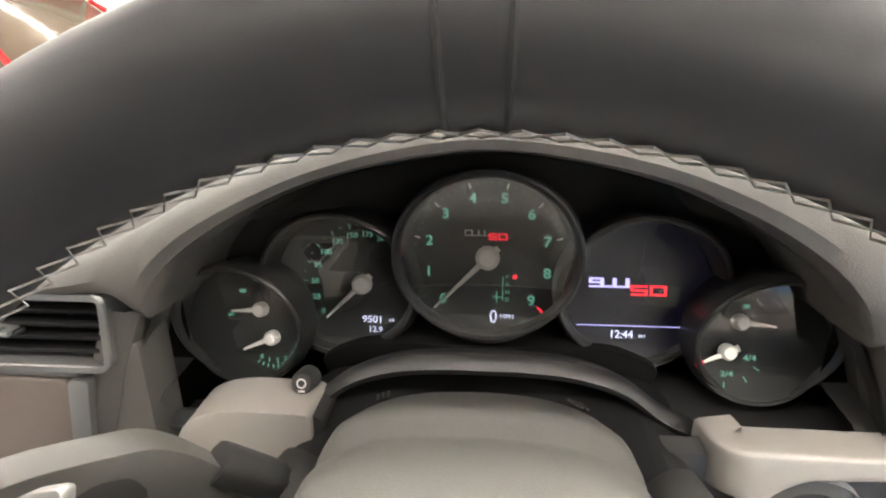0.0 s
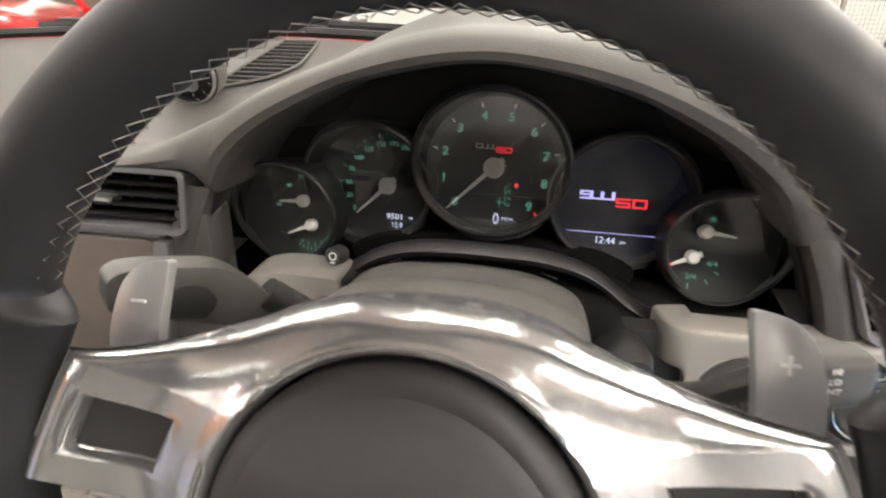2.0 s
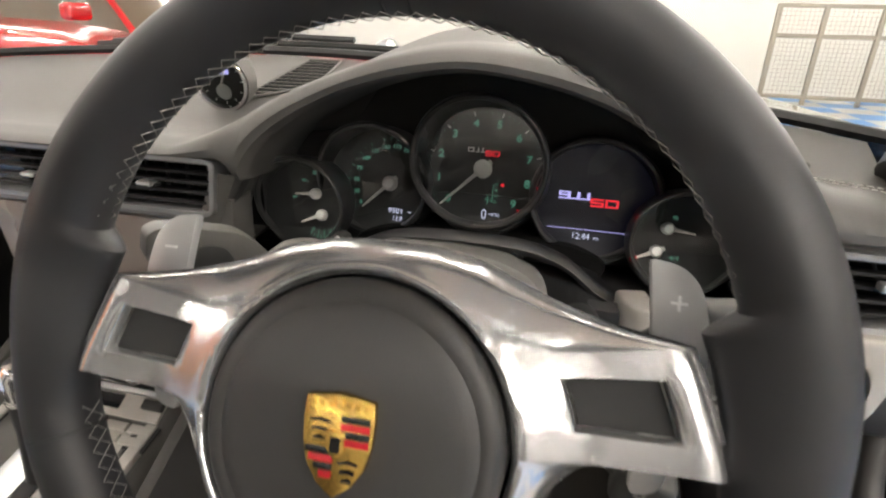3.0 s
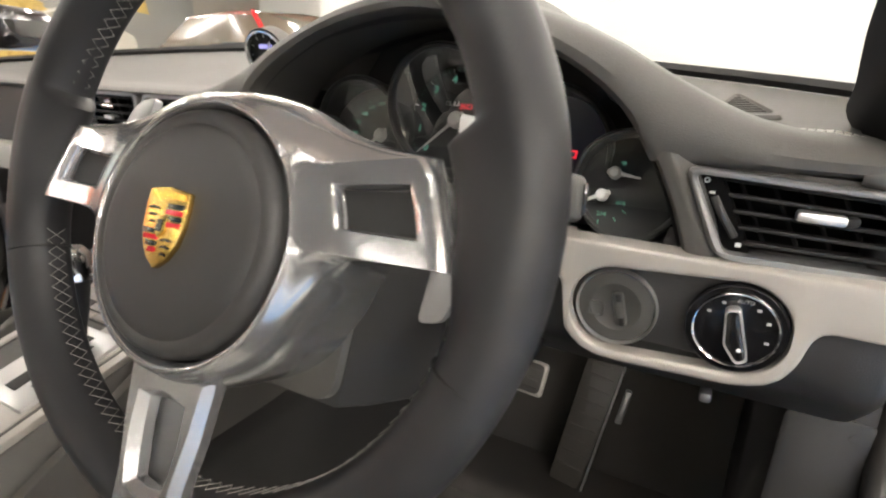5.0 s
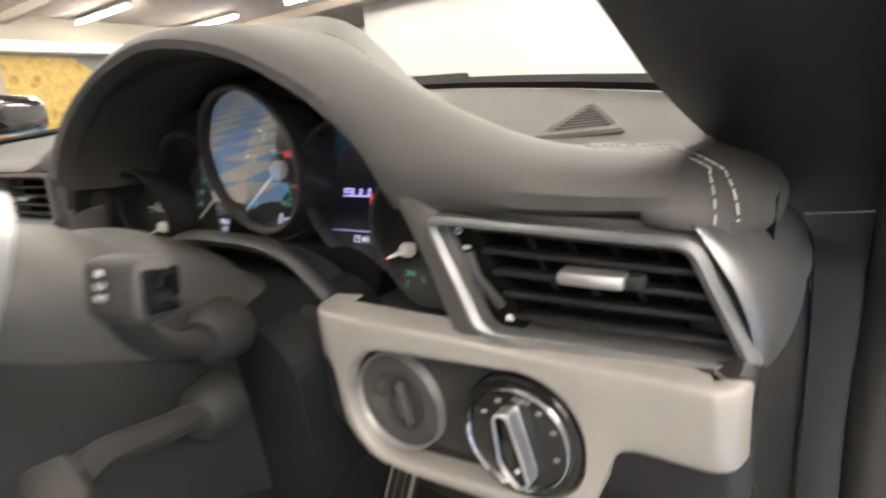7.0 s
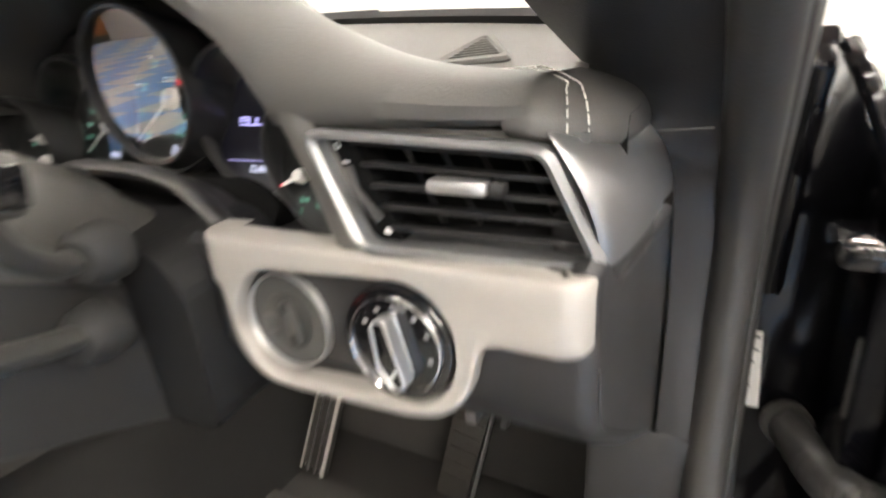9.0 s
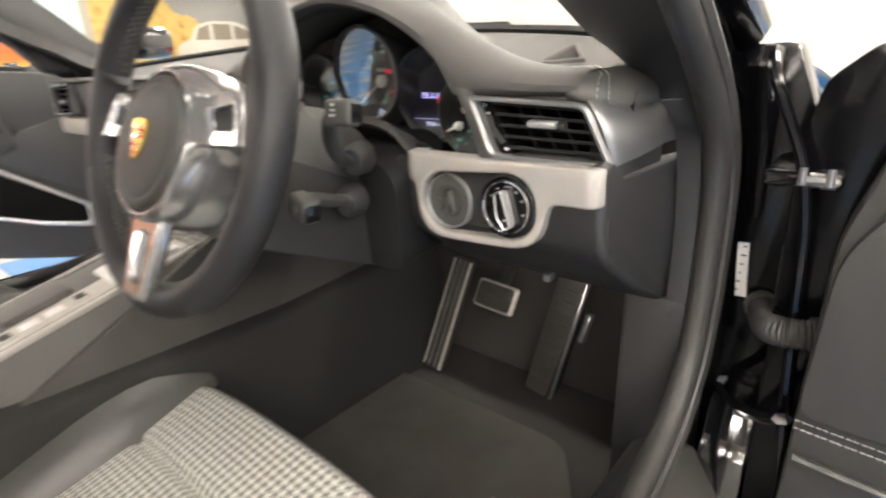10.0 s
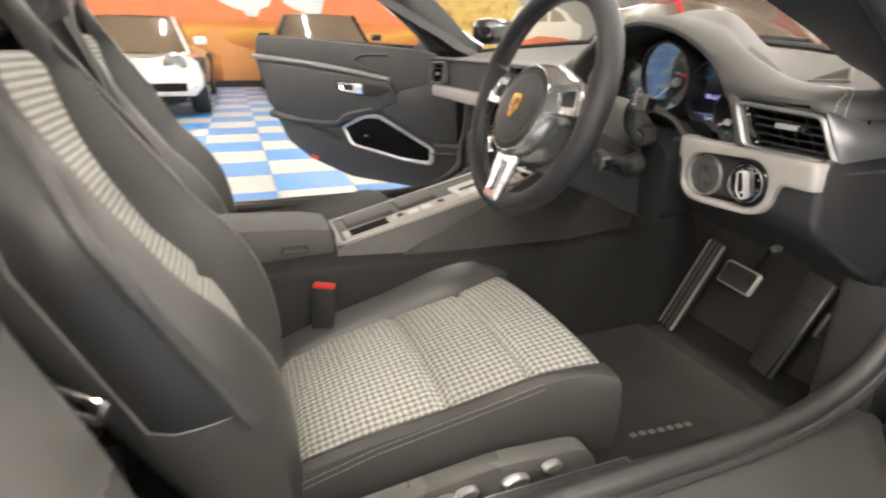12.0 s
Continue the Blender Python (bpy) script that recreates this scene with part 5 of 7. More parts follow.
    part("tread_inlay", box((0.018, 0.25, 0.002), (X(0.371), -0.45, Z(0.3440)), 0.0005), RUBBER, body)
    # painted jamb in front of the door opening
    part("door_jamb", prism([(0.13, 0.20), (0.30, 0.20), (0.34, 0.60), (0.30, 0.765), (0.07, 0.785), (0.055, 0.765), (0.10, 0.70), (0.13, 0.60)], 0.02, 0.003, (X(0.428), 0, 0), (0, 0, 90)), JAMB, body, "gloss black painted jamb")
    part("hinge_post", prism([(X(x), z) for x, z in rounded([(0.385, 0.20), (0.56, 0.20), (0.56, 0.70), (0.47, 0.72), (0.445, 0.785), (0.385, 0.785)], 0.008)], 0.05, 0.004, (0, 0.153, 0)), JAMB, body, "gloss black hinge post")
    part("weather_strip", tube([(X(x), y, z) for x, y, z in spline([(0.440, 0.050, 0.775), (0.448, 0.03, 0.756), (0.464, 0.03, 0.719), (0.478, 0.03, 0.682), (0.487, 0.03, 0.632), (0.490, 0.03, 0.579), (0.493, 0.03, 0.522), (0.498, 0.03, 0.435), (0.505, 0.03, 0.355), (0.507, 0.03, 0.25)], 40)], 0.0050, 8), JAMB, body, "grey rubber weatherstrip")
    part("lower_jamb", prism(rounded([(-0.02, 0.16), (0.16, 0.16), (0.16, 0.40), (0.10, 0.40), (0.06, 0.34)], 0.02), 0.05, 0.012, (X(0.445), 0, 0), (0, 0, 90)), BODY_BLACK, body)
    part("outer_sill", box((0.06, 1.2, 0.10), (X(0.53), -0.52, 0.235), 0.02), BODY_BLACK, body)
    part("front_wing", prism([(0.12, 0.22), (1.1, 0.22), (1.3, 0.55), (1.0, 0.60), (0.35, 0.70), (0.16, 0.73)], 0.05, 0.02, (X(0.55), 0, 0), (0, 0, 90)), BODY_BLACK, body)
    pil = [(0.40, 0.10, 0.80), (0.385, -0.09, 0.900), (0.36, -0.30, 1.02), (0.32, -0.55, 1.165)]
    part("pillar_skin", tube([(X(x), y, z) for x, y, z in spline(pil, 20)], 0.026, 10), BODY_BLACK, body)
    part("rear_pillar", prism([(-1.10, 0.36), (-1.45, 0.36), (-1.6, 0.80), (-1.35, 1.15), (-1.15, 1.18), (-1.24, 0.80), (-1.16, 0.45)], 0.05, 0.01, (X(0.385), 0, 0), (0, 0, 90)), LEATHER, body)
pil = spline([(0, 0.09, 0.79), (0, -0.04, 0.915), (0, -0.16, 1.00), (0, -0.45, 1.145)], 14) + spline([(0, -0.50, 1.10), (0, -0.24, 0.955), (0, -0.18, 0.895), (0, -0.09, 0.79)], 14)
part("pillar_trim", prism([(v.y, v.z) for v in pil], 0.05, 0.012, (2 * CENTRE_X - 0.372, 0, 0), (0, 0, 90)), KNEE, body, "dark pillar trim")
# unseen rear of the cabin, added to block light from behind
part("rear_bulkhead", box((1.40, 0.05, 0.50), (CENTRE_X, -1.75, 0.62), 0.01), LEATHER, body)
rq = [(-1.10, 0.36), (-1.80, 0.36), (-1.85, 0.80), (-1.62, 0.98), (-1.35, 1.15), (-1.15, 1.18), (-1.24, 0.80), (-1.16, 0.45)]
for x in (0.45, 2 * CENTRE_X - 0.45):
    part("rear_quarter", prism(rq, 0.03, 0.006, (x, 0, 0), (0, 0, 90)), LEATHER, body)
part("rear_deck", box((1.50, 0.60, 0.03), (CENTRE_X, -1.90, 0.84), 0.01), BODY_BLACK, body)
roof = []
for k in range(13):
    t = k / 12
    y = -0.56 - 0.85 * t
    z = 1.165 + 0.035 * math.sin(math.pi * t)
    roof.append([(CENTRE_X + 0.66 * math.sin(a), y, z + 0.035 * math.cos(a * 1.2)) for a in [-1.4 + 2.8 * i / 12 for i in range(13)]])
part("roof", loft(roof), LEATHER, body, "dark headliner")
bonnet = []
for k in range(13):
    t = k / 12
    y = 0.30 + 1.1 * t
    bonnet.append([(CENTRE_X + 0.83 * u, y, 0.775 - 0.16 * t * t - 0.25 * t ** 4 + 0.012 * u * u - 0.060 * max(0.0, (abs(u) * 0.83 - 0.71) / 0.11) ** 1.6) for u in [-1 + 2 * i / 40 for i in range(41)]])
part("bonnet", loft(bonnet), BODY_BLACK, body, "gloss black bonnet")

# windscreen and its black lower edge
ws = thing("windscreen", "raked clear windscreen with a black lower edge", "window", kind="structure")
low = [Vector((CENTRE_X + u * 0.68, glass_y(CENTRE_X + u * 0.68) + 0.010, glass_z(CENTRE_X + u * 0.68) + 0.004)) for u in [-1 + 2 * i / 30 for i in range(31)]]
high = [Vector((CENTRE_X + u * 0.655, -0.50 - 0.06 * u * u, 1.18 - 0.02 * u * u)) for u in [-1 + 2 * i / 30 for i in range(31)]]
pane = part("pane", loft([low, [a.lerp(b, 0.5) + Vector((0, 0.02, 0.03)) for a, b in zip(low, high)], high]), GLASS, ws)
pane.visible_shadow = False
part("black_edge", tube([p + Vector((0, 0.0, -0.002)) for p in low], 0.008, 6, flat=0.8), BLACK, ws)
part("header", tube(high, 0.02, 8), BLACK, ws)

wiper = thing("windscreen_wiper", "black windscreen wiper resting along the glass edge", "wiper")
part("blade", tube([p + Vector((0, 0.05, 0.004)) for p in low[8:24]], 0.006, 6), BLACK, wiper)
part("arm", tube([low[9] + Vector((0, 0.06, 0.005)), low[13] + Vector((0, 0.055, 0.016)), low[17] + Vector((0, 0.05, 0.014))], 0.005, 6), BLACK, wiper)
part("pivot", box((0.06, 0.03, 0.016), low[9] + Vector((0, 0.06, 0.004)), 0.005), BLACK, wiper)

label = thing("printed_label", "narrow white printed label on the black door jamb", "label")
part("paper", box((0.0115, 0.002, 0.064), (0.4265, 0.1262, 0.545), 0, (0, -4, 0)), PAPER, label)
for k, w in enumerate((0.006, 0.009, 0.005, 0.003, 0.007, 0.004)):
    part("print_bar", box((w * 0.65, 0.0008, 0.0016), (0.4268 - 0.0006 * k, 0.1248, 0.573 - 0.0105 * k), 0), BLACK, label)

# ---- footwell ----
gas = thing("accelerator_pedal", "long black pedal with bright metal edges", "pedal", Matrix.Translation((-0.140, 0.215, 0.158)) @ pose(0, 0, 0, -22, 7, 0))
part("pad", box((0.046, 0.016, 0.245), (0, 0, 0.128), 0.006), WORN_RUBBER, gas)
for x, w in ((-0.0215, 0.0022), (-0.008, 0.0012), (0.006, 0.0012), (0.0200, 0.0060)):
    part("strip", box((w, 0.004, 0.235), (x, -0.0095, 0.128), 0.0005), PEDAL_METAL if abs(x) > 0.01 else DARK_SATIN, gas, "bright metal strip" if abs(x) > 0.01 else "dull metal strip")
for x in (-0.014, -0.001, 0.012):
    part("stud", lathe([(0, 0.003), (0.003, 0.002), (0.004, 0)], 12, (x, -0.009, 0.016), (90, 0, 0)), BRIGHT, gas)
brake = thing("brake_pedal", "wide metal brake pedal with rubber ribs", "pedal", Matrix.Translation((0.002, 0.250, 0.353)) @ pose(0, 0, 0, -28, 4, 0))
part("plate", box((0.088, 0.014, 0.054), (0, 0, 0), 0.010, seg=3), PEDAL_METAL, brake)
part("rubber", prism(rounded([(-0.039, -0.023), (0.039, -0.023), (0.039, 0.023), (-0.039, 0.023)], 0.009), 0.004, 0.001, (0, -0.0068, 0)), WORN_RUBBER, brake, "worn rubber pad")
for k in range(3):
    part("rubber_rib", box((0.070, 0.003, 0.005), (0, -0.0088, -0.016 + 0.016 * k), 0.001), WORN_RUBBER, brake)
part("arm", box((0.018, 0.018, 0.22), (0.0, 0.03, 0.11), 0.003, (-10, 0, 0)), BLACK, brake)
rest = thing("foot_rest", "broad worn rubber foot rest with a metal edge", "foot rest", Matrix.Translation((0.090, 0.255, 0.176)) @ pose(0, 0, 0, -18, 9, 0))
part("pad", prism(rounded([(-0.024, 0.0), (0.022, 0.0), (0.028, 0.232), (-0.028, 0.232)], 0.006), 0.014, 0.003), WORN_RUBBER, rest)
for k in range(9):
    part("ridge", box((0.042, 0.002, 0.004), (0, -0.0072, 0.03 + 0.022 * k), 0.0008), WORN_RUBBER, rest)
part("base", box((0.044, 0.05, 0.22), (0.0, 0.032, 0.11), 0.010), BLACK, rest)
part("edge", box((0.003, 0.014, 0.230), (0.029, -0.001, 0.115), 0.002), SATIN, rest)
part("side_plate", box((0.010, 0.02, 0.055), (0.046, 0.012, 0.15), 0.003), DARK_SATIN, rest)
knob = thing("bonnet_release", "small grey release knob under the knee panel", "knob")
part("knob", box((0.010, 0.016, 0.010), (0.254, -0.002, 0.541), 0.003), DARK_SATIN, knob)
mat_ = thing("floor_mat", "black carpet floor mat with a pale woven strip", "floor mat")
part("mat", prism(rounded([(-0.20, -0.42), (0.29, -0.42), (0.29, 0.02), (0.20, 0.16), (-0.20, 0.16)], 0.04), 0.012, 0.003, (0, 0, 0.166), (-90, 0, 0)), MAT_PILE, mat_)
for k in range(7):
    part("woven_bar", box((0.010, 0.0125, 0.0012), (0.168 + 0.0015 * k, -0.130 + 0.019 * k, 0.1728), 0, (0, 0, 5)), GREY_THREAD, mat_)

# ---- centre console ----
cons = thing("center_console", "grey leather centre console with a sloping silver deck", "console")
rows = []
for y, z in ((-1.05, 0.40), (-0.60, 0.412), (-0.30, 0.405), (-0.05, 0.40), (0.12, 0.41), (0.30, 0.43)):
    rows.append([(-0.165, y, 0.15), (-0.180, y, z - 0.06), (-0.190, y, z - 0.012), (-0.200, y, z - 0.002), (-0.215, y, z), (CENTRE_X, y, z + 0.005), (-0.465, y, z), (-0.49, y, z - 0.01), (-0.50, y, z - 0.06), (-0.515, y, 0.15)])
part("tunnel", loft(rows), TUNNEL, cons, "charcoal covered tunnel")


for x in (-0.228, -0.452):
    part("side_panel", prism(rounded([(-0.45, 0.40), (0.12, 0.38), (0.17, 0.56), (0.0, 0.62), (-0.10, 0.58), (-0.25, 0.50)], 0.02), 0.012, 0.003, (x, 0, 0), (0, 0, 90)), CONSOLE_SIDE, cons)


def deck(y):
    return 0.428 + (y + 0.56) * 0.255 + max(0.0, y + 0.15) * 0.35


rows = []
for k in range(13):
    y = -0.565 + 0.545 * k / 12
    z = deck(y)
    rows.append([(-0.235, y, z - 0.055), (-0.250, y, z - 0.012), (-0.256, y, z - 0.002), (-0.262, y, z), (-0.418, y, z), (-0.424, y, z - 0.002), (-0.430, y, z - 0.012), (-0.445, y, z - 0.055)])
part("deck_body", loft(rows), LIT_LEATHER, cons)
SL = math.degrees(math.atan(0.255))


def on_deck(name, size, x, y, material, lift=0.0, bevel=0.002, lab="", outline=None):
    """A piece lying on the sloping deck; with an outline in x and along the slope it is a plate of that shape."""
    bm = prism(outline, size[2], bevel, (x, y, deck(y) + lift), (SL - 90, 0, 0)) if outline else box(size, (x, y, deck(y) + lift), bevel, (SL, 0, 0))
    return part(name, bm, material, cons, lab)


on_deck("deck_plate", (0.150, 0.40, 0.005), CENTRE_X, -0.355, LIT_LEATHER, 0.0005)
on_deck("deck_rail", (0.012, 0.415, 0.010), -0.2640, -0.350, TRIM, 0.001, 0.003, "pale silver rail")
on_deck("deck_rail", (0.012, 0.415, 0.010), -0.4160, -0.350, TRIM, 0.001, 0.003, "pale silver rail")
on_deck("deck_rail", (0.150, 0.014, 0.012), CENTRE_X, -0.556, TRIM, 0.001, 0.004, "pale silver rail")
for x in (-0.2715, -0.4085):
    on_deck("deck_groove", (0.0022, 0.40, 0.004), x, -0.350, BLACK, 0.0022, 0.0005)
on_deck("deck_strip", (0.052, 0.395, 0.006), -0.302, -0.350, TRIM, 0.0012, 0.002, "pale silver strip")
on_deck("tray", (0.042, 0.085, 0.003), -0.302, -0.487, SHADE_BLACK, 0.0032, 0.001, "dark tray")
for dx, dy, w, d in ((-0.022, 0, 0.003, 0.088), (0.022, 0, 0.003, 0.088)):
    on_deck("tray_rim", (w, d, 0.006), -0.302 + dx, -0.487 + dy, TRIM, 0.0025, 0.001)
for y in (-0.418, -0.325):
    on_deck("deck_switch", (0.030, 0.028, 0.005), -0.302, y, TRIM, 0.0040, 0.002)
    on_deck("switch_window", (0.018, 0.014, 0.003), -0.302, y, BLACK, 0.0062, 0.001)
for k in range(2):
    on_deck("deck_button", (0.020, 0.024, 0.004), -0.302, -0.388 + 0.030 * k, SATIN, 0.0045, 0.0015)
for y0, y1 in ((-0.530, -0.420), (-0.412, -0.320)):
    on_deck("storage_lid", (0.066, y1 - y0, 0.016), -0.370, (y0 + y1) / 2, LIT_LEATHER, 0.004, 0.006, "grey leather lid")
on_deck("gate", (0.082, 0.105, 0.009), -0.322, -0.235, SATIN, 0.004, 0.004, "satin selector gate")
on_deck("gate_slot", (0.018, 0.080, 0.004), -0.322, -0.235, BLACK, 0.0075, 0.001)
for k in range(4):
    on_deck("gate_mark", (0.004, 0.005, 0.001), -0.302, -0.262 + 0.018 * k, BLACK, 0.0087, 0.0)
part("gear_selector", tube([(-0.322, -0.215, deck(-0.215)), (-0.322, -0.205, deck(-0.215) + 0.05), (-0.322, -0.20, deck(-0.215) + 0.10)], 0.016, 12, taper=[0.6, 0.8, 1.1]), LEATHER_RIM, cons, "black leather selector")
part("selector_cap", lathe([(0, 0.014), (0.012, 0.012), (0.018, 0.004), (0.018, -0.02)], 24, (-0.322, -0.20, deck(-0.215) + 0.10)), BRIGHT, cons)
arm = []
for y, w, z in ((-0.565, 0.060, 0.452), (-0.575, 0.068, 0.466), (-0.62, 0.072, 0.474), (-0.75, 0.074, 0.482), (-0.90, 0.074, 0.484), (-0.96, 0.070, 0.478)):
    arm.append([(CENTRE_X + u * w, y, zz) for u, zz in ((-1.0, 0.405), (-1.02, z - 0.025), (-0.92, z - 0.006), (-0.5, z), (0.5, z), (0.92, z - 0.006), (1.02, z - 0.025), (1.0, 0.405))])
part("armrest", loft(arm), LIT_LEATHER, cons, "grey leather armrest lid")
own = bmesh.new()
own = loft([[(CENTRE_X - 0.06, -0.564, 0.41), (CENTRE_X + 0.06, -0.564, 0.41)], [(CENTRE_X - 0.06, -0.564, 0.455), (CENTRE_X + 0.06, -0.564, 0.455)]])
part("armrest_front", own, LIT_LEATHER, cons)
part("armrest_catch", ring_plate(rounded([(-0.030, -0.008), (0.030, -0.010), (0.026, 0.010), (-0.026, 0.008)], 0.007, 4), rounded([(-0.022, -0.004), (0.022, -0.005), (0.019, 0.005), (-0.019, 0.004)], 0.003, 4), 0.006, 0.0015, (CENTRE_X + 0.0745, -0.645, 0.432), (0, 0, 90)), GREY_PLASTIC, cons)
# controls on the steep front of the console
SU = math.degrees(math.atan(0.605))


def control(name, size, x, y, material, lift=0.0, bevel=0.0015, lab=""):
    return part(name, box(size, (x, y, deck(y) + size[2] * 0.4 + lift), bevel, (SU if y > -0.15 else SL, 0, 0)), material, cons, lab)


control("control_panel", (0.158, 0.036, 0.004), CENTRE_X, -0.108, GLOSS, 0.001, lab="gloss black control panel")
control("silver_bar", (0.158, 0.006, 0.006), CENTRE_X, -0.064, SATIN, 0.002)
control("control_panel", (0.158, 0.018, 0.004), CENTRE_X, -0.077, GREY_PLASTIC, 0.001)
control("silver_bar", (0.158, 0.004, 0.006), CENTRE_X, -0.089, SATIN, 0.002)
control("silver_bar", (0.158, 0.005, 0.006), CENTRE_X, -0.128, SATIN, 0.002)
for x in (-0.305, -0.375):
    part("knob_ring", lathe([(0.008, 0.016), (0.0105, 0.016), (0.0120, 0.013), (0.0128, 0)], 28, (x, -0.112, deck(-0.112) + 0.002), (SU, 0, 0)), BRIGHT, cons, "chrome turning knob")
    part("knob_face", lathe([(0.0085, 0.015), (0, 0.0145)], 24, (x, -0.112, deck(-0.112) + 0.002), (SU, 0, 0)), BLACK, cons)
for k in range(4):
    control("panel_button", (0.011, 0.004, 0.003), -0.322 - 0.012 * k, -0.104, SATIN, 0.003, 0.0008)
control("deck_panel", (0.158, 0.022, 0.004), CENTRE_X, -0.139, TRIM, 0.001, lab="pale silver panel")
control("display_strip", (0.060, 0.014, 0.003), -0.335, -0.138, GLOSS, 0.003)
control("rocker", (0.022, 0.010, 0.006), -0.272, -0.137, BLACK, 0.003)
for r in range(2):
    for k in range(5):
        control("deck_button", (0.022, 0.0085, 0.005), -0.271 - 0.0245 * k, -0.1575 - 0.0115 * r, TRIM, 0.002, 0.0012)
control("button_bed", (0.135, 0.026, 0.003), -0.322, -0.163, BLACK, 0.001)


# ---- seats ----
VALANCE = surface("valance_plastic", (0.115, 0.112, 0.105), 0.28, grain=1200, bump=0.1, vary=0.06)
def seat(name, label, cx, sides=((-1, 0.046, 1.2, -0.75), (1, 0.020, 0.66, 0.35)), drop=0.0):
    s = thing(name, label, "seat", Matrix.Translation((cx, 0, 0)), "front seats")

    def zc(y):
        return 0.364 - drop + (y + 0.245) * 0.19 - 0.10 * max(0.0, -0.60 - y) if y < -0.245 else 0.364 - drop - (y + 0.245) ** 2 * 18

    # three cloth panels with grooves between them
    for n, (y0, y1) in enumerate(((-0.226, -0.344), (-0.344, -0.481), (-0.481, -0.700))):
        rows = []
        m = 12
        for j in range(m + 1):
            t = j / m
            y = y0 + (y1 - y0) * t
            dip = 0.009 * (max(0, 1 - t / 0.10) ** 2 + max(0, 1 - (1 - t) / 0.10) ** 2)
            if n == 0 and t < 0.3:
                dip = 0.018 * max(0, 1 - t / 0.22) ** 2
            half = 0.160 + 0.022 * max(0.0, (y + 0.36) / 0.12) if y > -0.36 else 0.160 - 0.02 * max(0.0, (-0.5 - y) / 0.23)
            rows.append([(half * u, y, zc(y) + 0.010 * (1 - u * u) - dip - 0.006 * abs(u) ** 8) for u in [-1 + 2 * i / 20 for i in range(21)]])
        own = loft(rows)
        bmesh.ops.reverse_faces(own, faces=own.faces)
        part("cushion_panel", own, CLOTH, s, "black and white houndstooth cloth")
    # front roll of leather
    rows = []
    for k in range(9):
        a = k * math.pi / 14
        rows.append([((0.215 if u < 0 else 0.196) * u, -0.232 + 0.022 * math.sin(a) - 0.02 * abs(u) ** 3, 0.350 - drop - 0.085 * (1 - math.cos(a)) - 0.012 * abs(u) ** 4) for u in [-1 + 2 * i / 16 for i in range(17)]])
    part("front_roll", loft(rows), LEATHER_SEAT, s)
    for sg, hi, wide, rear in sides:
        rows = []
        for k in range(17):
            y = -0.232 - 0.52 * k / 16
            e = max(0.0, 1 - k / 3.0) ** 2
            w = 0.158 + 0.022 * max(0.0, (y + 0.36) / 0.12) if y > -0.36 else 0.158 - 0.02 * max(0.0, (-0.5 - y) / 0.23)
            z = zc(y)
            h = hi * (1 - e) * (1 + rear * max(0.0, (k - 5) / 11))
            rows.append([(sg * (w + (x - w) * wide if x > w else x), y + (0.01 if sg < 0 else -0.006) * e, zz) for x, zz in ((w - 0.004, z - 0.012), (w, z + 0.0), (w + 0.010, z + 0.4 * h), (w + 0.026, z + 0.85 * h), (w + 0.042, z + h), (w + 0.060, z + 0.85 * h - 0.003), (w + 0.072, z + 0.3 * h - 0.012), (w + 0.078, z - 0.04), (w + 0.076, z - 0.10), (w + 0.070, 0.235))])
        own = loft(rows)
        if sg > 0:
            bmesh.ops.reverse_faces(own, faces=own.faces)
        part("cushion_bolster", own, LEATHER_SEAT, s, "smooth grey leather bolster")
        for off in (0.060, 0.066):
            stitches([(sg * (0.158 + off * wide), -0.285 - 0.43 * k / 30, zc(-0.285 - 0.43 * k / 30) + hi * 0.85 * (1 + rear * max(0.0, (k - 9) / 21)) - (0.0025 if off < 0.063 else 0.009)) for k in range(31)], s, GREY_THREAD, 0.005, 0.0025, 0.0006)
    # side valance with the switches
    part("valance", prism(rounded([(-0.76, 0.17), (-0.33, 0.17), (-0.29, 0.22), (-0.31, 0.275), (-0.45, 0.285), (-0.76, 0.25)], 0.03), 0.03, 0.006, (0.252, 0, 0.015), (0, 0, 90)), VALANCE, s, "grey plastic seat valance")
    for y, z, r in ((-0.375, 0.268, 0.012), (-0.430, 0.258, 0.016), (-0.50, 0.262, 0.012), (-0.53, 0.258, 0.012)):
        part("seat_switch", lathe([(0, 0.012), (r * 0.8, 0.011), (r, 0.007), (r, 0)], 20, (0.267, y, z + 0.012), (0, 90, 0), squash=(0.7, 1.3)), SATIN, s)
    # backrest
    base, lean = Vector((0, -0.735, 0.275)), radians(26.5)
    up, fw = Vector((0, -math.sin(lean), math.cos(lean))), Vector((0, math.cos(lean), math.sin(lean)))

    def at(x, h, f):
        return base + up * h + fw * f + Vector((x, 0, 0))

    def hw(h):
        return 0.116 + 0.022 * math.sin(min(1, h / 0.55) * math.pi) if h < 0.55 else 0.116 - 0.25 * (h - 0.55)

    def fo(h):
        return 0.0 + 0.025 * math.sin(min(1.0, h / 0.3) * math.pi) + (1.10 * (h - 0.38) ** 2 if h > 0.38 else 0)

    def wide_at(h):
        return 0.232 + 0.008 * math.sin(h * 4) - 0.60 * max(0.0, h - 0.40) - 0.5 * max(0.0, h - 0.60) ** 2

    def ridge(h):
        return 0.075 * math.sin(min(1.0, max(0.0, (h + 0.13) / 0.75)) * math.pi) ** 0.8

    for n, (h0, h1) in enumerate(((-0.06, 0.20), (0.20, 0.575))):
        rows = []
        for j in range(17):
            t = j / 16
            h = h0 + (h1 - h0) * t
            dip = 0.010 * (max(0, 1 - t / 0.06) ** 2 + max(0, 1 - (1 - t) / 0.06) ** 2)
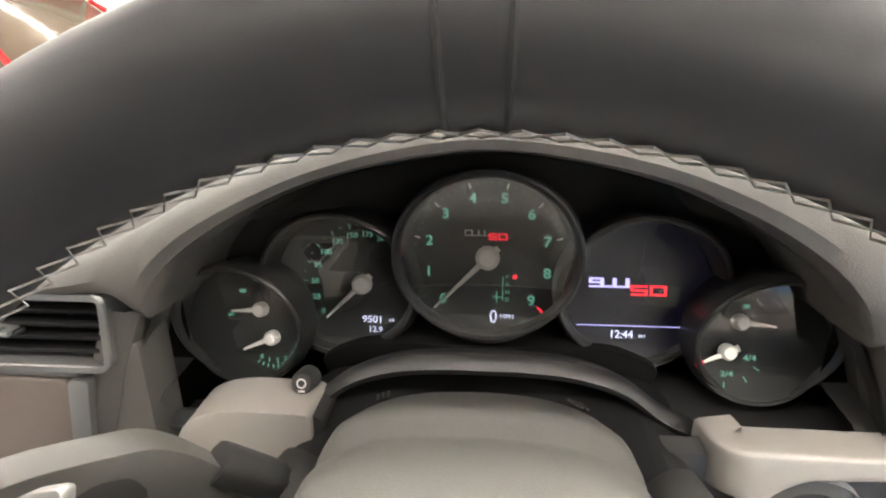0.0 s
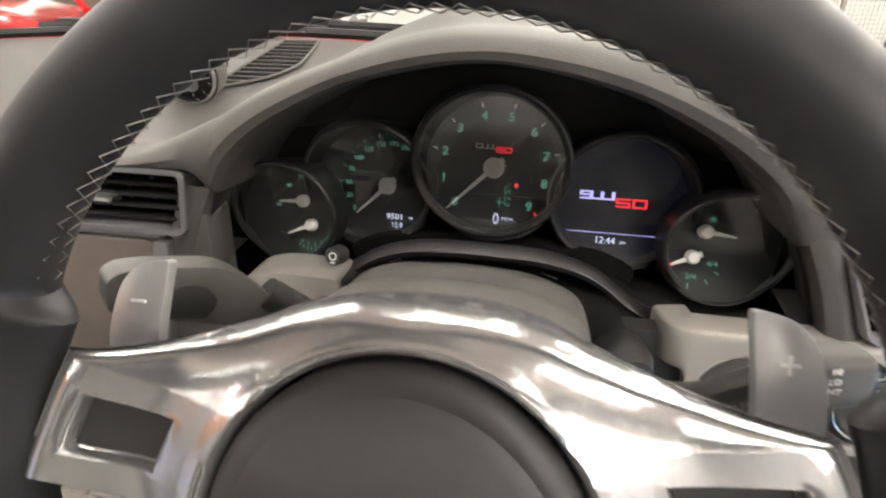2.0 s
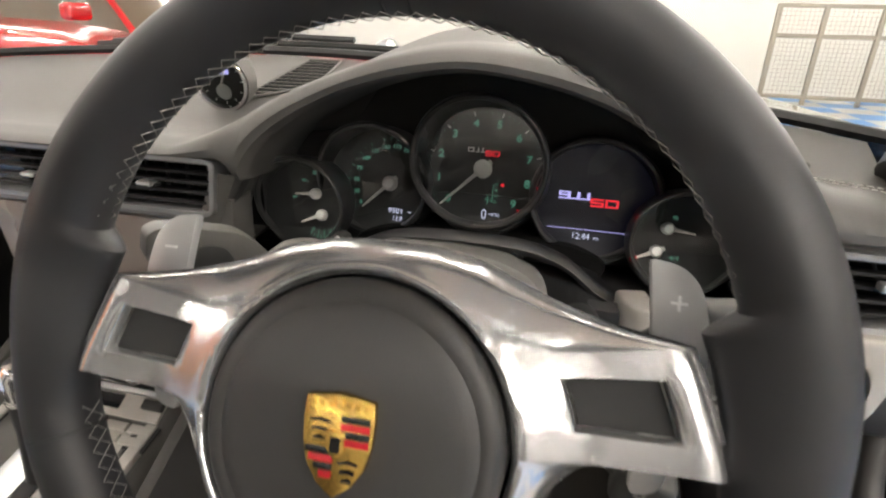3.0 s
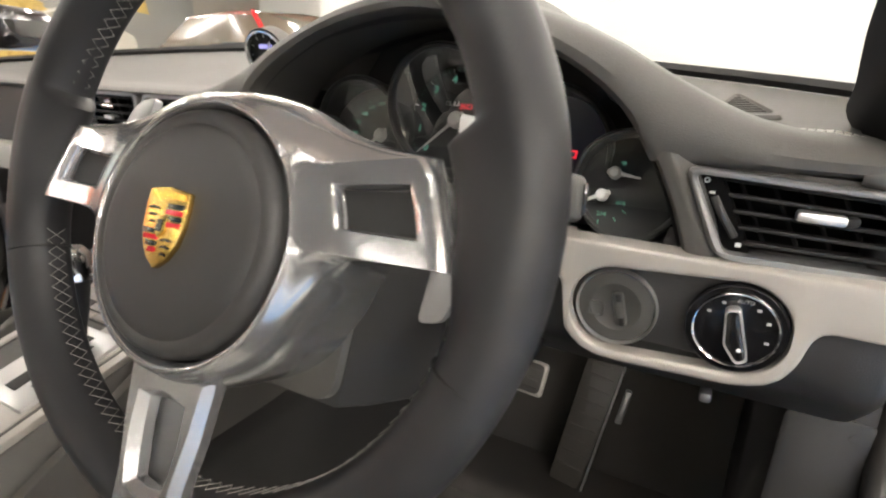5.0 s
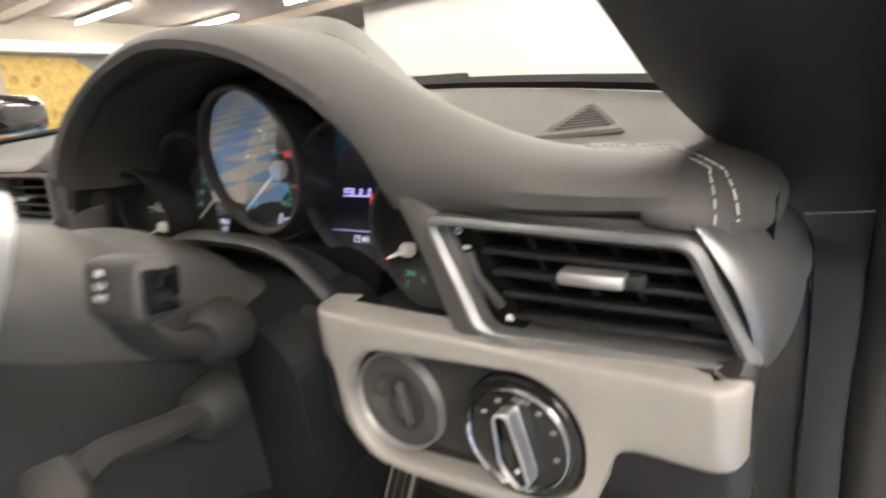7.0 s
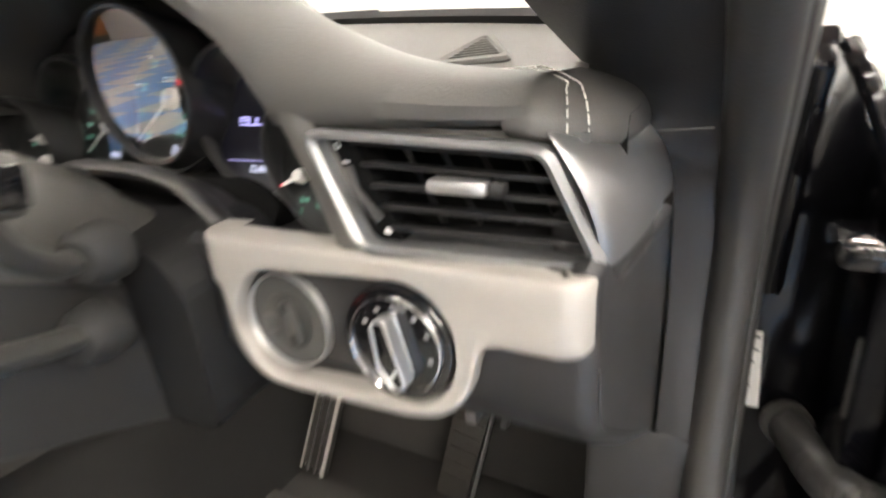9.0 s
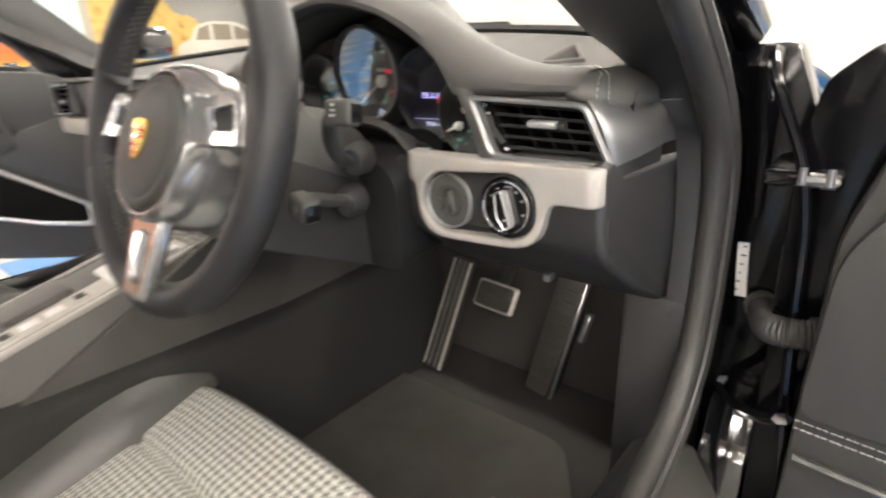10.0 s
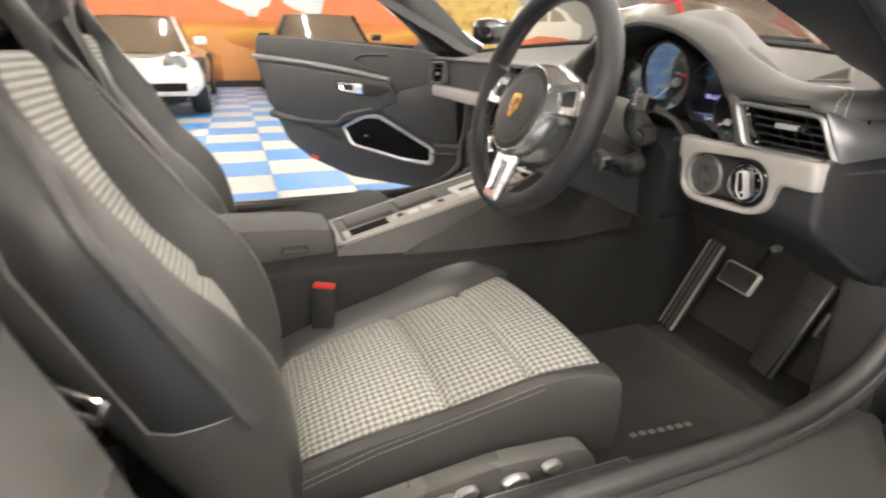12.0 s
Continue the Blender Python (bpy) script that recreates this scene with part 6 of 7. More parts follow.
            rows.append([at(hw(h) * u, h, fo(h) - dip + 0.004 * (1 - u * u)) for u in [-1 + 2 * i / 16 for i in range(17)]])
        part("backrest_panel", loft(rows), CLOTH, s, "black and white houndstooth cloth")
    for sg in (-1, 1):
        rows = []
        for j in range(25):
            h = -0.03 + 0.75 * j / 24
            w = hw(h) if h < 0.575 else hw(0.575) * (1 - (h - 0.575) / 0.06)
            w = max(w, 0.0)
            b = ridge(h)
            wo = wide_at(h)
            f0 = fo(h)
            rows.append([at(sg * x, h, f) for x, f in ((max(w - 0.004, 0), f0 - 0.012), (w, f0), (w + 0.012, f0 + 0.5 * b), (w + 0.030, f0 + b), (0.5 * (w + wo) + 0.012, f0 + b * 0.95), (wo - 0.010, f0 + 0.55 * b), (wo, f0 + 0.1 * b - 0.008), (wo + 0.002, min(f0, 0.01) - 0.024), (wo - 0.006, -0.046), (wo - 0.035, -0.070))])
        own = loft(rows)
        if sg < 0:
            bmesh.ops.reverse_faces(own, faces=own.faces)
        part("backrest_bolster", own, LEATHER_SEAT, s, "grey leather backrest bolster")
        for dx in (0.028, 0.034):
            stitches([at(sg * (hw(h) + dx), h, fo(h) + ridge(h) + 0.0008) for h in [0.02 + 0.50 * k / 40 for k in range(41)]], s, GREY_THREAD, 0.005, 0.0025, 0.0006)
        ins = []
        for k in range(15):
            row = []
            for o, f in ((0.0060, -0.024), (0.0078, -0.006), (0.0076, 0.012), (0.0058, 0.030), (0.0015, 0.047)):
                low = 0.190 - 0.43 * (f + 0.024) + 0.010 * max(0.0, (-0.012 - f) / 0.012)
                h = low + (0.60 - low) * k / 14
                row.append(at(sg * (wide_at(h) + o), h, f + 0.08 * max(0.0, h - 0.2) * (0.047 - f) / 0.071))
            ins.append(row)
        own = loft(ins)
        if sg < 0:
            bmesh.ops.reverse_faces(own, faces=own.faces)
        part("side_insert", own, INSERT, s, "smooth dark side insert")
        part("side_piping", tube([r[0] for r in ins[::-1]] + ins[0][1:], 0.0008, 6), GREY_THREAD, s)
        part("side_welt", tube([at(sg * (wide_at(h) - 0.004), h, 0.054) for h in [0.135 + 0.46 * k / 20 for k in range(21)]], 0.0085, 8), LEATHER_SEAT, s)
    # back shell
    rows = []
    for j in range(17):
        h = -0.06 + 0.78 * j / 16
        wo = wide_at(h) - 0.030
        rows.append([at(u * wo, h, -0.068 - 0.035 * (1 - u ** 4)) for u in [-1 + 2 * i / 12 for i in range(13)]])
    own = loft(rows)
    bmesh.ops.reverse_faces(own, faces=own.faces)
    part("back_shell", own, BLACK, s)
    # headrest, one with the backrest
    rows = []
    for j in range(13):
        t = j / 12
        h = 0.60 + 0.27 * t
        w = 0.120 - 0.030 * t ** 2 - 0.05 * max(0, t - 0.85) / 0.15
        o = rounded([(-w, -0.10), (w, -0.10), (w * 0.9, 0.035 + 0.02 * math.sin(t * math.pi)), (-w * 0.9, 0.035 + 0.02 * math.sin(t * math.pi))], 0.035, 4)
        rows.append([at(x, h, f) for x, f in o])
    part("headrest", loft(rows, close_u=True, caps=True), LEATHER_SEAT, s, "grey leather integrated headrest")
    return s


seat("driver_seat", "grey leather sports seat with houndstooth cloth panels", 0.013)
seat("passenger_seat", "grey leather passenger sports seat with houndstooth cloth panels", -0.685, ((1, 0.082, 1.0, 0.0), (-1, 0.050, 0.8, 0.35)), 0.045).location = (-0.685, -0.065, 0.025)
bk = thing("belt_buckle", "black seat belt buckle with a red release button", "seat belt buckle", Matrix.Translation((-0.166, -0.612, 0.328)) @ pose(0, 0, 0, -4, 4, 68))
part("case", box((0.042, 0.022, 0.095), (0, 0, 0.012), 0.005), BLACK, bk)
part("button", box((0.040, 0.018, 0.008), (0, 0, 0.061), 0.002), RED_PLASTIC, bk, "bright red button")
part("strap", box((0.022, 0.005, 0.14), (0, 0.0, -0.09), 0.001), BLACK, bk)
bs = thing("seat_side_catch", "pale plastic catch beside the seat cushion", "catch")
part("catch", box((0.03, 0.035, 0.05), (-0.165, -0.720, 0.285), 0.008, (20, 10, 20), seg=3), TRIM, bs)
TX_, TY_ = Vector((0.32, 0.87, -0.36)).normalized(), Vector((0.876, -0.33, 0.0)).normalized()
TZ_ = TX_.cross(TY_).normalized()
TY_ = TZ_.cross(TX_).normalized()
tg = thing("belt_tongue", "chrome seat belt tongue hanging beside the rear pillar", "seat belt tongue", Matrix(((TX_.x, TY_.x, TZ_.x, 0.303), (TX_.y, TY_.y, TZ_.y, -0.886), (TX_.z, TY_.z, TZ_.z, 0.521), (0, 0, 0, 1))))
part("plate", ring_plate(rounded([(-0.03, -0.014), (0.03, -0.014), (0.03, 0.014), (-0.03, 0.014)], 0.006), rounded([(-0.012, -0.007), (0.022, -0.007), (0.022, 0.007), (-0.012, 0.007)], 0.003), 0.004, 0.001), BRIGHT, tg)
part("grip", box((0.03, 0.012, 0.04), (-0.038, 0, 0), 0.004), BLACK, tg)
part("belt", box((0.05, 0.003, 0.22), (-0.06, 0.0, 0.11), 0.001, (0, -25, 0)), GREY_PLASTIC, tg)


trim_b = thing("belt_pillar_trim", "grey plastic trim at the foot of the rear pillar", "trim")
part("panel", prism(rounded([(-0.845, 0.40), (-0.8675, 0.485), (-0.8854, 0.542), (-0.8975, 0.577), (-0.9105, 0.618), (-0.96, 0.76), (-1.10, 0.80), (-1.10, 0.36), (-0.83, 0.345)], 0.012), 0.13, 0.010, (0.385, 0, 0), (0, 0, 90)), VALANCE, trim_b)
part("guide", box((0.035, 0.012, 0.045), (0.315, -0.882, 0.425), 0.004, (0, 25, 0)), GREY_PLASTIC, trim_b)
rear = thing("rear_seat", "small rear seat with houndstooth cloth", "seat", Matrix.Translation((-0.10, -1.03, 0.30)))
rows = []
for k in range(11):
    a = -1.2 + 2.4 * k / 10
    rows.append([(0.17 * u, 0.10 * math.sin(a) - 0.01 * abs(u) ** 3, 0.055 * math.cos(a) - 0.02 * u ** 4) for u in [-1 + 2 * i / 12 for i in range(13)]])
own = loft(rows)
bmesh.ops.reverse_faces(own, faces=own.faces)
part("cushion", own, CLOTH, rear)
part("base", box((0.36, 0.22, 0.10), (0, 0, -0.04), 0.02), LEATHER_SEAT, rear)


# ---- doors ----
STRIP = surface("door_strip_paint", (0.19, 0.183, 0.172), 0.4, grain=1500, bump=0.05, vary=0.05)

def door(name, label, origin, direction, side):
    """An open door seen from inside; local x runs from the hinge to the rear edge, z up, and the lining faces local -y."""
    d = Vector(direction).normalized()
    n = Vector((-d.y, d.x)) * side
    m = Matrix(((d.x, n.x, 0, origin[0]), (d.y, n.y, 0, origin[1]), (0, 0, 1, 0), (0, 0, 0, 1)))
    D = thing(name, label, "car door", None, "car doors")
    mirror = m.to_3x3().determinant() < 0
    if mirror:
        m = Matrix(((d.x, -n.x, 0, origin[0]), (d.y, -n.y, 0, origin[1]), (0, 0, 1, 0), (0, 0, 0, 1)))
    D.matrix_world = m
    f = 1 if mirror else -1
    skin = rounded([(-0.01, 0.30), (0.10, 0.265), (0.62, 0.245), (0.90, 0.290), (1.08, 0.36), (1.20, 0.52), (1.30, 0.74), (1.285, 0.848), (0.90, 0.835), (0.20, 0.805), (0.06, 0.79), (0.0, 0.70)], 0.03, 4)
    out = rounded([(0.0, 0.30), (0.10, 0.265), (0.62, 0.245), (0.90, 0.290), (1.08, 0.36), (1.20, 0.52), (1.30, 0.74), (1.285, 0.848), (0.90, 0.835), (0.20, 0.795), (0.10, 0.775), (0.035, 0.715), (0.008, 0.63)], 0.025, 4)
    part("lining", prism(out, 0.045, 0.010, (0, f * 0.0, 0)), LEATHER, D, "charcoal leather door lining")
    part("outer_skin", prism(skin, 0.07, 0.015, (0.012, -f * 0.075, -0.01)), JAMB, D, "gloss black door skin")

    def bar(pts, r, material, nm, flat=1.0, lab=""):
        return part(nm, tube([(v.x, f * 0.024, v.y) for v in spline([Vector((*p, 0)) for p in pts], 24)], r, 8, flat=flat), material, D, lab)

    bar([(1.305, 0.752), (1.00, 0.738), (0.70, 0.715), (0.36, 0.682)], 0.012, STRIP, "trim_strip", lab="pale silver trim strip")
    part("arm_panel", prism(rounded([(0.34, 0.668), (0.70, 0.700), (1.24, 0.728), (1.20, 0.53), (0.95, 0.475), (0.68, 0.478), (0.45, 0.545), (0.30, 0.60)], 0.03), 0.020, 0.008, (0, f * 0.030, 0)), LEATHER, D)
    bar([(1.19, 0.482), (1.00, 0.470), (0.70, 0.480), (0.62, 0.52), (0.45, 0.560)], 0.020, LEATHER, "pocket_lip")
    bar([(0.37, 0.775), (0.52, 0.770), (0.56, 0.745), (0.50, 0.725), (0.37, 0.70)], 0.006, LEATHER, "pull_edge")
    part("slot", prism([(0.905, 0.445), (0.86, 0.447), (0.68, 0.424), (0.68, 0.405), (0.74, 0.408)], 0.006, 0.001, (0, f * 0.024, 0)), BLACK, D)
    so = rounded([(0.655, 0.468), (0.52, 0.530), (0.43, 0.540), (0.125, 0.430), (0.125, 0.365), (0.30, 0.365), (0.60, 0.392)], [0.01, 0.03, 0.03, 0.02, 0.03, 0.02, 0.02], 4)
    si = [(0.37 + (x - 0.37) * 0.94, 0.445 + (z - 0.445) * 0.84) for x, z in so]
    sp = part("speaker_frame", ring_plate(so, si, 0.020, 0.004, (0, f * 0.028, 0)), SATIN, D, "satin silver speaker frame")
    part("speaker_grille", prism(si, 0.010, 0.001, (0, f * 0.026, 0)), SHADE_BLACK, D, "black speaker grille")
    part("speaker_badge", box((0.022, 0.003, 0.006), (0.50, f * 0.033, 0.445), 0.001), BRIGHT, D)
    part("front_lining", prism(rounded([(0.004, 0.47), (0.12, 0.465), (0.40, 0.555), (0.30, 0.64), (0.06, 0.70), (0.012, 0.62)], 0.02), 0.016, 0.006, (0, f * 0.028, 0)), LEATHER, D)
    rec = rounded([(0.67, 0.668), (0.36, 0.655), (0.34, 0.640), (0.42, 0.610), (0.62, 0.615), (0.68, 0.64)], 0.012, 4)
    part("handle_recess", prism(rec, 0.008, 0.002, (0, f * 0.040, 0)), BLACK, D)
    ho = rounded([(0.655, 0.660), (0.50, 0.656), (0.505, 0.618), (0.62, 0.622)], 0.014, 4)
    hi = [(0.575 + (x - 0.575) * 0.72, 0.640 + (z - 0.640) * 0.60) for x, z in ho]
    part("door_handle", ring_plate(ho, hi, 0.014, 0.003, (0, f * 0.048, 0)), BRIGHT, D, "chrome door handle")
    part("handle_tab", box((0.060, 0.012, 0.040), (0.520, f * 0.050, 0.638), 0.006), BRIGHT, D)
    part("reflector", box((0.060, 0.012, 0.016), (0.880, f * 0.022, 0.300), 0.004), RED_PLASTIC, D, "red reflector")
    part("mirror_sail", prism(rounded([(0.012, 0.765), (0.04, 0.735), (0.26, 0.80), (0.09, 0.90)], 0.012), 0.02, 0.005, (0, -f * 0.01, 0)), GREY_PLASTIC, D)
    gl = [(0.05, 0.79), (1.27, 0.84), (1.27, 0.853), (0.05, 0.803)]
    part("waist_seal", prism(gl, 0.02, 0.003, (0, -f * 0.012, 0)), BLACK, D)
    part("front_edge", prism(rounded([(-0.030, 0.27), (0.03, 0.27), (0.06, 0.780), (0.010, 0.783), (-0.022, 0.755), (-0.034, 0.70)], 0.01), 0.07, 0.008, (0, -f * 0.058, 0)), JAMB, D)
    for dz in (0.0, 0.008):
        stitches([(0.004 + 0.12 * k / 20, f * 0.030, 0.462 - dz - 0.01 * k / 20) for k in range(21)], D, THREAD, 0.004, 0.0015, 0.0005)
    part("pocket_edge", tube([(0.008 + 0.12 * k / 8, f * 0.034, 0.425 - 0.012 * k / 8) for k in range(9)], 0.004, 6), GREY_PLASTIC, D)
    if not mirror:
        return D
    mr = part("wing_mirror", box((0.10, 0.17, 0.090), (-0.011, -f * 0.156, 0.862), 0.030, seg=4), BODY_BLACK, D, "gloss black wing mirror")
    part("mirror_glass", box((0.004, 0.12, 0.055), (0.039, -f * 0.156, 0.862), 0.001), REFLECTION_GLASS, mr)
    return D


door("passenger_door", "open passenger door with charcoal lining and a silver trim strip", (-1.13, 0.07), (-0.861, -0.508), -1)
door("driver_door", "open driver's door with charcoal lining beside the black jamb", (0.505, 0.022), (0.997, 0.03), 1)
hinge = thing("door_hinge", "bare metal door hinge and check strap on the jamb", "hinge")
for z in (0.668,):
    part("leaf", box((0.060, 0.05, 0.016), (0.478, 0.055, z + 0.004), 0.005), BODY_BLACK, hinge)
    part("bracket", box((0.030, 0.008, 0.008), (0.492, 0.022, z + 0.006), 0.004), DARK_SATIN, hinge)
    for x in (0.472, 0.492):
        part("pin", lathe([(0, 0.007), (0.003, 0.007), (0.0035, -0.007), (0, -0.007)], 14, (x + 0.008, 0.018, z + 0.010)), DARK_SATIN, hinge)
part("check_strap", tube([(0.425, 0.115, 0.400), (0.455, 0.07, 0.405), (0.485, 0.03, 0.430), (0.500, 0.005, 0.450)], 0.010, 6, flat=0.6), BODY_BLACK, hinge)
part("bolt", lathe([(0, 0.008), (0.008, 0.007), (0.010, 0)], 14, (0.428, 0.117, 0.40), (0, -90, 0)), SATIN, hinge)
hose = thing("cable_hose", "ribbed black rubber cable hose between jamb and door", "hose")
pts = spline([(0.452, 0.120, 0.510), (0.466, 0.06, 0.518), (0.478, 0.026, 0.529), (0.492, 0.018, 0.533), (0.512, 0.022, 0.535)], 44)
part("hose", tube(pts, 0.0125, 12, taper=[1.0 + 0.16 * (k % 2) for k in range(44)]), RUBBER_SEAL, hose)
part("end_collar", tube([pts[0], pts[1], pts[2]], 0.0175, 14), RUBBER_SEAL, hose, "smooth rubber end collar")
part("end_collar", tube([pts[-4], pts[-2], pts[-1]], 0.0170, 14), RUBBER_SEAL, hose, "smooth rubber end collar")
# ---- showroom ----
LEFT, FRONT, RIGHT, BACK, HIGH = -10.9, 10.5, 6.5, -7.0, 2.85
TILE, TX, TY = 0.4538, -1.984, -0.556


def slab(name, size, at, material, label, cat="wall"):
    return tagged(part(name, box(size, at, 0), material, None), label, cat, kind="structure")


floor = slab("floor", (RIGHT - LEFT, FRONT - BACK, 0.1), ((LEFT + RIGHT) / 2, (FRONT + BACK) / 2, -0.056), JOINT, "blue and white chequered showroom floor of square tiles", "floor")
slab("wall_west", (0.2, FRONT - BACK, HIGH), (LEFT - 0.1, (FRONT + BACK) / 2, HIGH / 2), TAN_WALL, "buff painted showroom wall behind the murals")
slab("wall_north", (RIGHT - LEFT, 0.2, HIGH), ((LEFT + RIGHT) / 2, FRONT + 0.1, HIGH / 2), WHITE_WALL, "plain white painted showroom wall")
# east and south walls stay out of view; their grey holds down chrome reflections
slab("wall_east", (0.2, FRONT - BACK, HIGH), (RIGHT + 0.1, (FRONT + BACK) / 2, HIGH / 2), GREY_WALL, "plain unseen showroom wall, grey to dim reflections")
slab("wall_south", (RIGHT - LEFT, 0.2, HIGH), ((LEFT + RIGHT) / 2, BACK - 0.1, HIGH / 2), GREY_WALL, "plain unseen showroom wall, grey to dim reflections")
slab("ceiling", (RIGHT - LEFT, FRONT - BACK, 0.2), ((LEFT + RIGHT) / 2, (FRONT + BACK) / 2, HIGH + 0.1), CEIL, "buff painted showroom ceiling", "ceiling")
slab("baseboard", (0.03, FRONT - BACK, 0.12), (LEFT + 0.015, (FRONT + BACK) / 2, 0.06), BLACK, "dark skirting along the mural wall", "trim")
slab("partition_wall_1", (13.8, 0.15, HIGH), (-0.42, 8.6, HIGH / 2), WHITE_WALL, "white painted partition wall across the showroom")
slab("partition_wall_2", (10.4, 0.15, HIGH), (1.25, 8.35, HIGH / 2), WHITE_WALL, "white painted pier standing proud of the partition")

# murals on the west wall
def mural_material(name, stops, tree):
    m, t, p = nodes_of(name)
    N, L = t.nodes.new, t.links.new
    co, sp, ns, mp = N("ShaderNodeTexCoord"), N("ShaderNodeSeparateXYZ"), N("ShaderNodeTexNoise"), N("ShaderNodeMath")
    L(co.outputs["Object"], sp.inputs[0])
    ns.inputs["Scale"].default_value = 1.6 if not tree else 5.0
    ns.inputs["Detail"].default_value = 7
    st = N("ShaderNodeMapping")
    st.inputs["Scale"].default_value = (1, 1 if tree else 0.35, 1 if tree else 1.6)
    L(co.outputs["Object"], st.inputs["Vector"])
    L(st.outputs["Vector"], ns.inputs["Vector"])
    mp.operation = "MULTIPLY_ADD"
    mp.inputs[1].default_value = 3.4 if tree else 0.55
    L(ns.outputs["Fac"], mp.inputs[0])
    if not tree:
        L(sp.outputs["Z"], mp.inputs[2])
    else:
        mp.inputs[2].default_value = 0.25
    ramp = N("ShaderNodeValToRGB")
    el = ramp.color_ramp.elements
    while len(el) < len(stops):
        el.new(0.5)
    mr = N("ShaderNodeMapRange")
    mr.inputs["From Min"].default_value, mr.inputs["From Max"].default_value = 0.3, 3.6
    L(mp.outputs[0], mr.inputs["Value"])
    for e, (pos, c) in zip(el, stops):
        e.position, e.color = pos, (*c, 1)
    L(mr.outputs["Result"], ramp.inputs["Fac"])
    L(ramp.outputs["Color"], p.inputs["Base Color"])
    p.inputs["Roughness"].default_value = 0.6
    return m


DESERT = mural_material("desert_mural_paint", [(0.0, (0.10, 0.035, 0.012)), (0.09, (0.30, 0.10, 0.02)), (0.16, (0.42, 0.17, 0.025)), (0.22, (0.34, 0.10, 0.02)), (0.29, (0.50, 0.28, 0.04)), (0.33, (0.44, 0.15, 0.03)), (0.40, (0.40, 0.11, 0.03))], False)
TREE = mural_material("autumn_mural_paint", [(0.28, (0.24, 0.14, 0.035)), (0.40, (0.40, 0.25, 0.06)), (0.52, (0.54, 0.37, 0.10)), (0.62, (0.42, 0.27, 0.07)), (0.74, (0.60, 0.46, 0.18))], True)
SKY_BLUE = surface("mural_sky_paint", (0.44, 0.53, 0.53), 0.6, grain=30, bump=0.02, vary=0.12, blotch=1.2)
BUTTE = surface("mural_butte_paint", (0.50, 0.135, 0.05), 0.6, grain=20, bump=0.02, vary=0.3, blotch=2.5)
ROAD_PAINT = surface("mural_road_paint", (0.47, 0.21, 0.07), 0.6, grain=20, bump=0.02, vary=0.25, blotch=2)
GREY_PAINT = surface("mural_grey_paint", (0.23, 0.22, 0.20), 0.6, grain=20, bump=0.02, vary=0.25, blotch=1.5)
WINDOW_PAINT = surface("mural_window_paint", (0.20, 0.165, 0.12), 0.6, grain=20, bump=0.02, vary=0.4, blotch=6)
CREAM_PAINT = surface("mural_cream_paint", (0.54, 0.49, 0.41), 0.6, grain=20, bump=0.02, vary=0.12, blotch=3)


def flat_shape(name, pts, material, parent, lift):
    """A painted shape on the west wall, from points in y and z."""
    bm = bmesh.new()
    bm.faces.new([bm.verts.new((LEFT + lift, y, z)) for y, z in pts])
    bmesh.ops.recalc_face_normals(bm, faces=bm.faces)
    return part(name, bm, material, parent, smooth=False)


mural = thing("desert_mural", "painted wall mural of orange desert with red buttes and pale sky", "mural", kind="structure")
flat_shape("sky", [(-7, 1.2), (3.3, 1.2), (3.3, 2.75), (-7, 2.75)], SKY_BLUE, mural, 0.010)
flat_shape("desert", [(-7, 0.12), (3.3, 0.12), (3.3, 1.27), (2.0, 1.30), (0.8, 1.25), (-1.0, 1.28), (-4, 1.32), (-7, 1.3)], DESERT, mural, 0.014)
BUTTES = [[(-7, 1.2), (-7, 2.6), (-3.4, 2.6), (-3.1, 2.3), (-2.0, 2.3), (-1.7, 1.95), (-1.1, 1.85), (-0.94, 1.76), (-0.82, 1.52), (-0.6, 1.42), (-0.4, 1.36), (-0.3, 1.2)],
          [(-0.2, 1.2), (-0.1, 1.40), (0.06, 1.46), (0.13, 1.60), (0.18, 1.64), (0.29, 1.65), (0.35, 1.52), (0.52, 1.42), (0.78, 1.35), (0.9, 1.2)],
          [(0.92, 1.2), (1.05, 1.40), (1.12, 1.66), (1.20, 1.72), (1.55, 1.70), (1.9, 1.74), (2.22, 1.71), (2.27, 1.55), (2.45, 1.40), (2.62, 1.3), (2.7, 1.2)]]
for pts in BUTTES:
    flat_shape("butte", pts, BUTTE, mural, 0.018)
flat_shape("road", [(-0.9, 0.12), (-0.9, 0.55), (-1.3, 0.80), (-1.25, 0.98), (-0.9, 1.06), (-0.5, 1.08), (-0.55, 1.03), (-0.85, 0.95), (-0.7, 0.80), (0.1, 0.55), (0.5, 0.12)], ROAD_PAINT, mural, 0.018)
mural2 = thing("autumn_mural", "painted wall mural of golden trees with an old cream car", "mural", kind="structure")
flat_shape("backdrop", [(3.45, 0.3), (8.5, 0.3), (8.5, 2.22), (3.45, 2.22)], GREY_PAINT, mural2, 0.010)
rag = random.Random(7)


def ragged(points, n, amount):
    """A foliage outline: points joined by uneven steps."""
    out = []
    for (y0, z0), (y1, z1) in zip(points, points[1:]):
        for k in range(n):
            t = k / n
            out.append((y0 + (y1 - y0) * t + rag.uniform(-amount, amount) * (k > 0), z0 + (z1 - z0) * t + rag.uniform(-amount, amount) * (k > 0)))
    return out + [points[-1]]


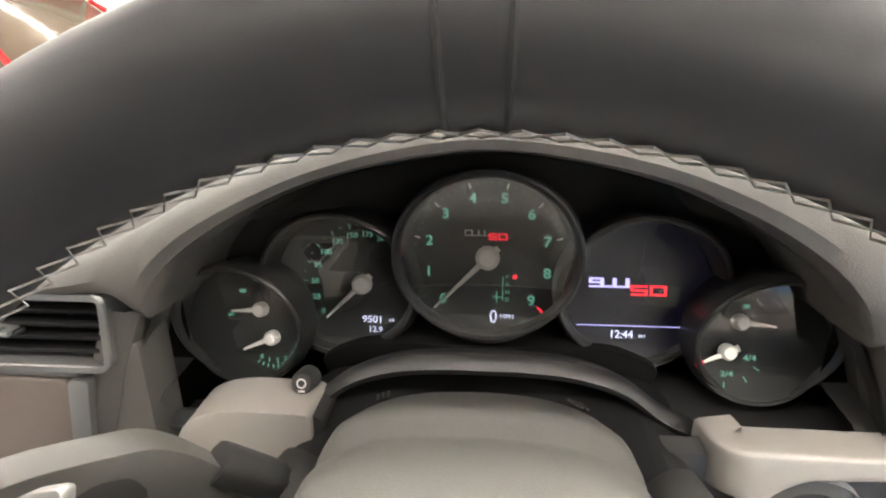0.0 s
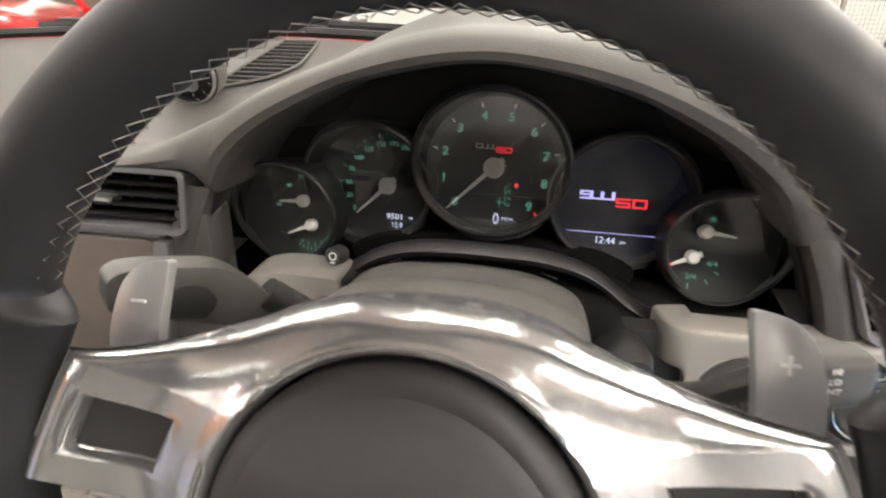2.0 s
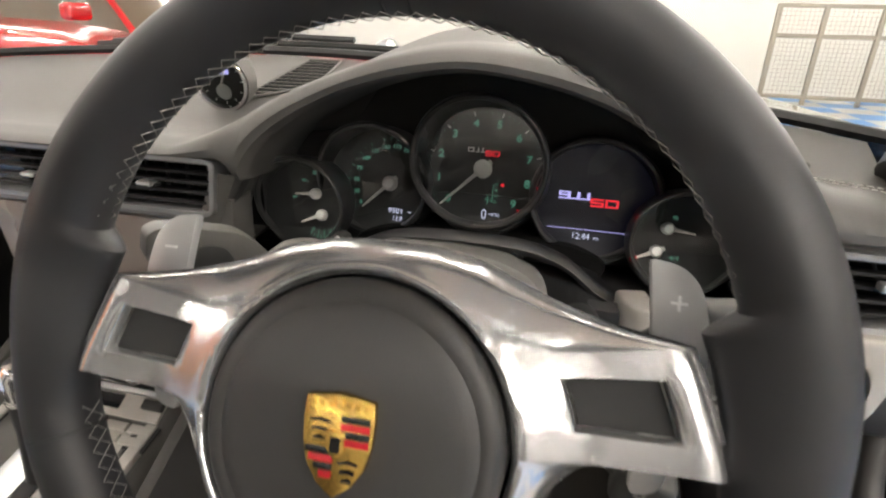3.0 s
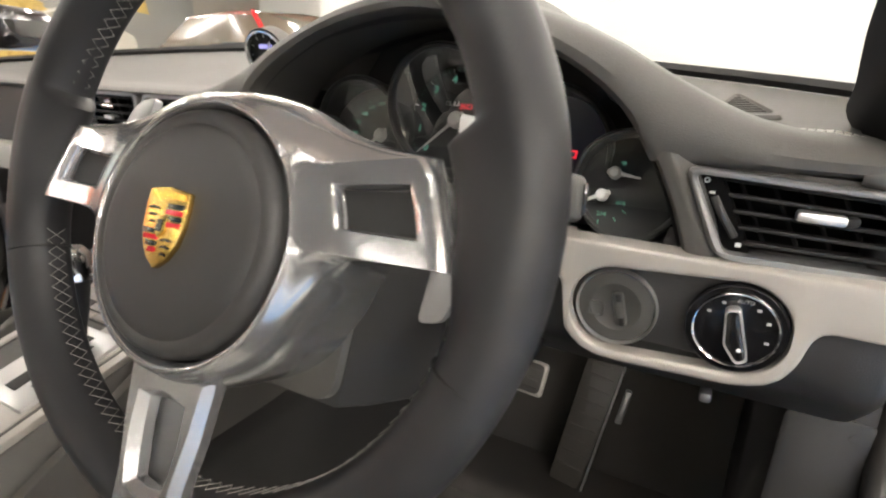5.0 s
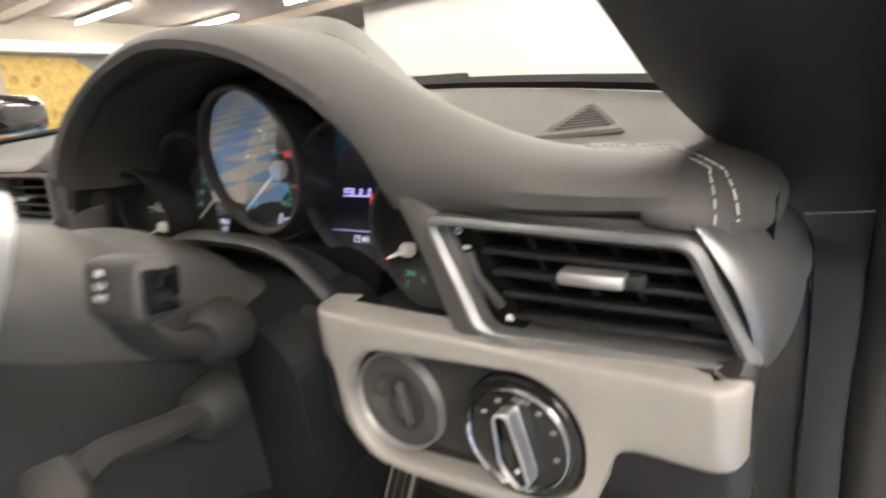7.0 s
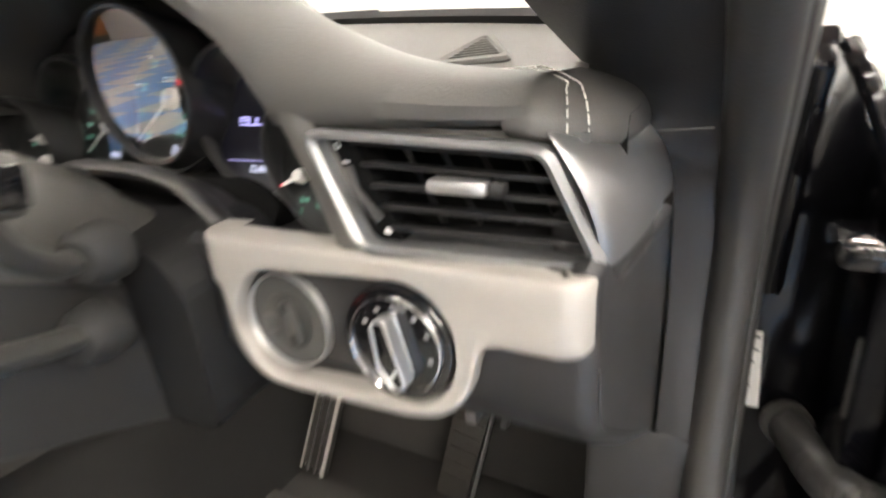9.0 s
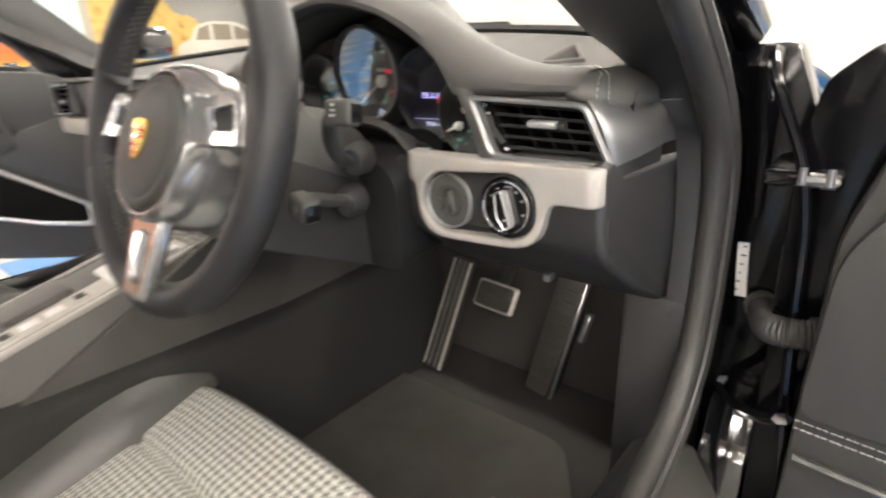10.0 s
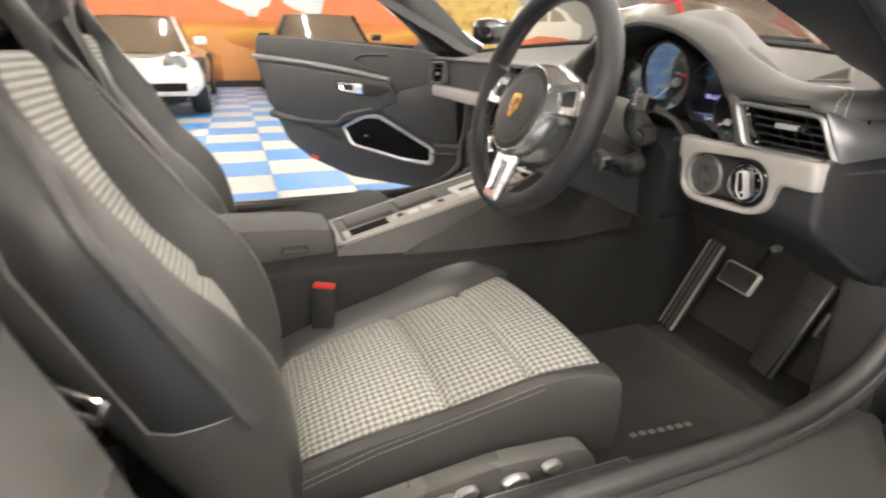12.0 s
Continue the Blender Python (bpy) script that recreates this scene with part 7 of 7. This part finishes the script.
flat_shape("trees", [(3.45, 0.3), (5.6, 0.3)] + ragged([(5.7, 1.0), (5.30, 1.35), (5.55, 1.62), (5.25, 1.78), (4.95, 1.80), (4.80, 2.0), (4.62, 2.20)], 7, 0.06) + [(3.45, 2.21)], TREE, mural2, 0.014)
flat_shape("branch", ragged([(7.0, 1.75), (6.6, 1.95), (6.45, 2.12), (6.75, 2.18), (7.3, 2.19)], 6, 0.05) + [(7.4, 1.7)], TREE, mural2, 0.014)
car_side = rounded([(4.88, 0.92), (4.90, 1.22), (5.20, 1.32), (5.32, 1.58), (5.65, 1.68), (6.25, 1.68), (6.62, 1.52), (6.78, 1.34), (7.02, 1.28), (7.05, 0.95)], 0.12, 4)
flat_shape("painted_car", car_side, CREAM_PAINT, mural2, 0.018)
for pts in ([(5.30, 1.32), (5.40, 1.54), (5.62, 1.62), (5.62, 1.32)], [(5.70, 1.32), (5.70, 1.63), (6.10, 1.62), (6.10, 1.32)], [(6.18, 1.32), (6.18, 1.61), (6.45, 1.52), (6.60, 1.34)]):
    flat_shape("painted_window", pts, WINDOW_PAINT, mural2, 0.022)
flat_shape("painted_red_car", [(5.2, 0.6), (5.3, 0.85), (5.9, 1.02), (6.6, 0.98), (7.0, 0.8), (7.0, 0.6)], BUTTE, mural2, 0.024)
fr = thing("mural_frame", "dark beam along the top of the autumn mural", "beam", kind="structure")
part("beam", box((0.30, 5.2, 0.18), (LEFT + 0.15, 5.95, 2.34), 0.01), STEEL, fr)

# tube lights
LIGHT_SPOTS = [(x, y) for y in (-5.5, -3.48, -1.45, 0.58, 2.6, 4.66, 6.65) for x in (-9.7, -6.5, -3.3, -0.1, 3.1, 5.4)]
# ten more, unseen: added to brighten the cabin through the driver's door
LIGHT_SPOTS += [(x, y) for y in (-6.2, -4.6, -2.5, -0.55, 1.6) for x in (2.2, 4.4)]
for x, y in LIGHT_SPOTS:
    f = thing("tube_light", "lit white fluorescent tube under the ceiling", "ceiling light", Matrix.Translation((x, y, HIGH - 0.12)), "showroom tube lights")
    part("tray", box((1.85, 0.10, 0.04), (0, 0, 0.06), 0.01), STEEL, f)
    part("tube", tube([(-0.90, 0, 0.010), (0.90, 0, 0.010)], 0.022, 10), TUBE, f)
for y in (-4.5, -0.4, 3.65, 7.6):
    bmn = thing("ceiling_beam", "buff painted steel ceiling beam", "beam", kind="structure")
    part("beam", box((RIGHT - LEFT, 0.12, 0.14), ((LEFT + RIGHT) / 2, y, HIGH - 0.07), 0.01), CEIL, bmn)

# wire cage by the east wall
CAGE_PAINT = surface("cage_paint", (0.20, 0.175, 0.135), 0.5, grain=200, bump=0.1, vary=0.15)
cage = thing("wire_cage", "pale steel framed wire mesh cage against the wall", "cage", Matrix.Translation((2.25, 7.3, 0)))
for x in (0, 0.50, 1.1, 1.7):
    part("post", box((0.05, 0.05, 1.15), (x, 0, 0.575), 0.004), CAGE_PAINT, cage)
for z in (0.1, 0.80, 1.13):
    part("rail", box((1.7, 0.04, 0.045), (0.85, 0.0, z), 0.004), CAGE_PAINT, cage)
wires = bmesh.new()
for k in range(33):
    box((0.004, 0.004, 1.05), (0.05 * k + 0.04, 0.02, 0.60), bm=wires)
for k in range(21):
    box((1.7, 0.004, 0.004), (0.85, 0.024, 0.12 + 0.05 * k), bm=wires)
part("mesh", wires, CAGE_PAINT, cage, smooth=False)


# ---- other cars ----
def motor_car(name, label, m, paint, length=4.3, width=1.75, height=1.2, round_lamps=True):
    """A low sports car, nose towards local +x."""
    c = thing(name, label, "car", m)
    st = [(-0.50, 0.42, 0.62, 0.70), (-0.47, 0.30, 0.72, 0.86), (-0.36, 0.22, 0.80, 0.96), (-0.15, 0.20, 0.80, 0.98), (0.05, 0.20, 0.78, 0.98), (0.22, 0.20, 0.72, 0.99), (0.33, 0.22, 0.70, 0.99), (0.41, 0.24, 0.65, 0.97), (0.465, 0.25, 0.58, 0.93), (0.49, 0.265, 0.52, 0.86), (0.50, 0.30, 0.46, 0.78)]
    rows = []
    for u, zb, zt, w in st:
        hw = width / 2 * w
        zt *= height / 1.2
        rows.append([(u * length, y, z) for y, z in ((-hw * 0.9, zb), (-hw, zb + 0.10), (-hw, zt * 0.72), (-hw * 0.93, zt * 0.92), (-hw * 0.72, zt * 1.03), (-hw * 0.35, zt * 0.99), (0, zt * 1.0), (hw * 0.35, zt * 0.99), (hw * 0.72, zt * 1.03), (hw * 0.93, zt * 0.92), (hw, zt * 0.72), (hw, zb + 0.10), (hw * 0.9, zb))])
    part("body", loft(rows, close_u=True, caps=True), paint, c)
    z0, z1 = 0.74 * height / 1.2, height
    cab = []
    for u, z, w in ((-0.34, z0, 0.70), (-0.16, z1 - 0.02, 0.58), (-0.02, z1, 0.56), (0.06, z1 - 0.02, 0.57), (0.20, z0 - 0.02, 0.74)):
        hw = width / 2 * w
        cab.append([(u * length, y, zz) for y, zz in ((-hw * 1.15, z0 - 0.08), (-hw, z - 0.03), (-hw * 0.85, z), (0, z + 0.015), (hw * 0.85, z), (hw, z - 0.03), (hw * 1.15, z0 - 0.08))])
    part("glasshouse", loft(cab), REFLECTION_GLASS, c, "dark windows")
    part("roof_skin", loft([[(x, y, z + 0.006) for x, y, z in r[1:6]] for r in cab[1:4]]), paint, c)
    for sg in (-1, 1):
        part("pillar", tube([(0.06 * length, sg * width / 2 * 0.56, z1 - 0.02), (0.20 * length, sg * width / 2 * 0.76, z0)], 0.022, 6), paint, c)
        for u in (-0.31, 0.31):
            wh = part("wheel", lathe([(0.20, -0.10), (0.30, -0.10), (0.325, -0.07), (0.325, 0.07), (0.30, 0.10), (0.20, 0.10)], 36, (u * length, sg * width / 2 * 0.88, 0.325), (90, 0, 0)), TYRE, c, "black tyre on a silver rim")
            part("rim", lathe([(0, 0.02), (0.05, 0.03), (0.12, 0.01), (0.18, 0.05), (0.205, 0.095), (0.205, -0.095), (0.18, -0.05), (0.12, -0.01), (0.05, -0.03), (0, -0.02)], 24, (u * length, sg * width / 2 * 0.88, 0.325), (90, 0, 0)), SATIN, wh)
        if round_lamps:
            h = part("headlight", lathe([(0, -0.01), (0.06, 0.0), (0.085, 0.012), (0.105, 0.018), (0.115, 0.0), (0.12, -0.08)], 28, (0.452 * length, sg * width / 2 * 0.66, 0.645 * height / 1.2), (0, 62, 0)), DARK_SATIN, c, "round headlight")
            part("lens", lathe([(0, 0.036), (0.07, 0.028), (0.100, 0.014)], 28, (0.452 * length, sg * width / 2 * 0.66, 0.645 * height / 1.2), (0, 62, 0)), GLASS, h)
        part("turn_lamp", box((0.03, 0.12, 0.05), (0.487 * length, sg * width / 2 * 0.48, 0.45), 0.01), SATIN, c)
        mr = part("mirror", box((0.10, 0.16, 0.10), (0.13 * length, sg * (width / 2 * 0.92), z0 + 0.13), 0.03, seg=3), paint, c)
    part("grille", box((0.05, 0.56, 0.06), (0.488 * length, 0, 0.365), 0.02), BLACK, c)
    part("bumper", box((0.05, 0.60, 0.022), (0.503 * length, 0, 0.325), 0.010), BRIGHT, c)
    part("underside", box((0.86 * length, width * 0.7, 0.10), (0, 0, 0.22), 0.02), BLACK, c)
    return c


motor_car("white_car", "low white classic sports car with round headlights", Matrix.Translation((-7.95, -1.87, 0)), WHITE_PAINT, 4.2, 1.72, 1.13)
motor_car("dark_car", "dark green coupe parked against the mural", Matrix.Translation((-9.4, 0.75, 0)) @ Matrix.Diagonal((0.62, 1.12, 1, 1)), DARK_PAINT, 4.3, 1.80, 1.27)
rc = motor_car("red_car", "bright red classic sports car with a louvred lid", Matrix.Translation((-3.3, 3.3, 0)) @ pose(0, 0, 0, 0, 0, -10), RED_PAINT, 4.3, 1.75, 1.2)
for k in range(9):
    part("louvre", box((0.022, 0.60, 0.014), (1.05 + 0.05 * k, 0.0, 0.745 - 0.012 * k), 0.004, (0, 20, 0)), BLACK, rc)

# ---- floor tiles ----
def tile_mesh(material):
    bm = box((TILE - 0.004, TILE - 0.004, 0.012), (0, 0, 0), 0.003, seg=1)
    me = bpy.data.meshes.new("floor_tile")
    bm.to_mesh(me)
    bm.free()
    me.materials.append(material)
    return me


blue, pale = tile_mesh(BLUE_TILE), tile_mesh(PALE_TILE)
rest_blue, rest_pale = bmesh.new(), bmesh.new()
for r in range(-18, 20):
    for j in range(-15, 25):
        x, y = TX - TILE * (r + 0.5), TY + TILE * (j + 0.5)
        if not (LEFT + 0.2 < x < RIGHT - 0.2 and BACK + 0.2 < y < FRONT - 0.2):
            continue
        is_blue = (r + j) % 2 == 1
        if -8 <= j <= 6 and 0 <= r <= 18:
            ob = new("floor_tile", blue if is_blue else pale)
            ob.parent = floor
            ob.location = (x, y, 0.0)
        else:
            bm = rest_blue if is_blue else rest_pale
            s = (TILE - 0.004) / 2
            vs = [bm.verts.new((x + a * s, y + b * s, 0.006)) for a, b in ((-1, -1), (1, -1), (1, 1), (-1, 1))]
            bm.faces.new(vs)
tagged(part("outer_tiles", rest_blue, BLUE_TILE, floor, smooth=False), kind="stuff")
tagged(part("outer_tiles", rest_pale, PALE_TILE, floor, smooth=False), kind="stuff")
